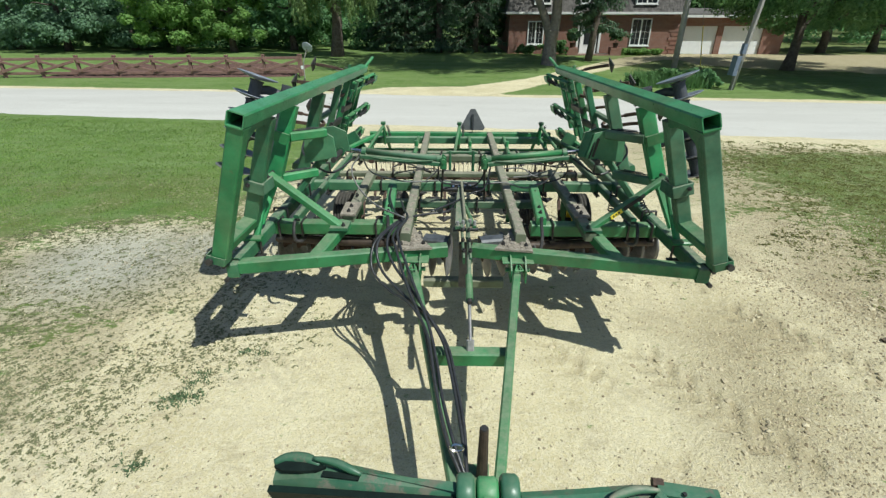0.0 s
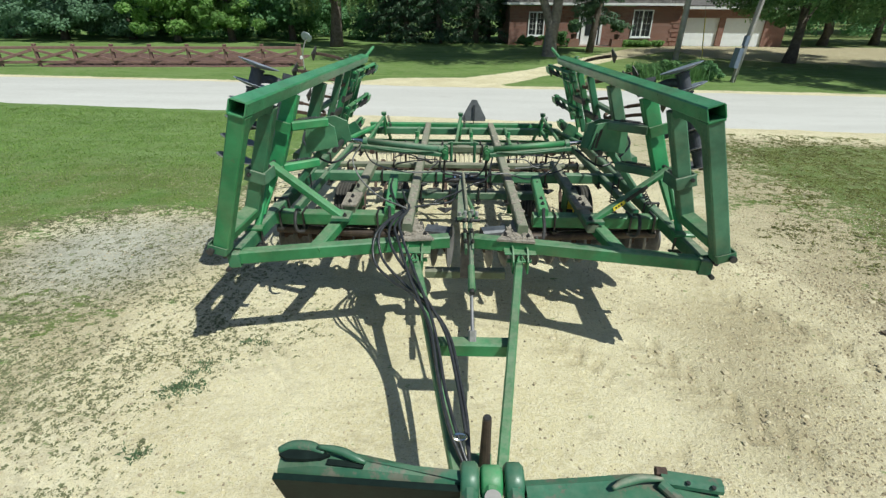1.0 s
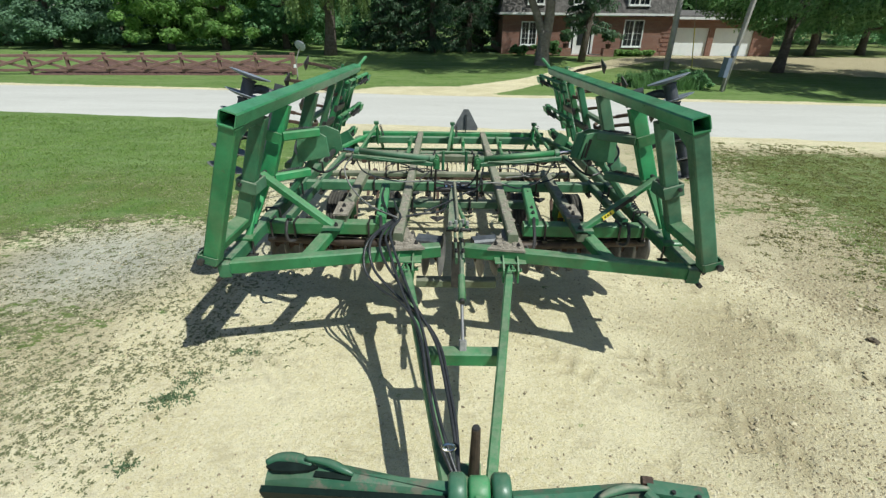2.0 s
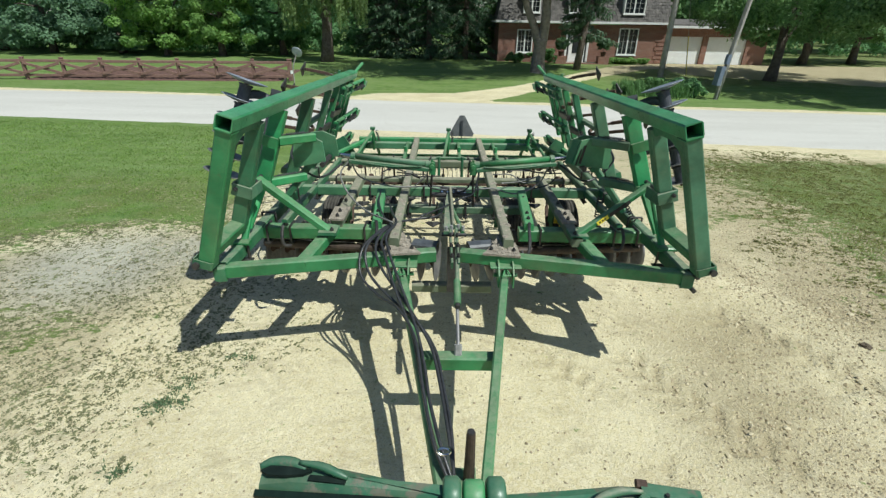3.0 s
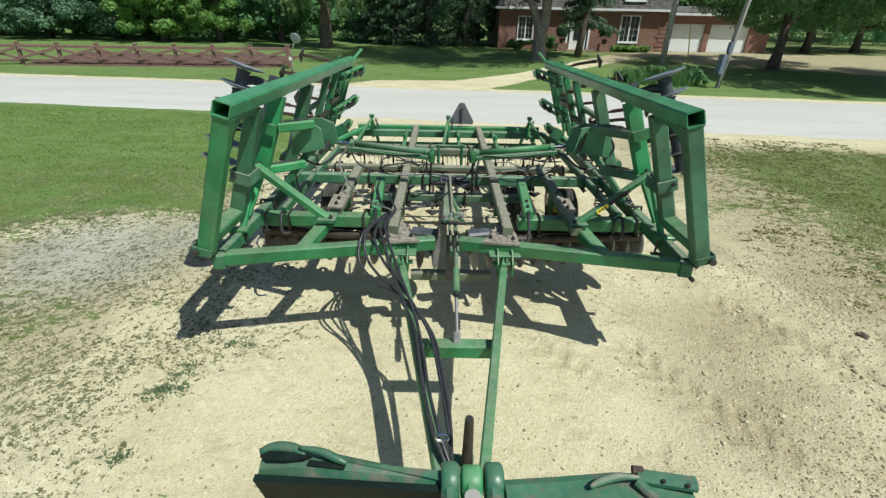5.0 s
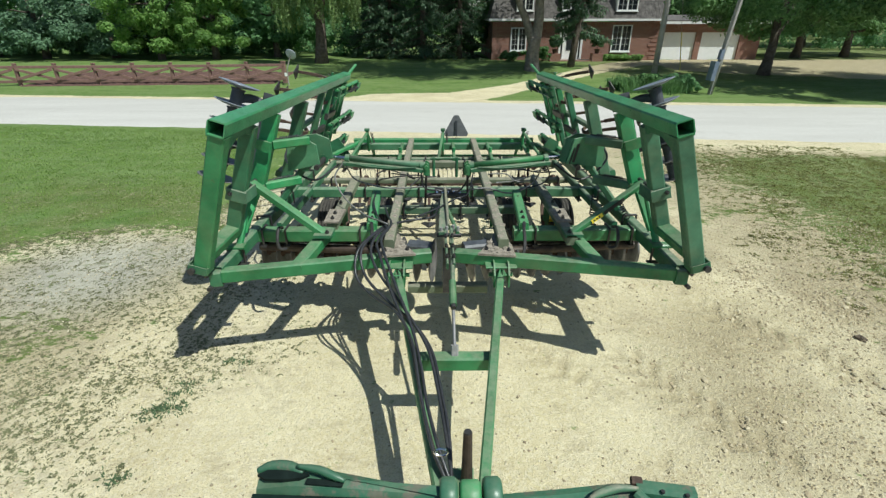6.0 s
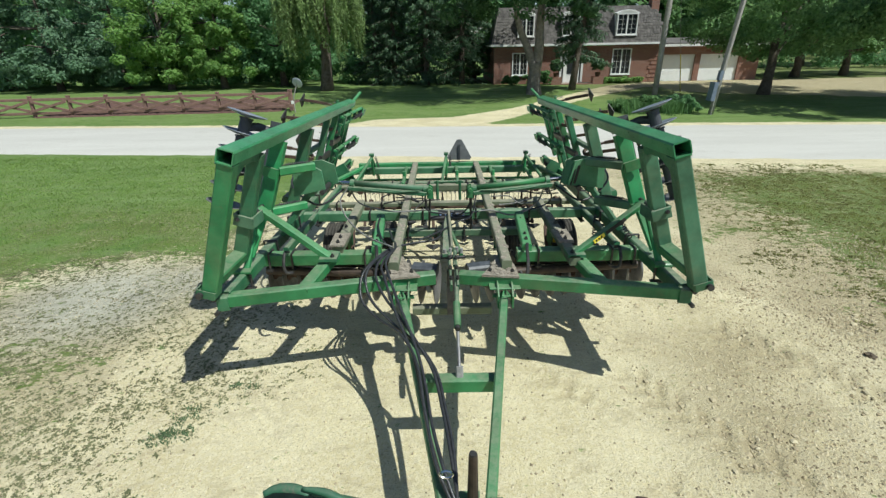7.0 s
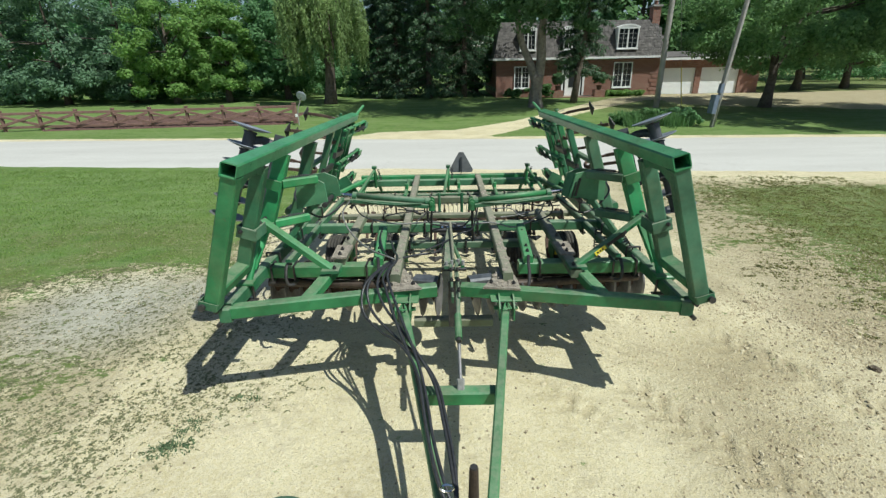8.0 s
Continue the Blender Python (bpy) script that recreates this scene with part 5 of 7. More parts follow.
def utility_pole(x, y, top, r, label):
    g = float(lie(x, y))
    ob = empty("utility_pole", (x, y, g))
    d = Vector(top)
    bm = bmesh.new()
    add_sweep(bm, [Vector((0, 0, -0.4)), d * 0.25, d * 0.5, d * 0.75, d], 0, 14, [r, r * 0.97, r * 0.92, r * 0.87, r * 0.8])
    part("shaft", bm, POLE_WOOD, ob, smooth=True)
    return tagged(ob, label, "utility pole")


utility_pole(12.45, 29.0, (0.15, 0, 9.0), 0.16, "upright grey weathered utility pole")
p2 = utility_pole(12.35, 22.5, (1.0, 0.1, 8.6), 0.11, "leaning grey utility pole with a meter box")
mb = part("meter_box", beam((-0.22, -0.22, 0.62), (-0.16, -0.22, 1.42), 0.42, 0.2, chamfer=0.02), METER, p2, "blue-grey meter box")
part("meter_dial", rod((-0.18, -0.36, 1.2), (-0.18, -0.28, 1.2), 0.09, n=18), METER, mb)
part("switch_box", beam((0.02, -0.2, 1.5), (0.05, -0.2, 1.9), 0.22, 0.16, chamfer=0.015), METER, p2, "small blue-grey switch box")
part("conduit", rod((-0.05, -0.16, -0.05), (0.02, -0.16, 0.8), 0.03), POLE_WOOD, p2)
part("conduit", rod((0.07, -0.17, 1.25), (0.5, -0.12, 5.0), 0.025), POLE_WOOD, p2)


def guy_wire():
    g = float(lie(14.4, 30.0))
    ob = empty("guy_wire", (14.4, 30.0, g))
    part("wire", rod((0, 0, -0.1), (-1.7, -0.8, 8.4), 0.012, n=6), POLE_WOOD, ob)
    part("guard", rod((0, 0, 0.05), (-0.43, -0.2, 2.2), 0.025, n=8), YELLOW, ob, "pale yellow guard sleeve")
    tagged(ob, "thin steel guy wire with a yellow guard", "guy wire")


guy_wire()

# ---- the folding tillage implement ----
tiller = tagged(empty("folding_cultivator", (0.1, 6.0, 0.0)), "green folding disc cultivator with raised wings, dusty and worn", "farm implement")


REACH = 0.945


def V(x, y, z):
    """A point of the raised frame, in the machine's own coordinates."""
    return Vector(((x + 0.1) * REACH - 0.1, y * REACH - 6.0, 3.0 - (3.0 - z) * REACH))


def U(x, y, z):
    """A point of the tongue and wheels, standing on the ground."""
    return Vector((x, y - 6.0, z))


LEAN = radians(17.7)


def W(s, u, v, w=0.0):
    """A point of a folded wing: s its side, u up the wing from its hinge, v along the machine, w outward from it."""
    x = 2.13 - 0.004 * (v - 3.65) - u * math.sin(LEAN) + w * math.cos(LEAN)
    z = 1.1 - 0.028 * (v - 3.65) + u * math.cos(LEAN) + w * math.sin(LEAN)
    return V(s * x, v, z)


def wing_up(s):
    return (-s * math.sin(LEAN), 0, math.cos(LEAN))


def wing_out(s):
    return (s * math.cos(LEAN), 0, math.sin(LEAN))


def bolt_mesh():
    bm = bmesh.new()
    add_rod(bm, (0, 0, 0), (0, 0, 0.018), 0.02, 0.02, 6)
    add_rod(bm, (0, 0, 0.018), (0, 0, 0.034), 0.011, 0.01, 6)
    me = bpy.data.meshes.new("bolt")
    bm.to_mesh(me)
    bm.free()
    me.materials.append(DARK_STEEL)
    return me


BOLT = bolt_mesh()


def bolt(parent, at, way=(0, 0, 1)):
    m = Matrix.Translation(at) @ Vector(way).to_track_quat("Z", "Y").to_matrix().to_4x4()
    piece("bolt", BOLT, parent, m)


def u_clamp(parent, at, d, w, h, mat=DARK_STEEL):
    """A square U-bolt round a beam that runs along d."""
    d = Vector(d).normalized()
    s = d.cross(Vector((0, 0, 1))).normalized()
    u = s.cross(d)
    a, b = w / 2 + 0.012, h / 2 + 0.012
    pts = [at + s * a - u * (b + 0.05), at + s * a + u * b, at - s * a + u * b, at - s * a - u * (b + 0.05)]
    bm = bmesh.new()
    for p, q in zip(pts, pts[1:]):
        add_rod(bm, p, q, 0.011, n=6)
    add_beam(bm, at - s * (a + 0.03) - u * (b + 0.02), at + s * (a + 0.03) - u * (b + 0.02), 0.06, 0.016)
    part("u_bolt", bm, mat, parent)


def gusset(parent, pts, mat, thick=0.014):
    ob = part("gusset_plate", plate(pts, thick), mat, parent)
    c = sum((Vector(p) for p in pts), Vector()) / len(pts)
    for p in pts[:3]:
        bolt(ob, Vector(p).lerp(c, 0.4) + Vector((0, 0, thick / 2)))
    return ob


# -- tongue --
for s in (-1, 1):
    a, b = V(s * 0.5, 4.06, 0.78), U(s * 0.13 + 0.03, 1.9, 0.5)
    leg = part("tongue_leg", beam(a, b, 0.07, 0.11), GREEN, tiller)
    lug = bmesh.new()
    for k in (-1, 1):
        add_plate(lug, [a + Vector((k * 0.065, dy, dz)) for dy, dz in ((-0.12, -0.07), (0.06, -0.07), (0.1, 0.13), (-0.02, 0.13), (-0.12, 0.05))], 0.014)
    add_rod(lug, a + Vector((-0.11, 0, 0)), a + Vector((0.11, 0, 0)), 0.02)
    part("hinge_lug", lug, GREEN, leg)
    part("clevis_plate", beam(a + Vector((-0.14, 0.03, 0.09)), a + Vector((0.14, 0.03, 0.09)), 0.16, 0.016), GREEN, leg)
    tri = bmesh.new()
    for p, q in (((-0.035, -0.13, 0.062), (0, 0.0, 0.075)), ((0.035, -0.13, 0.062), (0, 0.0, 0.075)), ((-0.035, -0.13, 0.062), (0.035, -0.13, 0.062))):
        add_beam(tri, a + Vector(p), a + Vector(q), 0.012, 0.01)
    part("fork_rib", tri, GREEN_LIGHT, leg)
part("tongue_crossbar", beam(U(-0.26, 2.96, 0.615), U(0.31, 2.96, 0.615), 0.11, 0.12), GREEN, tiller)
part("lower_crossbar", beam(V(-0.42, 4.3, 0.5), V(0.4, 4.3, 0.5), 0.1, 0.085), DUSTY, tiller, "dusty lower cross beam of the tongue")
part("hitch_plate", plate([U(x, y, 0.5) for x, y in ((-0.02, 2.06), (0.11, 2.06), (0.09, 1.72), (-0.02, 1.72))], 0.03), GREEN, tiller)
part("drawbar_clevis", beam(U(0.03, 1.9, 0.46), U(0.03, 1.3, 0.46), 0.12, 0.1), RUST, tiller)
part("hitch_pin", rod(U(0.063, 1.98, 0.4), U(0.063, 1.985, 0.89), 0.038, 0.026), PIN, tiller, "rusty upright hitch pin")
part("pin_head", rod(U(0.063, 1.985, 0.885), U(0.063, 1.985, 0.9), 0.025, 0.022), DARK_STEEL, tiller)
bm = beam(U(0.02, 2.96, 0.67), U(0.02, 2.985, 0.75), 0.06, 0.035)
part("screw_lug", bm, MATTE_STEEL, tiller, "pale worn lug")
screw = part("levelling_screw", rod(U(0.02, 2.97, 0.73), V(0.02, 3.9, 0.98), 0.014), BLADE, tiller, "dull steel levelling screw")
part("screw_tube", rod(V(0.02, 3.36, 0.87), V(0.02, 3.66, 0.93), 0.029), GREEN, screw)
part("screw_collar", rod(V(0.02, 3.33, 0.865), V(0.02, 3.37, 0.875), 0.022), DARK_STEEL, screw)
part("screw_strap", beam(V(0.025, 3.64, 0.93), V(0.03, 4.2, 1.03), 0.035, 0.03), GREEN_GREY, screw, "worn dusty strap")
part("screw_rod", rod(V(0.02, 4.2, 1.04), V(0.03, 4.5, 1.1), 0.018), GREEN_DARK, screw)
part("centre_plate", plate([V(x, 4.2, z) for x, z in ((-0.06, 1.0), (0.06, 1.0), (0.06, 0.5), (-0.06, 0.5))], 0.03), DARK_STEEL, tiller, "dark soiled centre plate")

# -- centre frame --
for s in (-1, 1):
    fb = part("front_bar", beam(V(s * 2.13, 3.84, 0.9), V(s * 0.125 - 0.055, 4.24, 0.9), 0.105, 0.118, hollow=0.05), GREEN, tiller)
    part("end_cup", beam(V(s * 2.08, 3.845, 0.89), V(s * 2.18, 3.825, 0.89), 0.135, 0.14, hollow=0.04), GREEN_DARK, fb)
    for y, z in ((3.81, 0.96), (3.81, 0.82)):
        part("hinge_pin", rod(V(s * 2.17, y - 0.09, z), V(s * 2.17, y + 0.1, z), 0.02), DARK_STEEL, fb)
    sb = part("side_beam", beam(V(s * 2.12, 3.84, 0.92), V(s * 1.98, 9.1, 0.92), 0.1, 0.13, hollow=0.05), GREEN_DARK, tiller)
    for y in (4.25, 5.05, 5.9, 6.9, 7.9):
        u_clamp(sb, V(s * (2.12 - 0.027 * (y - 3.84)), y, 0.92), (0, 1, 0), 0.12, 0.14)
    cb = part("cross_bar", beam(V(s * 2.13, 4.78, 0.9), V(s * 0.72, 4.78, 0.9), 0.13, 0.13), GREEN, tiller)
    for x in (0.95, 1.75, 2.0):
        u_clamp(cb, V(s * x, 4.78, 0.9), (1, 0, 0), 0.13, 0.13)
    st = part("stub_bar", beam(V(s * 1.44, 3.95, 0.9), V(s * 1.27, 4.66, 0.985), 0.12, 0.1), GREEN, tiller)
    part("brace_foot", plate([V(s * x, y, 1.05) for x, y in ((1.18, 4.36), (1.36, 4.36), (1.36, 4.56), (1.18, 4.56))], 0.03), GREEN_DARK, st)
    bolt(st, V(s * 1.23, 4.42, 1.066))
    bolt(st, V(s * 1.31, 4.5, 1.066))
    lb = part("long_beam", beam(V(s * 0.565 - 0.025, 4.24, 1.02), V(s * 0.565 - 0.03, 8.75, 1.02), 0.095, 0.1), DUSTY, tiller, "beam caked with dried soil")
    gusset(tiller, [V(s * x - 0.02, y, 0.968) for x, y in ((0.3, 4.12), (0.66, 4.07), (0.655, 4.32), (0.6, 4.6), (0.5, 4.6), (0.42, 4.34))], SOIL, 0.02)
    rng = np.random.default_rng(5 + s)
    soil = bmesh.new()
    for k in range(46):
        p = V(s * 0.565 - 0.025 + rng.uniform(-0.035, 0.035), 4.27 + rng.uniform(0, 1) ** 1.5 * 4.4, 1.068)
        r = rng.uniform(0.01, 0.03)
        bmesh.ops.create_icosphere(soil, subdivisions=1, radius=r, matrix=Matrix.Translation(p) @ Matrix.Diagonal((1.2, 1.9, 0.35, 1)))
    for k in range(34):
        p = V(s * rng.uniform(0.42, 0.63) - 0.02, rng.uniform(4.12, 4.42), 0.98)
        bmesh.ops.create_icosphere(soil, subdivisions=1, radius=rng.uniform(0.012, 0.032), matrix=Matrix.Translation(p) @ Matrix.Diagonal((1.2, 1.2, 0.6, 1)))
    tagged(part("caked_soil", soil, SOIL, lb), "crumbs of dried soil on the beam", kind="stuff")
    ob2 = part("outer_beam", beam(V(s * 1.25, 4.36 if s > 0 else 4.74, 1.0), V(s * 1.25, 6.45, 1.0), 0.105, 0.1), DUSTY, tiller, "dusty outer frame beam")
    part("beam_shoe", plate([V(s * x, y, 1.06) for x, y in ((1.17, 4.72), (1.33, 4.72), (1.34, 5.1), (1.16, 5.1))], 0.02), SOIL, ob2)
    for y in (4.8, 4.95, 5.3):
        bolt(ob2, V(s * 1.25, y, 1.07))
    part("long_beam_lower", beam(V(s * 1.87, 4.9, 0.93), V(s * 1.75, 8.7, 0.93), 0.06, 0.1), GREEN_DARK, tiller)
BARS = [(5.68, 1.0, 0.84, 0.09, GREEN_GREY), (6.2, 2.02, 0.9, 0.12, GREEN_BAR), (6.78, 1.85, 0.88, 0.065, DUSTY), (7.6, 1.82, 0.9, 0.1, DUSTY),
        (7.95, 1.75, 0.86, 0.1, GREEN_GREY), (8.62, 1.72, 0.95, 0.11, GREEN_BAR), (8.95, 1.68, 0.98, 0.08, GREEN_LIGHT)]
for y, half, z, h, mat in BARS:
    b = part("tool_bar", beam(V(-half, y, z), V(half, y, z), 0.1, h, hollow=0.05), mat, tiller)
    for x in np.linspace(-half * 0.9, half * 0.9, 6):
        if y < 8.5:
            u_clamp(b, V(float(x), y, z), (1, 0, 0), 0.1, h)

# -- wing fold cylinders and their mast --
for s in (-1, 1):
    cyl = part("fold_cylinder", rod(V(s * 0.3, 5.5, 1.47), V(s * 1.15, 5.55, 1.54), 0.033, n=16), GREEN if s > 0 else GREEN_GREY, tiller, "green hydraulic cylinder", True)
    part("end_cap", rod(V(s * 1.15, 5.55, 1.53), V(s * 1.2, 5.555, 1.535), 0.05, n=16), GREEN_DARK, cyl)
    part("base_cap", rod(V(s * 0.26, 5.5, 1.457), V(s * 0.32, 5.5, 1.462), 0.048, n=16), GREEN_DARK, cyl)
    part("piston_rod", rod(V(s * 1.2, 5.555, 1.535), V(s * 1.43, 5.57, 1.55), 0.026), CHROME, cyl, "bright chrome piston rod")
    part("rod_eye", rod(V(s * 1.44, 5.48, 1.55), V(s * 1.44, 5.66, 1.55), 0.05), GREEN_DARK, cyl)
    part("guard_channel", beam(V(s * 0.28, 5.46, 1.415), V(s * 1.22, 5.51, 1.49), 0.06, 0.045, chamfer=0.006), GREEN_DARK, cyl)
    part("port_tube", sweep((V(s * 0.36, 5.43, 1.46), V(s * 0.7, 5.44, 1.45), V(s * 1.1, 5.48, 1.49), V(s * 1.16, 5.52, 1.53)), 0.007), GREEN_DARK, cyl)
    lug = bmesh.new()
    for dy in (-0.055, 0.055):
        add_plate(lug, [V(s * x, 5.5 + dy, z) for x, z in ((0.2, 1.36), (0.28, 1.36), (0.275, 1.485), (0.245, 1.51), (0.21, 1.485))], 0.014)
    add_rod(lug, V(s * 0.24, 5.4, 1.46), V(s * 0.24, 5.6, 1.46), 0.022)
    part("mast_lug", lug, GREEN, tiller)
    part("mast_leg", beam(V(s * 0.245, 5.5, 1.36), V(s * 0.27, 5.66, 0.87), 0.025, 0.03), DARK_STEEL, tiller)
    part("mast_post", beam(V(s * 0.17, 6.9, 0.9), V(s * 0.17, 6.9, 1.2), 0.045, 0.04), GREEN_DARK, tiller)
    lc = part("lift_cylinder", beam(V(s * 0.88, 5.72, 1.04), V(s * 0.82, 4.72, 1.0), 0.1, 0.09), GREEN_LIGHT, tiller, "bright green lift strut")
    part("hook_link", sweep((V(s * 0.82, 4.72, 1.05), V(s * 0.8, 4.6, 1.03), V(s * 0.79, 4.45, 0.96), V(s * 0.77, 4.36, 0.87), V(s * 0.73, 4.37, 0.83), V(s * 0.71, 4.43, 0.86)), 0.017), DARK_STEEL, lc)
    for y in (4.85, 5.0, 5.5):
        bolt(lc, V(s * (0.82 + 0.06 * (y - 4.72)), y, 1.05))
    part("tool_box", beam(V(s * 0.16, 4.52, 0.84), V(s * 0.42, 4.58, 0.84), 0.14, 0.11, chamfer=0.02), BEARING, tiller, "small blue-grey bearing housing")
link = part("top_link", plate([V(x, y, 1.08) for x, y in ((-0.1, 4.37), (-0.03, 4.37), (0.012, 4.52), (0.012, 5.28), (-0.01, 5.7), (-0.045, 5.7), (-0.08, 5.28))], 0.03), GREEN_GREY, tiller, "worn dusty green top link plate")
part("link_web", beam(V(0.0, 4.5, 1.1), V(-0.02, 5.68, 1.12), 0.03, 0.05), DUSTY, link, "soil-caked upright web")
part("link_strap", beam(V(0.01, 5.0, 1.075), V(0.095, 4.39, 1.07), 0.035, 0.04), GREEN, link)
for x, x2 in ((-0.035, -0.02), (0.03, 0.042)):
    rail = part("link_rail", beam(V(x, 4.42, 1.07), V(x2, 3.87, 0.97), 0.022, 0.07), GREEN_DARK, link)
    for k in range(3):
        bolt(rail, V(x + (x2 - x) * (0.25 + 0.3 * k), 4.28 - 0.165 * k, 1.085 - 0.03 * k))
for x, y in ((-0.075, 4.4), (-0.02, 4.43), (0.095, 4.42), (0.05, 4.46)):
    part("link_bolt", rod(V(x, y, 1.06), V(x, y, 1.135), 0.016, n=8), MATTE_STEEL, link, "bright worn link bolt")
part("mast_cross", beam(V(-0.22, 6.9, 1.18), V(0.22, 6.9, 1.18), 0.035, 0.03), GREEN_DARK, tiller)
part("link_pivot", rod(V(-0.12, 4.4, 1.05), V(0.13, 4.4, 1.05), 0.02), DARK_STEEL, tiller)
part("link_rear_pivot", rod(V(-0.25, 5.62, 1.05), V(0.25, 5.62, 1.05), 0.03), DARK_STEEL, tiller)

# -- wheels under the frame --


def wheel_meshes():
    tyre = bmesh.new()
    prof = [(0.20, -0.09), (0.25, -0.115), (0.33, -0.12), (0.365, -0.1)]
    for k in range(5):
        x = -0.095 + k * 0.0415
        prof += [(0.38, x), (0.382, x + 0.026), (0.362, x + 0.031), (0.362, x + 0.037)]
    prof = prof[:-2] + [(0.365, 0.1), (0.33, 0.12), (0.25, 0.115), (0.20, 0.09)]
    add_lathe(tyre, prof, 40)
    rim = bmesh.new()
    add_lathe(rim, [(0.2, -0.095), (0.215, -0.1), (0.215, -0.085), (0.195, -0.07), (0.18, -0.01), (0.06, 0.0), (0.06, 0.015), (0.18, 0.01), (0.195, 0.07), (0.215, 0.085), (0.215, 0.1), (0.2, 0.095), (0.17, 0.02), (0.17, -0.03)], 28)
    add_rod(rim, (-0.08, 0, 0), (0.1, 0, 0), 0.06)
    out = []
    for name, bm, mat in (("tyre", tyre, RUBBER), ("rim", rim, YELLOW)):
        me = bpy.data.meshes.new(name)
        bm.to_mesh(me)
        bm.free()
        me.materials.append(mat)
        me.polygons.foreach_set("use_smooth", [True] * len(me.polygons))
        out.append(me)
    return out


TYRE, RIM = wheel_meshes()
for x in (-1.63, -0.87, 0.87, 1.63):
    inn = x - math.copysign(0.2, x)
    axle = part("wheel_arm", beam(V(inn, 6.32, 0.86), U(inn, 6.28, 0.38), 0.08, 0.1), GREEN_DARK, tiller)
    part("spindle", rod(U(inn - math.copysign(0.02, x), 6.28, 0.38), U(x, 6.28, 0.38), 0.035), DARK_STEEL, axle)
    w = piece("tyre", TYRE, tiller, Matrix.Translation(U(x, 6.28, 0.375)), "dusty black ribbed tyre")
    piece("rim", RIM, w)

# -- disc gangs --


def blade_meshes():
    """A concave disc blade with a bevelled edge, its axis along x; and the spool between two blades."""
    r, n, prof = 0.24, 36, []
    for k in range(7):
        f = k / 6
        prof.append((max(0.03, r * f), 0.045 * f * f))
    prof += [(r * 0.96, 0.045 * 0.93 + 0.008)] + [(max(0.03, r * f), 0.045 * f * f + 0.007) for f in (0.8, 0.55, 0.3, 0.1)]
    bm = bmesh.new()
    add_lathe(bm, prof, n)
    spool = bmesh.new()
    add_lathe(spool, [(0.02, -0.085), (0.075, -0.085), (0.07, -0.07), (0.04, -0.045), (0.035, 0), (0.04, 0.045), (0.07, 0.07), (0.075, 0.085), (0.02, 0.085)], 14)
    out = []
    for name, b, mat in (("disc_blade", bm, BLADE), ("spool", spool, RUST), ("disc_blade", None, STEEL)):
        if b is None:
            me = out[0].copy()
            me.materials[0] = mat
        else:
            me = bpy.data.meshes.new(name)
            b.to_mesh(me)
            b.free()
            me.materials.append(mat)
            me.polygons.foreach_set("use_smooth", [True] * len(me.polygons))
        out.append(me)
    return out


DISC, SPOOL, DISC_BRIGHT = blade_meshes()
DISC_WING, DISC_WING_BRIGHT = DISC.copy(), DISC_BRIGHT.copy()
for me in (DISC_WING, DISC_WING_BRIGHT):
    me.transform(Matrix.Scale(0.84, 4))


def thick_spool():
    bm = bmesh.new()
    add_lathe(bm, [(0.02, -0.09), (0.07, -0.09), (0.07, -0.075), (0.06, -0.07), (0.06, 0.07), (0.07, 0.075), (0.07, 0.09), (0.02, 0.09)], 18)
    me = bpy.data.meshes.new("spool")
    bm.to_mesh(me)
    bm.free()
    me.materials.append(GREY_BOX)
    return me


SPOOL_DARK = thick_spool()


def disc_gang(p0, p1, count, face, mat_mesh, first_bright=0, spool=None):
    """Blades on a square axle from p0 to p1, facing one way."""
    p0, p1 = Vector(p0), Vector(p1)
    d = (p1 - p0).normalized()
    axle = part("gang_axle", beam(p0 - d * 0.03, p1 + d * 0.03, 0.04, 0.04), RUST, tiller)
    q = (d * face).to_track_quat("X", "Z").to_matrix().to_4x4()
    for i in range(count):
        at = p0.lerp(p1, i / (count - 1))
        piece("disc_blade", DISC_WING_BRIGHT if i < first_bright else mat_mesh, axle, Matrix.Translation(at) @ q, "worn disc blade, bluish sky sheen in its colour" if i < first_bright else "")
        if i:
            piece("spool", spool or SPOOL, axle, Matrix.Translation(p0.lerp(p1, (i - 0.5) / (count - 1))) @ q)
    return axle


for s in (-1, 1):
    a, b = V(s * 0.21, 4.84, 0.54), V(s * 2.14, 5.16, 0.54)
    disc_gang(a, b, 12, s, DISC)
    gb = part("gang_beam", beam(V(s * 0.7, 4.9, 0.79), V(s * 2.24, 5.02, 0.79), 0.2, 0.08), PIN, tiller, "dark rust-brown gang beam")
    for f in (0.3, 0.45, 0.6, 0.75, 0.9):
        bolt(gb, V(s * 0.7, 4.84, 0.835).lerp(V(s * 2.24, 4.96, 0.835), f))
    part("gang_tube", rod(V(s * 0.7, 4.72, 0.72), V(s * 2.1, 4.86, 0.72), 0.045), PIN, gb, "round rusty scraper tube")
    for k in range(11):
        p = a.lerp(b, (k + 0.5) / 11)
        part("scraper", plate([p + Vector((dx, dy, dz)) for dx, dy, dz in ((-0.03, -0.1, 0.2), (0.03, -0.1, 0.2), (0.04, 0.05, 0.1), (-0.04, 0.05, 0.1))], 0.01), DARK_STEEL, gb)
    for f in (0.26, 0.52, 0.8):
        p = a.lerp(b, f)
        part("bearing_hanger", sweep((p + Vector((0, 0.1, 0.26)), p + Vector((0, 0.22, 0.22)), p + Vector((0, 0.22, 0.1)), p + Vector((0, 0.04, 0.0))), 0.022), DARK_STEEL, tiller)

# -- spring shanks with sweeps --


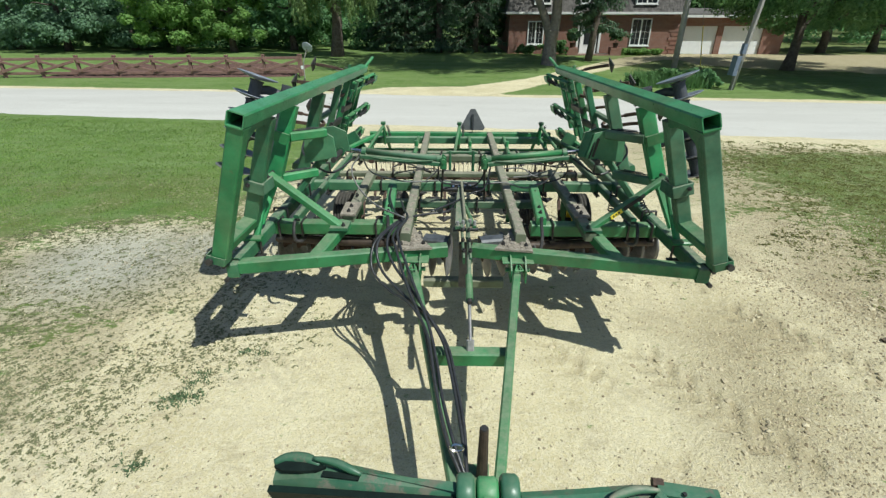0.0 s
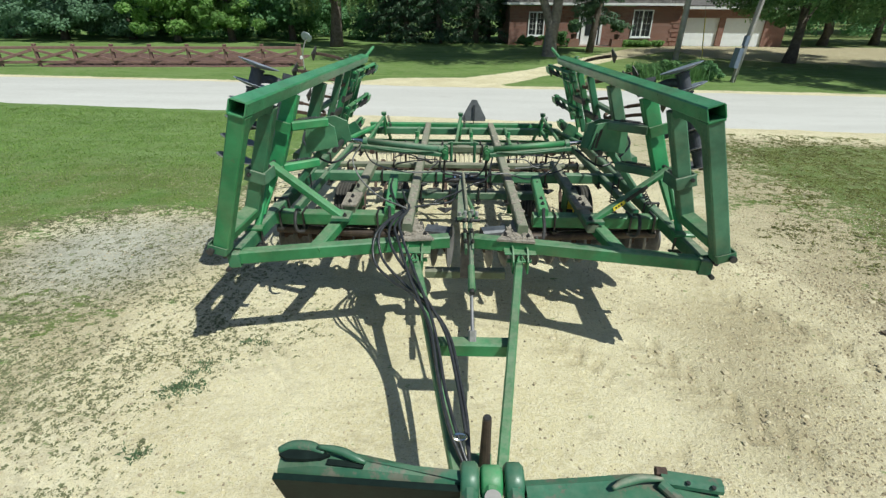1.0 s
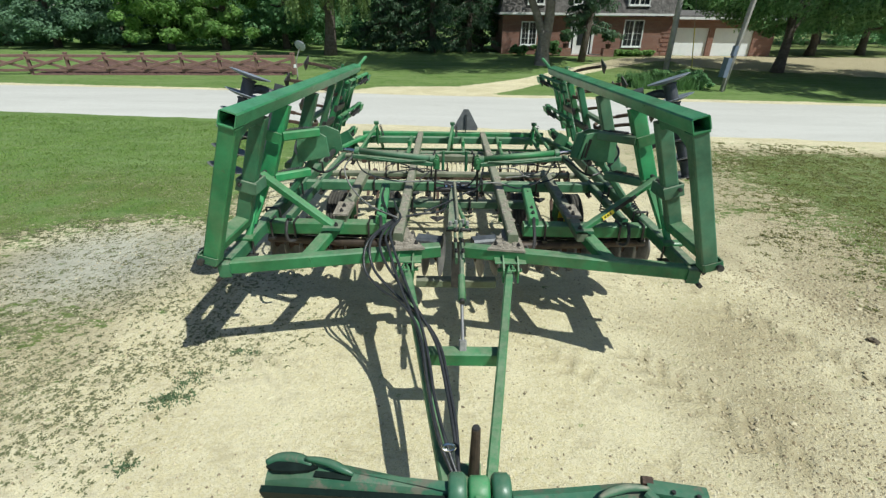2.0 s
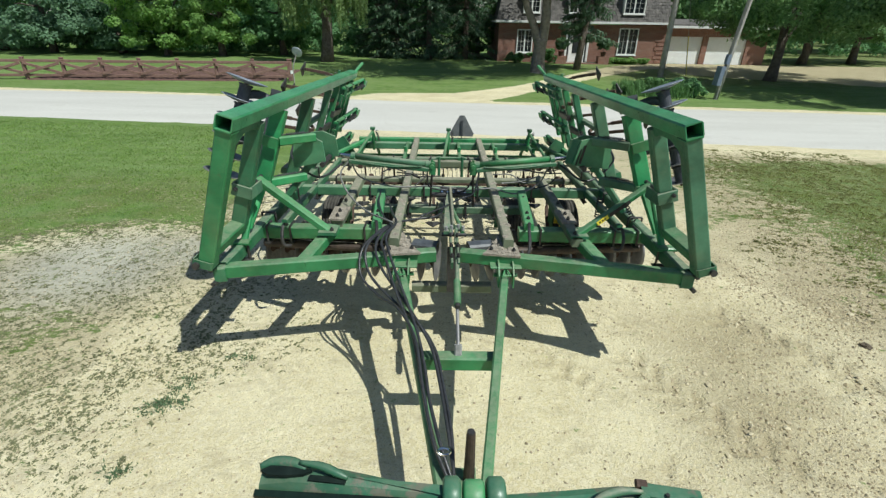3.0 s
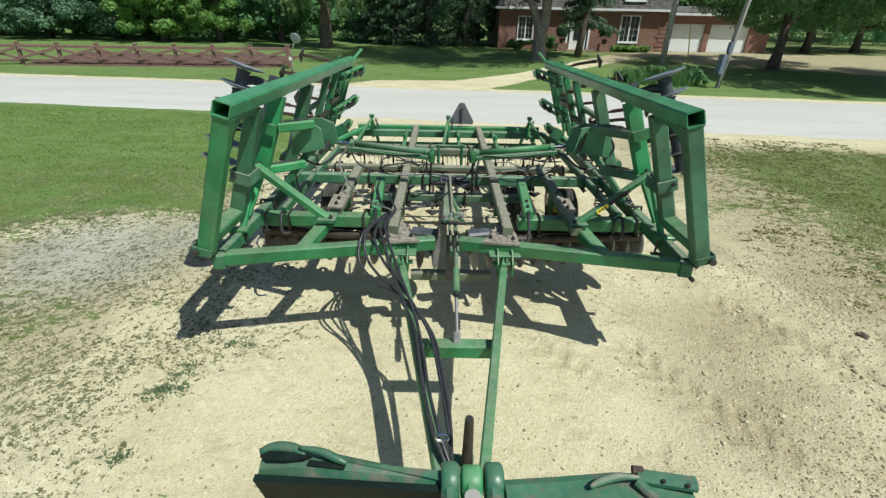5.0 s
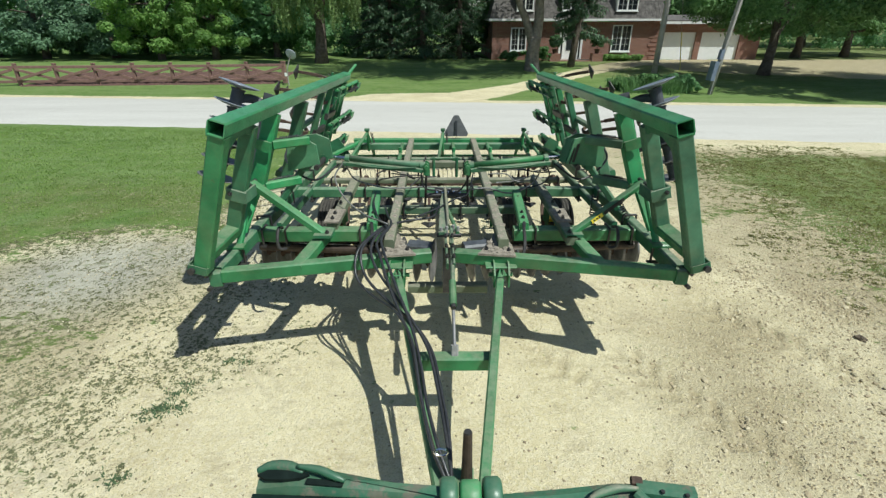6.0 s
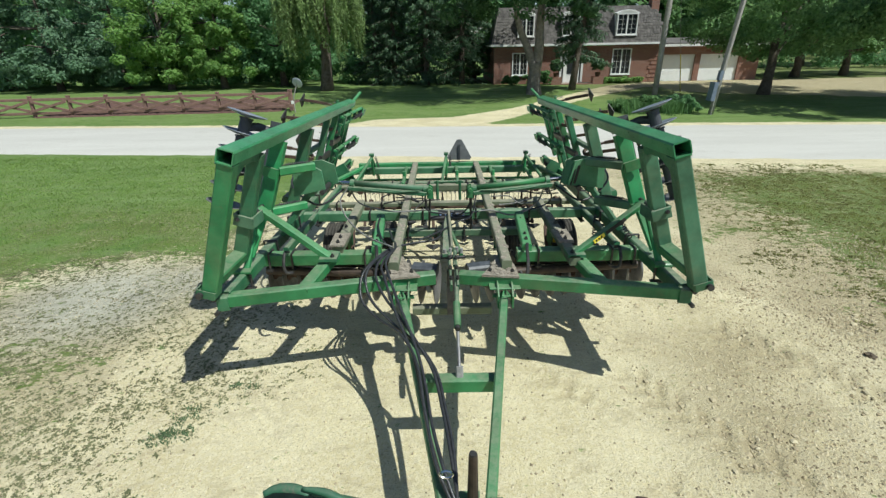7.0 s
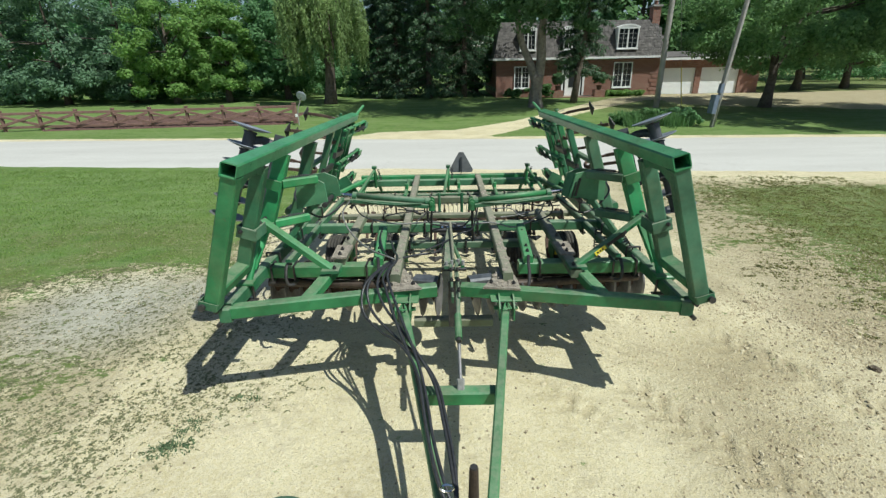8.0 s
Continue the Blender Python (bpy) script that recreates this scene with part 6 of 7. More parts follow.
def shank_meshes():
    """A C-shaped spring shank hanging from its clamp, and the winged sweep at its foot."""
    line = glide(((0, 0.02, 0.0), (0, 0.2, 0.05), (0, 0.36, -0.05), (0, 0.38, -0.25), (0, 0.26, -0.45), (0, 0.08, -0.6)), 5)
    sh = bmesh.new()
    for a, b in zip(line, line[1:]):
        add_beam(sh, a, b, 0.045, 0.024, up=(1, 0, 0) if abs((b - a).normalized().z) > 0.9 else (0, 0, 1), chamfer=0.004)
    add_beam(sh, (0, -0.06, 0.0), (0, 0.08, 0.0), 0.075, 0.06)
    sw = bmesh.new()
    add_plate(sw, ((0, -0.07, -0.64), (0.115, 0.05, -0.62), (0.07, 0.07, -0.61), (0, 0.03, -0.6), (-0.07, 0.07, -0.61), (-0.115, 0.05, -0.62)), 0.012)
    out = []
    for name, bm, mat in (("shank", sh, RUST), ("sweep_point", sw, DARK_STEEL)):
        me = bpy.data.meshes.new(name)
        bm.to_mesh(me)
        bm.free()
        me.materials.append(mat)
        out.append(me)
    return out


SHANK, POINT = shank_meshes()


def shank(m):
    sh = piece("shank", SHANK, tiller, m)
    piece("sweep_point", POINT, sh)


for y, z, xs in ((6.32, 0.83, (-1.45, 1.45)), (6.78, 0.83, (-1.65, -1.2, -0.25, 1.2, 1.65)), (7.6, 0.85, (-1.45, -0.95, -0.45, 0.45, 0.95, 1.45)), (7.95, 0.81, (-1.2, -0.7, -0.1, 0.35, 0.85, 1.35))):
    for x in xs:
        shank(Matrix.Translation(V(x, y, z)))

# -- rear tine harrow --


def tine_mesh():
    bm = bmesh.new()
    add_coil(bm, (-0.02, 0, 0), (0.02, 0, 0), 0.022, 0.005, 3, 4, 7)
    add_sweep(bm, [Vector(p) for p in ((0.02, 0.022, 0), (0.02, 0.04, -0.1), (0.02, 0.08, -0.2))], 0.0055, 4)
    me = bpy.data.meshes.new("tine")
    bm.to_mesh(me)
    bm.free()
    me.materials.append(MATTE_STEEL)
    return me


TINE = tine_mesh()
for i, (y, z, half, n) in enumerate(((7.1, 0.72, 1.5, 0), (8.2, 0.68, 1.62, 40), (8.75, 0.66, 1.66, 44), (9.15, 0.64, 1.66, 44))):
    hb = part("harrow_bar", rod(V(-half, y, z), V(half, y, z), 0.024), GREEN if i else RUST, tiller)
    for k in range(n):
        piece("tine", TINE, hb, Matrix.Translation(V(-half + 2 * half * (k + 0.5) / n, y, z - 0.02)))
for x in (-1.35, -0.02, 1.4):
    up = part("harrow_mount", beam(V(x, 8.5, 0.9), V(x, 8.42, 1.3), 0.042, 0.042), GREEN_LIGHT if x > -1 else GREEN, tiller)
    part("mount_head", beam(V(x - 0.04, 8.42, 1.29), V(x + 0.04, 8.42, 1.29), 0.06, 0.05), GREEN_DARK, up)
    part("mount_arm", beam(V(x, 8.44, 1.24), V(x * 1.08 + (0.08 if x > 0 else -0.08), 7.6, 0.98), 0.045, 0.045), GREEN, up)
    part("mount_arm", beam(V(x, 8.44, 1.2), V(x, 9.15, 0.68), 0.05, 0.05), GREEN, up)
    part("mount_spring", coil(V(x + 0.07, 8.4, 1.25), V(x + 0.08, 8.75, 0.95), 0.016, 0.005, 9), DARK_STEEL, up)
for x in (-1.5, -0.75, 0.16, 0.78, 1.42):
    part("bar_post", beam(V(x, 8.0, 0.86), V(x, 8.0, 1.08), 0.06, 0.05), GREEN_LIGHT, tiller)
    part("bar_tie", beam(V(x, 7.6, 0.96), V(x, 8.62, 1.0), 0.05, 0.05), GREEN, tiller)
for s in (-1, 1):
    hinge = part("side_hinge", plate([V(s * x, 8.2, z) for x, z in ((1.6, 0.86), (1.98, 0.86), (1.98, 1.12), (1.82, 1.2))], 0.03), GREEN_DARK, tiller)
    part("hinge_arm", beam(V(s * 1.5, 8.55, 1.05), V(s * 1.98, 7.3, 1.02), 0.06, 0.06), GREEN_LIGHT if s < 0 else GREEN, tiller)
smv = part("sign_back", plate([V(x, 8.9, z) for x, z in ((0.03, 1.07), (0.43, 1.07), (0.455, 1.12), (0.275, 1.45), (0.185, 1.45), (0.005, 1.12))], 0.006), SIGN_BACK, tiller, "grey back of a triangular slow-vehicle sign")
part("sign_slot", plate([V(x, 8.885, z) for x, z in ((0.212, 1.08), (0.248, 1.08), (0.248, 1.36), (0.212, 1.36))], 0.02), GREY_BOX, smv)
part("sign_stem", beam(V(0.23, 8.94, 0.96), V(0.23, 8.94, 1.3), 0.04, 0.012), GREEN, smv)

# -- hydraulic hoses --

def hose(line, radius=0.0122, mat=HOSE, label="", place=U):
    part("hydraulic_hose", sweep([place(*p) for p in line], radius, 7), mat, tiller, label, True)


hose(((-0.03, 1.85, 0.56), (-0.13, 2.06, 0.66), (-0.21, 2.4, 0.69), (-0.26, 2.69, 0.73), (-0.34, 3.04, 0.82), (-0.51, 3.46, 0.98), (-0.63, 3.83, 1.11), (-0.67, 4.02, 1.15), (-0.58, 4.36, 1.17), (-0.4, 4.55, 1.15), (-0.15, 4.7, 1.14), (-0.08, 5.1, 1.18)))
hose(((-0.02, 1.87, 0.56), (-0.11, 2.08, 0.69), (-0.185, 2.42, 0.72), (-0.23, 2.72, 0.76), (-0.31, 3.06, 0.86), (-0.47, 3.48, 1.02), (-0.6, 3.86, 1.14), (-0.63, 4.06, 1.18), (-0.57, 4.36, 1.19), (-0.64, 4.7, 1.15), (-0.7, 5.0, 1.14)))
hose(((-0.02, 1.88, 0.57), (-0.06, 2.19, 0.66), (-0.11, 2.55, 0.7), (-0.18, 2.91, 0.76), (-0.3, 3.13, 0.86), (-0.46, 3.4, 0.94), (-0.63, 3.66, 1.03), (-0.71, 3.85, 1.12), (-0.7, 4.05, 1.17), (-0.61, 4.36, 1.17), (-0.5, 4.7, 1.14)))
hose(((-0.03, 1.9, 0.58), (-0.04, 2.2, 0.66), (-0.09, 2.57, 0.7), (-0.16, 2.93, 0.75), (-0.31, 3.16, 0.84), (-0.53, 3.42, 0.88), (-0.74, 3.66, 0.98), (-0.8, 3.84, 1.12), (-0.74, 4.04, 1.18), (-0.63, 4.3, 1.17)))
hose(((-0.05, 1.9, 0.58), (-0.15, 2.1, 0.68), (-0.23, 2.5, 0.73), (-0.31, 2.95, 0.83), (-0.46, 3.27, 0.88), (-0.66, 3.52, 0.86), (-0.83, 3.7, 0.96), (-0.83, 3.88, 1.13), (-0.7, 4.16, 1.19), (-0.58, 4.5, 1.15)))
hose(((-1.22, 5.5, 1.5), (-1.32, 5.44, 1.35), (-1.2, 5.2, 1.2), (-0.95, 4.9, 1.1), (-0.62, 4.5, 1.13)), 0.009, HOSE_GREY, "", V)
hose(((-1.2, 5.48, 1.5), (-1.1, 5.62, 1.25), (-0.7, 5.7, 1.12), (-0.25, 5.75, 1.12), (0.05, 5.6, 1.14)), 0.009, HOSE_GREY, "", V)
hose(((-0.3, 5.46, 1.42), (-0.28, 5.5, 1.2), (-0.1, 5.6, 1.12), (0.15, 5.58, 1.12), (0.3, 5.5, 1.4)), 0.009, HOSE, "", V)
hose(((0.32, 5.47, 1.42), (0.25, 5.4, 1.15), (0.1, 5.35, 1.1), (-0.1, 5.0, 1.12), (-0.35, 4.7, 1.12)), 0.009, HOSE, "", V)
hose(((0.15, 5.6, 1.1), (0.5, 5.75, 1.1), (0.8, 5.7, 1.05), (1.1, 5.8, 1.15), (1.16, 5.56, 1.48)), 0.009, HOSE_GREY, "", V)
hose(((1.16, 5.6, 1.5), (1.3, 5.8, 1.25), (1.22, 5.9, 1.1), (0.9, 5.95, 1.0)), 0.009, HOSE, "", V)
hose(((-0.62, 4.5, 1.12), (-0.75, 4.8, 1.08), (-0.85, 5.2, 1.1), (-0.88, 5.65, 1.08)), 0.009, HOSE, "", V)
part("hose_tie", sweep([V(-0.09 + 0.04 * math.cos(k * math.pi / 4), 2.0 + 0.008 * math.sin(k * math.pi / 4), 0.72 + 0.018 * math.sin(k * math.pi / 4)) for k in range(9)], 0.007, 2, 6), CHROME, tiller, "bright wire hose clamp")
valve = part("valve_block", beam(V(-0.15, 5.78, 1.03), V(0.18, 5.78, 1.03), 0.12, 0.1), DARK_STEEL, tiller)
for k in range(5):
    part("hose_fitting", rod(V(-0.12 + 0.07 * k, 5.7, 1.06), V(-0.12 + 0.07 * k, 5.6, 1.1), 0.016, 0.014, 8), CHROME, valve)
rng = np.random.default_rng(77)
for k in range(9):
    x = rng.uniform(-1.1, 1.1)
    y = rng.uniform(6.2, 7.2)
    z = 1.02 + rng.uniform(0, 0.05)
    pts = [V(x + 0.22 * j * rng.uniform(0.6, 1.3), y + rng.normal(0, 0.12), z + rng.uniform(-0.05, 0.06)) for j in range(4)]
    part("hydraulic_tube", sweep(pts, 0.009, 4, 6), DARK_STEEL if k % 3 else HOSE_GREY, tiller, "", True)

# -- folded wings --
for s in (-1, 1):
    out, up = wing_out(s), wing_up(s)
    post_paint = GREEN_DULL if s > 0 else GREEN
    rail = part("wing_rail", beam(W(s, 1.235, 3.58), W(s, 1.235, 9.0), 0.13, 0.115, up=up, hollow=0.7), RAIL, tiller, "long square wing rail with open end")
    part("front_post", beam(W(s, 0.0, 3.66), W(s, 1.165, 3.66), 0.125, 0.12, up=(0, 1, 0)), post_paint, rail)
    part("cap_plate", beam(W(s, 1.168, 3.59), W(s, 1.168, 3.74), 0.13, 0.014, up=up, chamfer=0.004), GREEN, rail)
    web = [W(s, 1.18, 3.72), W(s, 1.18, 4.24)] + [W(s, 1.1 - 0.1 * (1 - math.cos(k * math.pi / 12)), 4.24 - 0.08 * math.sin(k * math.pi / 12)) for k in range(3)] + [W(s, 1.12, 4.1), W(s, 1.12, 3.9)] + [W(s, 1.05, 3.76), W(s, 0.95, 3.72)]
    part("corner_web", plate(web, 0.1), GREEN_DARK, rail)
    part("post_shoe", beam(W(s, -0.05, 3.66, 0.02), W(s, 0.02, 3.66, 0.02), 0.16, 0.15, up=(0, 1, 0), hollow=0.03), GREEN_DARK, rail)
    part("shoe_pin", rod(W(s, -0.03, 3.55, 0.06), W(s, -0.03, 3.8, 0.06), 0.028), DARK_STEEL, rail)
    part("wing_inner_rail", beam(W(s, 0.09, 3.72), W(s, 0.09, 4.36), 0.125, 0.1, up=up), GREEN, rail)
    part("wing_post", beam(W(s, 0.05, 4.3), W(s, 1.14, 4.3), 0.125, 0.115, up=(0, 1, 0)), GREEN_DULL if s > 0 else GREEN_DARK, rail)
    part("wing_post", beam(W(s, 0.42, 4.8, -0.01), W(s, 1.16, 4.94, 0.0), 0.14, 0.12, up=(0, 1, 0)), GREEN_LIGHT, rail, "bright green wing post")
    part("wing_strut", beam(W(s, 0.45, 4.78, -0.03), W(s, -0.02, 4.5, -0.03), 0.07, 0.06, up=(0, 1, 0)), GREEN_LIGHT, rail)
    for v, a, w, mat in ((6.08, 0.1, 0.13, GREEN_DULL if s > 0 else GREEN_DARK), (7.15, 0.2, 0.085, GREEN_DARK), (7.75, 0.2, 0.085, GREEN), (8.25, 0.1, 0.075, GREEN_DARK), (8.6, 0.1, 0.075, GREEN), (8.9, 0.2, 0.1, GREEN)):
        part("wing_post", beam(W(s, a, v - 0.05), W(s, 1.14, v), w, w, up=(0, 1, 0)), mat, rail)
    part("wing_inner_rail", beam(W(s, 0.12, 6.1, 0.13), W(s, 0.12, 8.95, 0.13), 0.08, 0.08, up=up), GREEN_DARK, rail)
    part("wing_mid_rail", beam(W(s, 0.72, 6.2, 0.05), W(s, 0.72, 8.9, 0.05), 0.07, 0.06, up=up), GREEN_DARK, rail)
    # lever arms, springs and plate of the fold linkage
    for u0, z, back in ((0.86, 1.85, 1.5), (0.4, 1.41, 1.64)):
        a, b = W(s, u0, 4.84, -0.07), V(s * back, 5.12, z)
        arm = part("lever_arm", beam(a, b, 0.07, 0.085), GREEN_DULL if s > 0 else GREEN_LIGHT, rail)
        part("clamp_yoke", beam(W(s, u0 - 0.05, 4.74, 0.0), W(s, u0 + 0.05, 4.74, 0.0), 0.18, 0.03, up=(0, 1, 0)), GREEN, arm)
        d = (b - a).normalized()
        part("coil_spring", coil(a + d * 0.08 + Vector((0, 0.03, 0.05)), a + d * 0.28 + Vector((0, 0.03, 0.05)), 0.014, 0.005, 9), GREY_BOX, arm)
        part("spring_rod", rod(a + d * 0.02 + Vector((0, 0.03, 0.05)), a + d * 0.34 + Vector((0, 0.03, 0.05)), 0.006), DARK_STEEL, arm)
    lev = bmesh.new()
    corners = ((1.71, 1.86), (1.56, 1.89), (1.38, 1.85), (1.32, 1.58), (1.72, 1.54)) if s > 0 else ((1.74, 1.81), (1.56, 1.87), (1.43, 1.79), (1.41, 1.58), (1.77, 1.5))
    add_plate(lev, [V(s * x, 5.16, z) for x, z in corners], 0.03)
    plt = part("lever_plate", lev, GREEN_BAR, rail, "large dusty green fold lever plate")
    part("rear_lever_plate", plate([V(s * x, 5.5, z) for x, z in ((1.66, 1.82), (1.5, 1.84), (1.36, 1.78), (1.33, 1.56), (1.66, 1.5))], 0.03), GREEN_BAR, plt)
    if s > 0:
        part("plate_slot", beam(V(s * 1.39, 5.138, 1.6), V(s * 1.43, 5.138, 1.8), 0.025, 0.01, up=(0, 1, 0)), BLACK, plt)
        part("plate_slot", beam(V(s * 1.35, 5.138, 1.58), V(s * 1.39, 5.138, 1.76), 0.012, 0.01, up=(0, 1, 0)), BLACK, plt)
    if s > 0:
        part("plate_flange", plate([V(x, y, z) for x, y, z in ((1.32, 5.18, 1.58), (1.38, 5.18, 1.85), (1.34, 5.32, 1.83), (1.28, 5.32, 1.56))], 0.016), GREEN_DARK, plt)
    part("plate_spacer", beam(V(s * 1.58, 5.16, 1.6), V(s * 1.58, 5.5, 1.6), 0.08, 0.2), GREEN_DARK, plt)
    part("pivot_pin", rod(V(s * 1.44, 5.1, 1.55), V(s * 1.44, 5.58, 1.55), 0.028), DARK_STEEL, plt)
    part("lever_base", beam(V(s * 1.64, 5.36, 1.5), V(s * 2.0, 5.2, 1.02), 0.06, 0.07), GREEN_DARK, rail)
    if s > 0:
        part("rack_spring", coil(V(1.84, 5.6, 0.78), V(1.84, 5.6, 1.05), 0.028, 0.008, 8), DARK_STEEL, tiller)
    # transport lock brace
    a, b = V(s * 1.27, 4.46, 1.04), V(s * 1.98, 4.62, 1.53)
    br = part("lock_brace", beam(a, b, 0.085 if s < 0 else 0.07, 0.07 if s < 0 else 0.055), GREEN_LIGHT if s < 0 else GREEN, tiller)
    part("brace_pin", rod(b + Vector((0, -0.1, 0)), b + Vector((0, 0.1, 0)), 0.02), DARK_STEEL, br)
    bk = bmesh.new()
    add_beam(bk, W(s, 0.475, 4.22, -0.08), W(s, 0.475, 4.5, -0.08), 0.02, 0.11)
    add_beam(bk, W(s, 0.475, 4.22, 0.08), W(s, 0.475, 4.5, 0.08), 0.02, 0.11)
    add_beam(bk, W(s, 0.475, 4.215, -0.09), W(s, 0.475, 4.215, 0.09), 0.02, 0.11)
    part("lock_bracket", bk, GREEN_GREY, rail)
    bolt(rail, W(s, 0.49, 4.2, 0.05), (0, -1, 0))
    part("lock_link", beam(V(s * 2.0, 4.62, 1.5), V(s * 2.08, 4.28, 0.98), 0.06, 0.05), GREEN_LIGHT, tiller)
    part("pin_hanger", beam(V(s * 2.0, 4.25, 1.0), V(s * 2.2, 4.25, 1.0), 0.09, 0.04), GREEN, tiller)
    if s > 0:
        part("lock_spring", coil(V(s * 1.78, 4.68, 1.32), V(s * 1.84, 4.5, 1.18), 0.02, 0.006, 8), DARK_STEEL, tiller)
    part("grab_hook", sweep((V(s * 1.78, 4.72, 1.0), V(s * 1.78, 4.6, 1.04), V(s * 1.78, 4.52, 0.95), V(s * 1.76, 4.5, 0.86), V(s * 1.7, 4.53, 0.84)), 0.016), DARK_STEEL, tiller)
    if s > 0:
        d, side, n = frame_of(a, b)
        yel = part("decal", plate([a.lerp(b, f) + side * 0.040 + n * h for f, h in ((0.25, -0.021), (0.4, -0.021), (0.4, 0.021), (0.25, 0.021))], 0.004), YELLOW, br, "yellow warning decal")
        for k in range(3):
            part("decal_bar", plate([a.lerp(b, f) + side * 0.042 + n * h for f, h in ((0.275 + 0.035 * k, -0.01), (0.295 + 0.035 * k, -0.01), (0.295 + 0.035 * k, 0.01), (0.275 + 0.035 * k, 0.01))], 0.003), BLACK, yel)
        part("decal", plate([a.lerp(b, f) + side * 0.040 + n * h for f, h in ((0.42, -0.02), (0.7, -0.02), (0.7, 0.019), (0.42, 0.019))], 0.004), BLACK, br, "black worn decal")
    # wing disc gang on the outer side
    a, b = W(s, 1.22, 5.32, 0.49), W(s, 0.2, 5.12, 0.52)
    disc_gang(a, b, 6, -1, DISC_WING, 2, SPOOL_DARK)
    for f in (0.12, 0.62):
        p = a.lerp(b, f)
        part("gang_stand", sweep((p, p + Vector((0, 0.12, 0.02)) - Vector(out) * 0.1, p + Vector((0, 0.16, 0)) - Vector(out) * 0.22, p + Vector((0, 0.16, 0)) - Vector(out) * 0.4), 0.045), GREY_BOX, rail, "dark gang standard")
    part("wing_gang_beam", beam(a - Vector(out) * 0.27 + Vector((0, 0.16, 0)), b - Vector(out) * 0.34 + Vector((0, 0.16, 0)), 0.11, 0.13, up=(0, 1, 0)), GREY_BOX, rail, "dark wing gang beam")
    # shanks that point outward from the folded wing
    ox = Vector(out)
    zax, yax = -ox, Vector((0, 1, 0))
    xax = yax.cross(zax)
    rot = Matrix((xax, yax, zax)).transposed().to_4x4()
    for v, u in ((6.5, 0.62), (6.9, 0.4), (7.45, 0.92), (7.95, 0.8), (8.35, 1.12), (8.55, 0.4)):
        sh = piece("shank", SHANK, rail, Matrix.Translation(W(s, u, v, 0.05)) @ rot)
        piece("sweep_point", POINT, sh)
    # folded tine harrow at the rear of the wing
    for k, v in enumerate((8.75, 9.15, 9.5)):
        hb = part("wing_harrow_bar", beam(W(s, 0.15, v, 0.2), W(s, 1.25 - 0.1 * k, v, 0.2), 0.045, 0.045, up=(0, 1, 0)), GREEN, rail)
        for j in range(10):
            piece("tine", TINE, hb, Matrix.Translation(W(s, 0.2 + 0.1 * j, v, 0.22)) @ rot)
    for u in (0.02, 0.5, 1.06):
        ar = part("wing_harrow_arm", beam(W(s, u - 0.05, 7.75, -0.1), W(s, u - 0.02, 9.4, -0.15), 0.03, 0.06, up=out), GREEN, rail, "paired bars of the folded harrow")
        part("arm_bar", beam(W(s, u + 0.07, 7.75, -0.1), W(s, u + 0.1, 9.4, -0.15), 0.03, 0.06, up=out), GREEN_LIGHT, ar)
        part("arm_spring", coil(W(s, u + 0.02, 8.5, -0.19), W(s, u + 0.03, 9.1, -0.2), 0.026, 0.007, 10), DARK_STEEL, ar)
        part("spring_rod", rod(W(s, u + 0.02, 8.3, -0.19), W(s, u + 0.03, 9.3, -0.2), 0.009, n=8), DARK_STEEL, ar)
        for v1 in (7.8, 8.3, 8.8, 9.3):
            part("arm_tie", beam(W(s, u - 0.06, v1, -0.13), W(s, u + 0.11, v1, -0.13), 0.05, 0.025, up=(0, 1, 0)), GREEN_DARK, ar)
        part("bracket_pin", rod(W(s, u - 0.09, 9.3, -0.17), W(s, u + 0.12, 9.3, -0.17), 0.014, n=8), DARK_STEEL, ar)
        part("arm_end", plate([W(s, u + 0.03 + du, v1, -0.2) for du, v1 in ((-0.07, 9.2), (0.07, 9.2), (0.05, 9.5), (-0.05, 9.5))], 0.02), GREEN_LIGHT, ar)
    for v1, u in ((7.45, 0.55), (8.1, 0.7)):
        part("post_clamp", beam(W(s, u, v1 - 0.42, -0.03), W(s, u - 0.02, v1 + 0.2, -0.03), 0.05, 0.1, up=up), DARK_STEEL, rail, "dark clamp across the wing posts")
    part("rail_lever", beam(W(s, 1.22, 8.95), W(s, 1.42, 9.4, -0.05), 0.045, 0.045), GREEN_LIGHT, rail)
    part("wing_hose", sweep((V(s * 1.3, 5.6, 1.45), V(s * 1.55, 5.3, 1.35), W(s, 0.5, 5.6, -0.05), W(s, 0.62, 6.0, 0.0), W(s, 0.55, 6.4, 0.02)), 0.012), HOSE, rail)

# ---- rear hitch of the tractor, on whose platform the camera rides ----


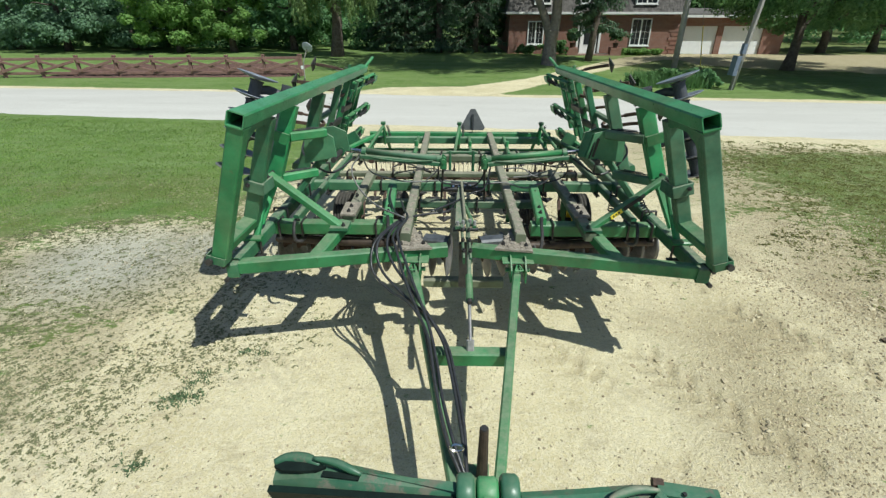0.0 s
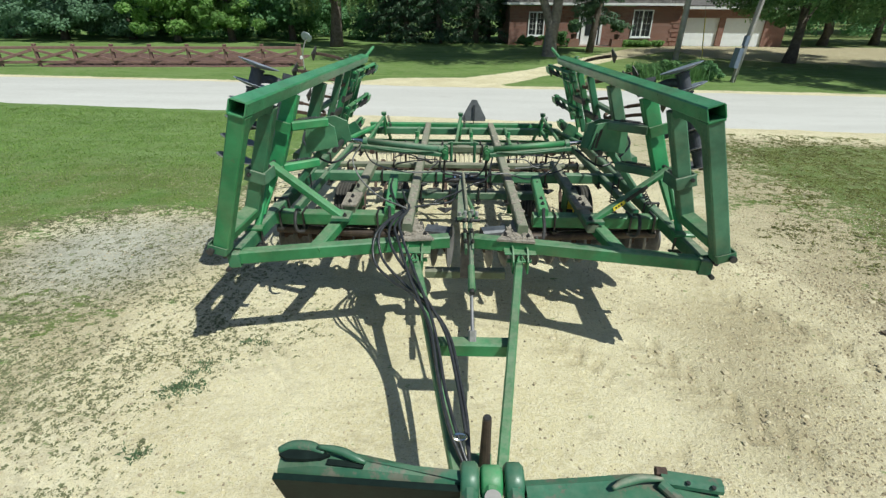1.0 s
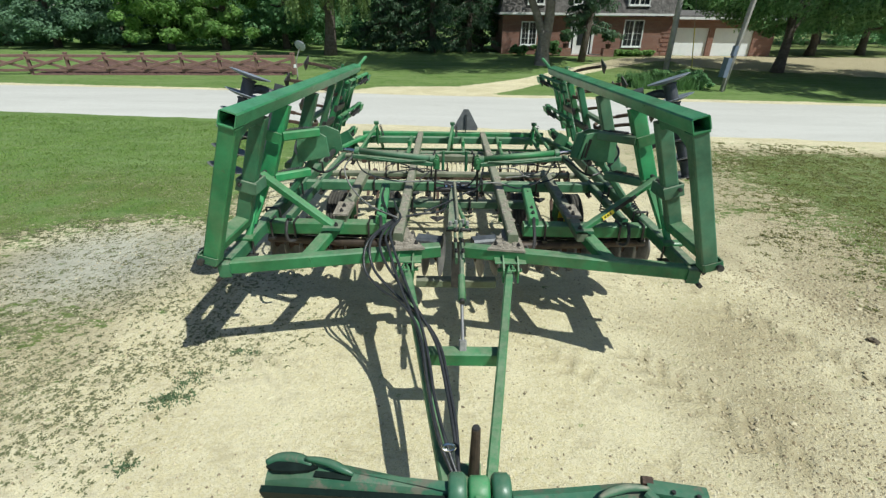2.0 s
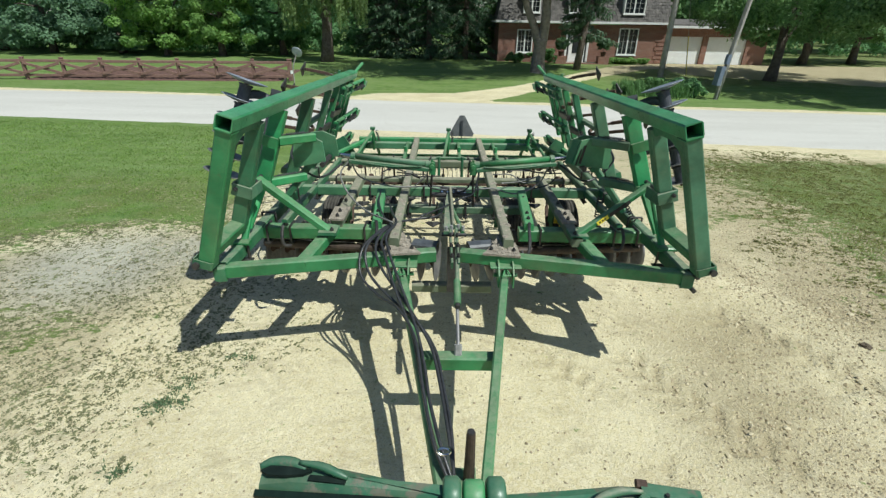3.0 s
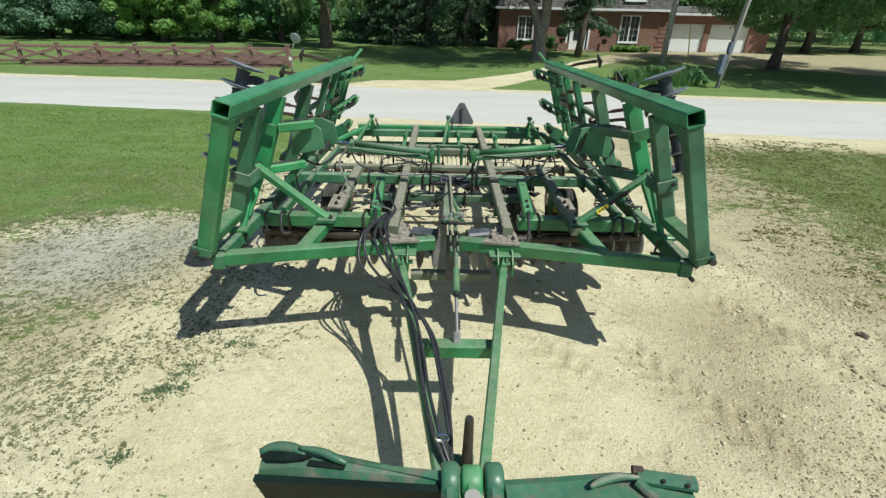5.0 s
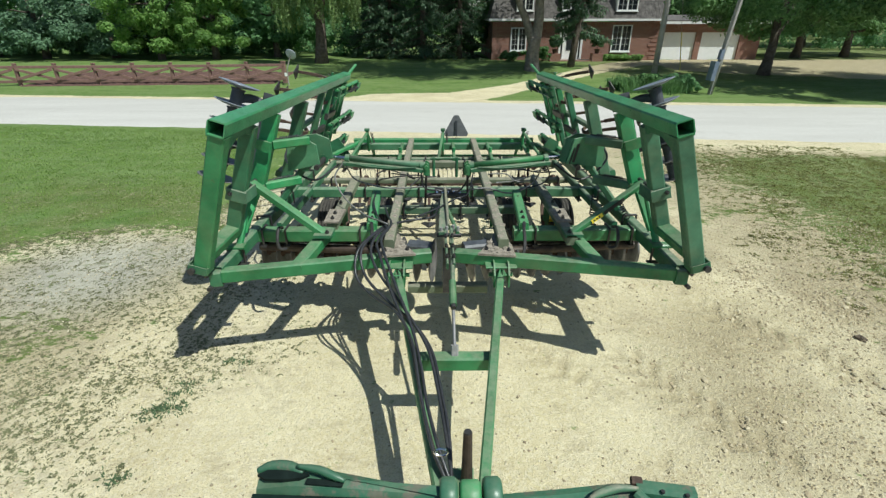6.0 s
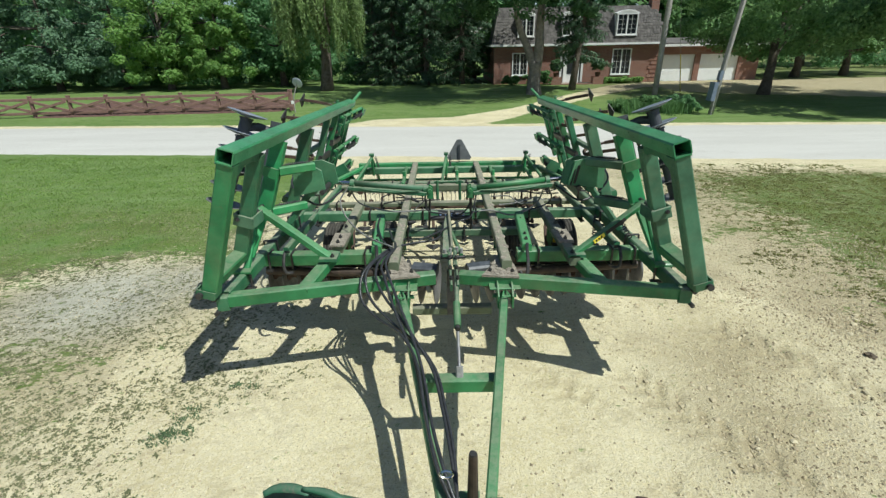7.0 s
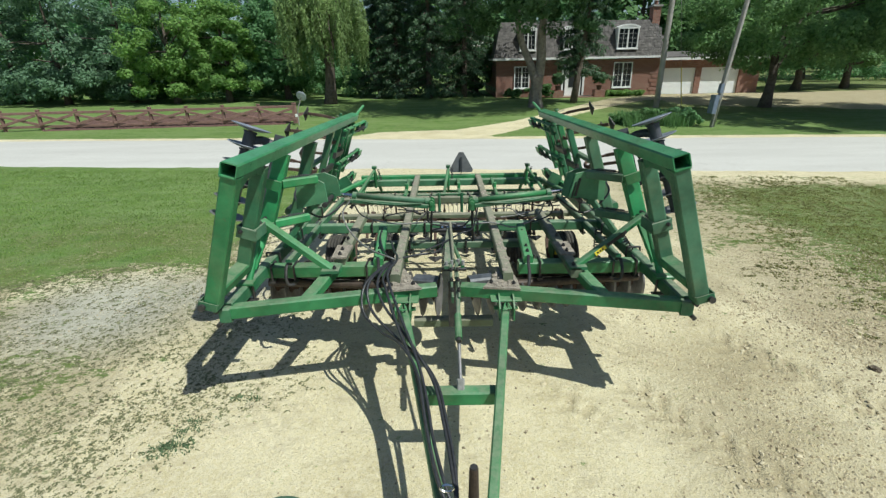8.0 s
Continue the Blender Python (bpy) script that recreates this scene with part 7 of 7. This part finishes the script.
def tractor_hitch():
    ob = empty("tractor_hitch", (0.17, 1.45, 0.0))

    def H(x, y, z):
        return Vector((x - 0.17, y - 1.45, z))

    # two tapered cast arms with ribs, pockets and grab handles
    shapes = ((-1, ((0.0, 1.45, 1.5), (-0.25, 1.465, 1.545), (-0.48, 1.475, 1.585), (-0.7, 1.485, 1.61), (-0.84, 1.485, 1.6))),
              (1, ((0.29, 1.3, 1.48), (0.55, 1.28, 1.495), (0.8, 1.27, 1.51), (0.95, 1.27, 1.505), (1.12, 1.29, 1.46))))
    for s, rows in shapes:
        bm, rings = bmesh.new(), []
        for i, (x, y0, y1) in enumerate(rows):
            z1, z0, c = (1.075, 1.085, 1.1, 1.1, 1.08)[i], 0.93, 0.022
            rings.append([bm.verts.new(H(x, y, z)) for y, z in ((y0 - 0.03 if s > 0 else y0 + 0.04, z0), (y0 - 0.012, z1 - 0.05), (y0 + 0.012, z1 - 0.014), (y0 + 0.05, z1), (y1 - c - 0.03, z1), (y1 - 0.008, z1 - c), (y1, z0 + 0.05), (y1 - 0.03, z0))])
        for p, q in zip(rings, rings[1:]):
            for i in range(8):
                bm.faces.new((p[i], p[(i + 1) % 8], q[(i + 1) % 8], q[i]))
        bm.faces.new(rings[0])
        bm.faces.new(rings[-1][::-1])
        bmesh.ops.recalc_face_normals(bm, faces=bm.faces)
        arm = part("hitch_arm", bm, HITCH, ob, "worn green cast hitch arm")
        xe, ye = rows[-1][0], rows[-1][2]
        if s < 0:
            # Plate added to darken the arm front as the unbuilt tractor would shade it.
            part("front_plate", plate([H(x, y, z) for x, y, z in ((0.02, 1.424, 1.052), (-0.85, 1.46, 1.062), (-0.82, 1.55, 0.7), (0.02, 1.52, 0.7))], 0.03), HITCH_SHADED, arm, "dark plate added as the tractor's shade on the hitch arm")
            cap = [H(-0.85, 1.565, 1.1), H(-0.79, 1.585, 1.108), H(-0.7, 1.58, 1.11), H(-0.63, 1.55, 1.105)]
            bm = add_sweep(bmesh.new(), glide(cap, 4), 0, 10, [0.016 + 0.012 * math.sin(math.pi * k / 12) for k in range(13)])
            part("end_boss", bm, HITCH, arm, "", True)
            # Pocket and groove are flat near-black pieces laid on the arm top.
            part("pocket", plate([H(x, y, 1.108) for x, y in ((-0.84, 1.535), (-0.8, 1.56), (-0.72, 1.566), (-0.64, 1.55), (-0.6, 1.535), (-0.64, 1.515), (-0.72, 1.508), (-0.8, 1.512))], 0.016), DARK_CASTING, arm, "dark latch pocket")
            part("groove", beam(H(-0.61, 1.51, 1.1), H(-0.44, 1.495, 1.098), 0.03, 0.012, chamfer=0.004), DARK_CASTING, arm)
            handle = [H(-0.66, 1.56, 1.14), H(-0.56, 1.54, 1.14), H(-0.48, 1.515, 1.125), H(-0.43, 1.5, 1.112)]
        else:
            part("latch_block", beam(H(0.88, 1.455, 1.115), H(1.13, 1.415, 1.115), 0.07, 0.05, chamfer=0.018), HITCH, arm, "dark worn latch block")
            part("latch_knob", beam(H(0.865, 1.475, 1.13), H(0.91, 1.47, 1.13), 0.04, 0.04, chamfer=0.012), RUST, arm)
            part("latch_leg", beam(H(0.87, 1.42, 1.12), H(0.98, 1.28, 1.1), 0.05, 0.035, chamfer=0.012), HITCH, arm)
            for x, y in ((0.98, 1.41), (1.08, 1.39)):
                part("rivet", rod(H(x, y, 1.135), H(x, y, 1.146), 0.009, n=8), DARK_STEEL, arm)
            handle = [H(0.88, 1.43, 1.135), H(0.79, 1.43, 1.14), H(0.71, 1.415, 1.13), H(0.655, 1.395, 1.115)]
        line = glide(handle, 5)
        bm = bmesh.new()
        add_sweep(bm, line, 0, 8, [0.01 + 0.01 * math.sin(math.pi * i / (len(line) - 1)) for i in range(len(line))])
        part("latch_handle", bm, HITCH if s < 0 else GREEN_GREY, arm, "worn latch handle", True)
    # three sleeves of the pivot
    for x0, x1, r, mat, lab in ((0.0, 0.082, 0.088, HITCH, ""), (0.092, 0.19, 0.075, GREEN_LIGHT, "bright green centre sleeve"), (0.2, 0.285, 0.088, HITCH, "")):
        bm = bmesh.new()
        add_lathe(bm, [(0.02, x0), (r - 0.014, x0), (r, x0 + 0.014), (r, x1 - 0.014), (r - 0.014, x1), (0.02, x1)], 28)
        bm.transform(Matrix.Translation(H(0.0, 1.475, 1.03)))
        sl = part("pivot_sleeve", bm, mat, ob, lab, True)
        part("sleeve_lug", beam(H((x0 + x1) / 2, 1.43, 1.03), H((x0 + x1) / 2, 1.22, 0.99), x1 - x0 - 0.01, 0.12, chamfer=0.03), mat, sl)
    part("pivot_bolt", rod(H(0.14, 1.36, 1.07), H(0.14, 1.36, 1.09), 0.04, 0.037, 18), POLE_WOOD, ob, "pale round cap")
    part("drop_post", beam(H(0.14, 1.33, 1.0), H(0.14, 1.33, -0.02), 0.16, 0.14), DARK_STEEL, ob)
    return tagged(ob, "worn green cast rear hitch of a tractor", "tractor hitch")


tractor_hitch()
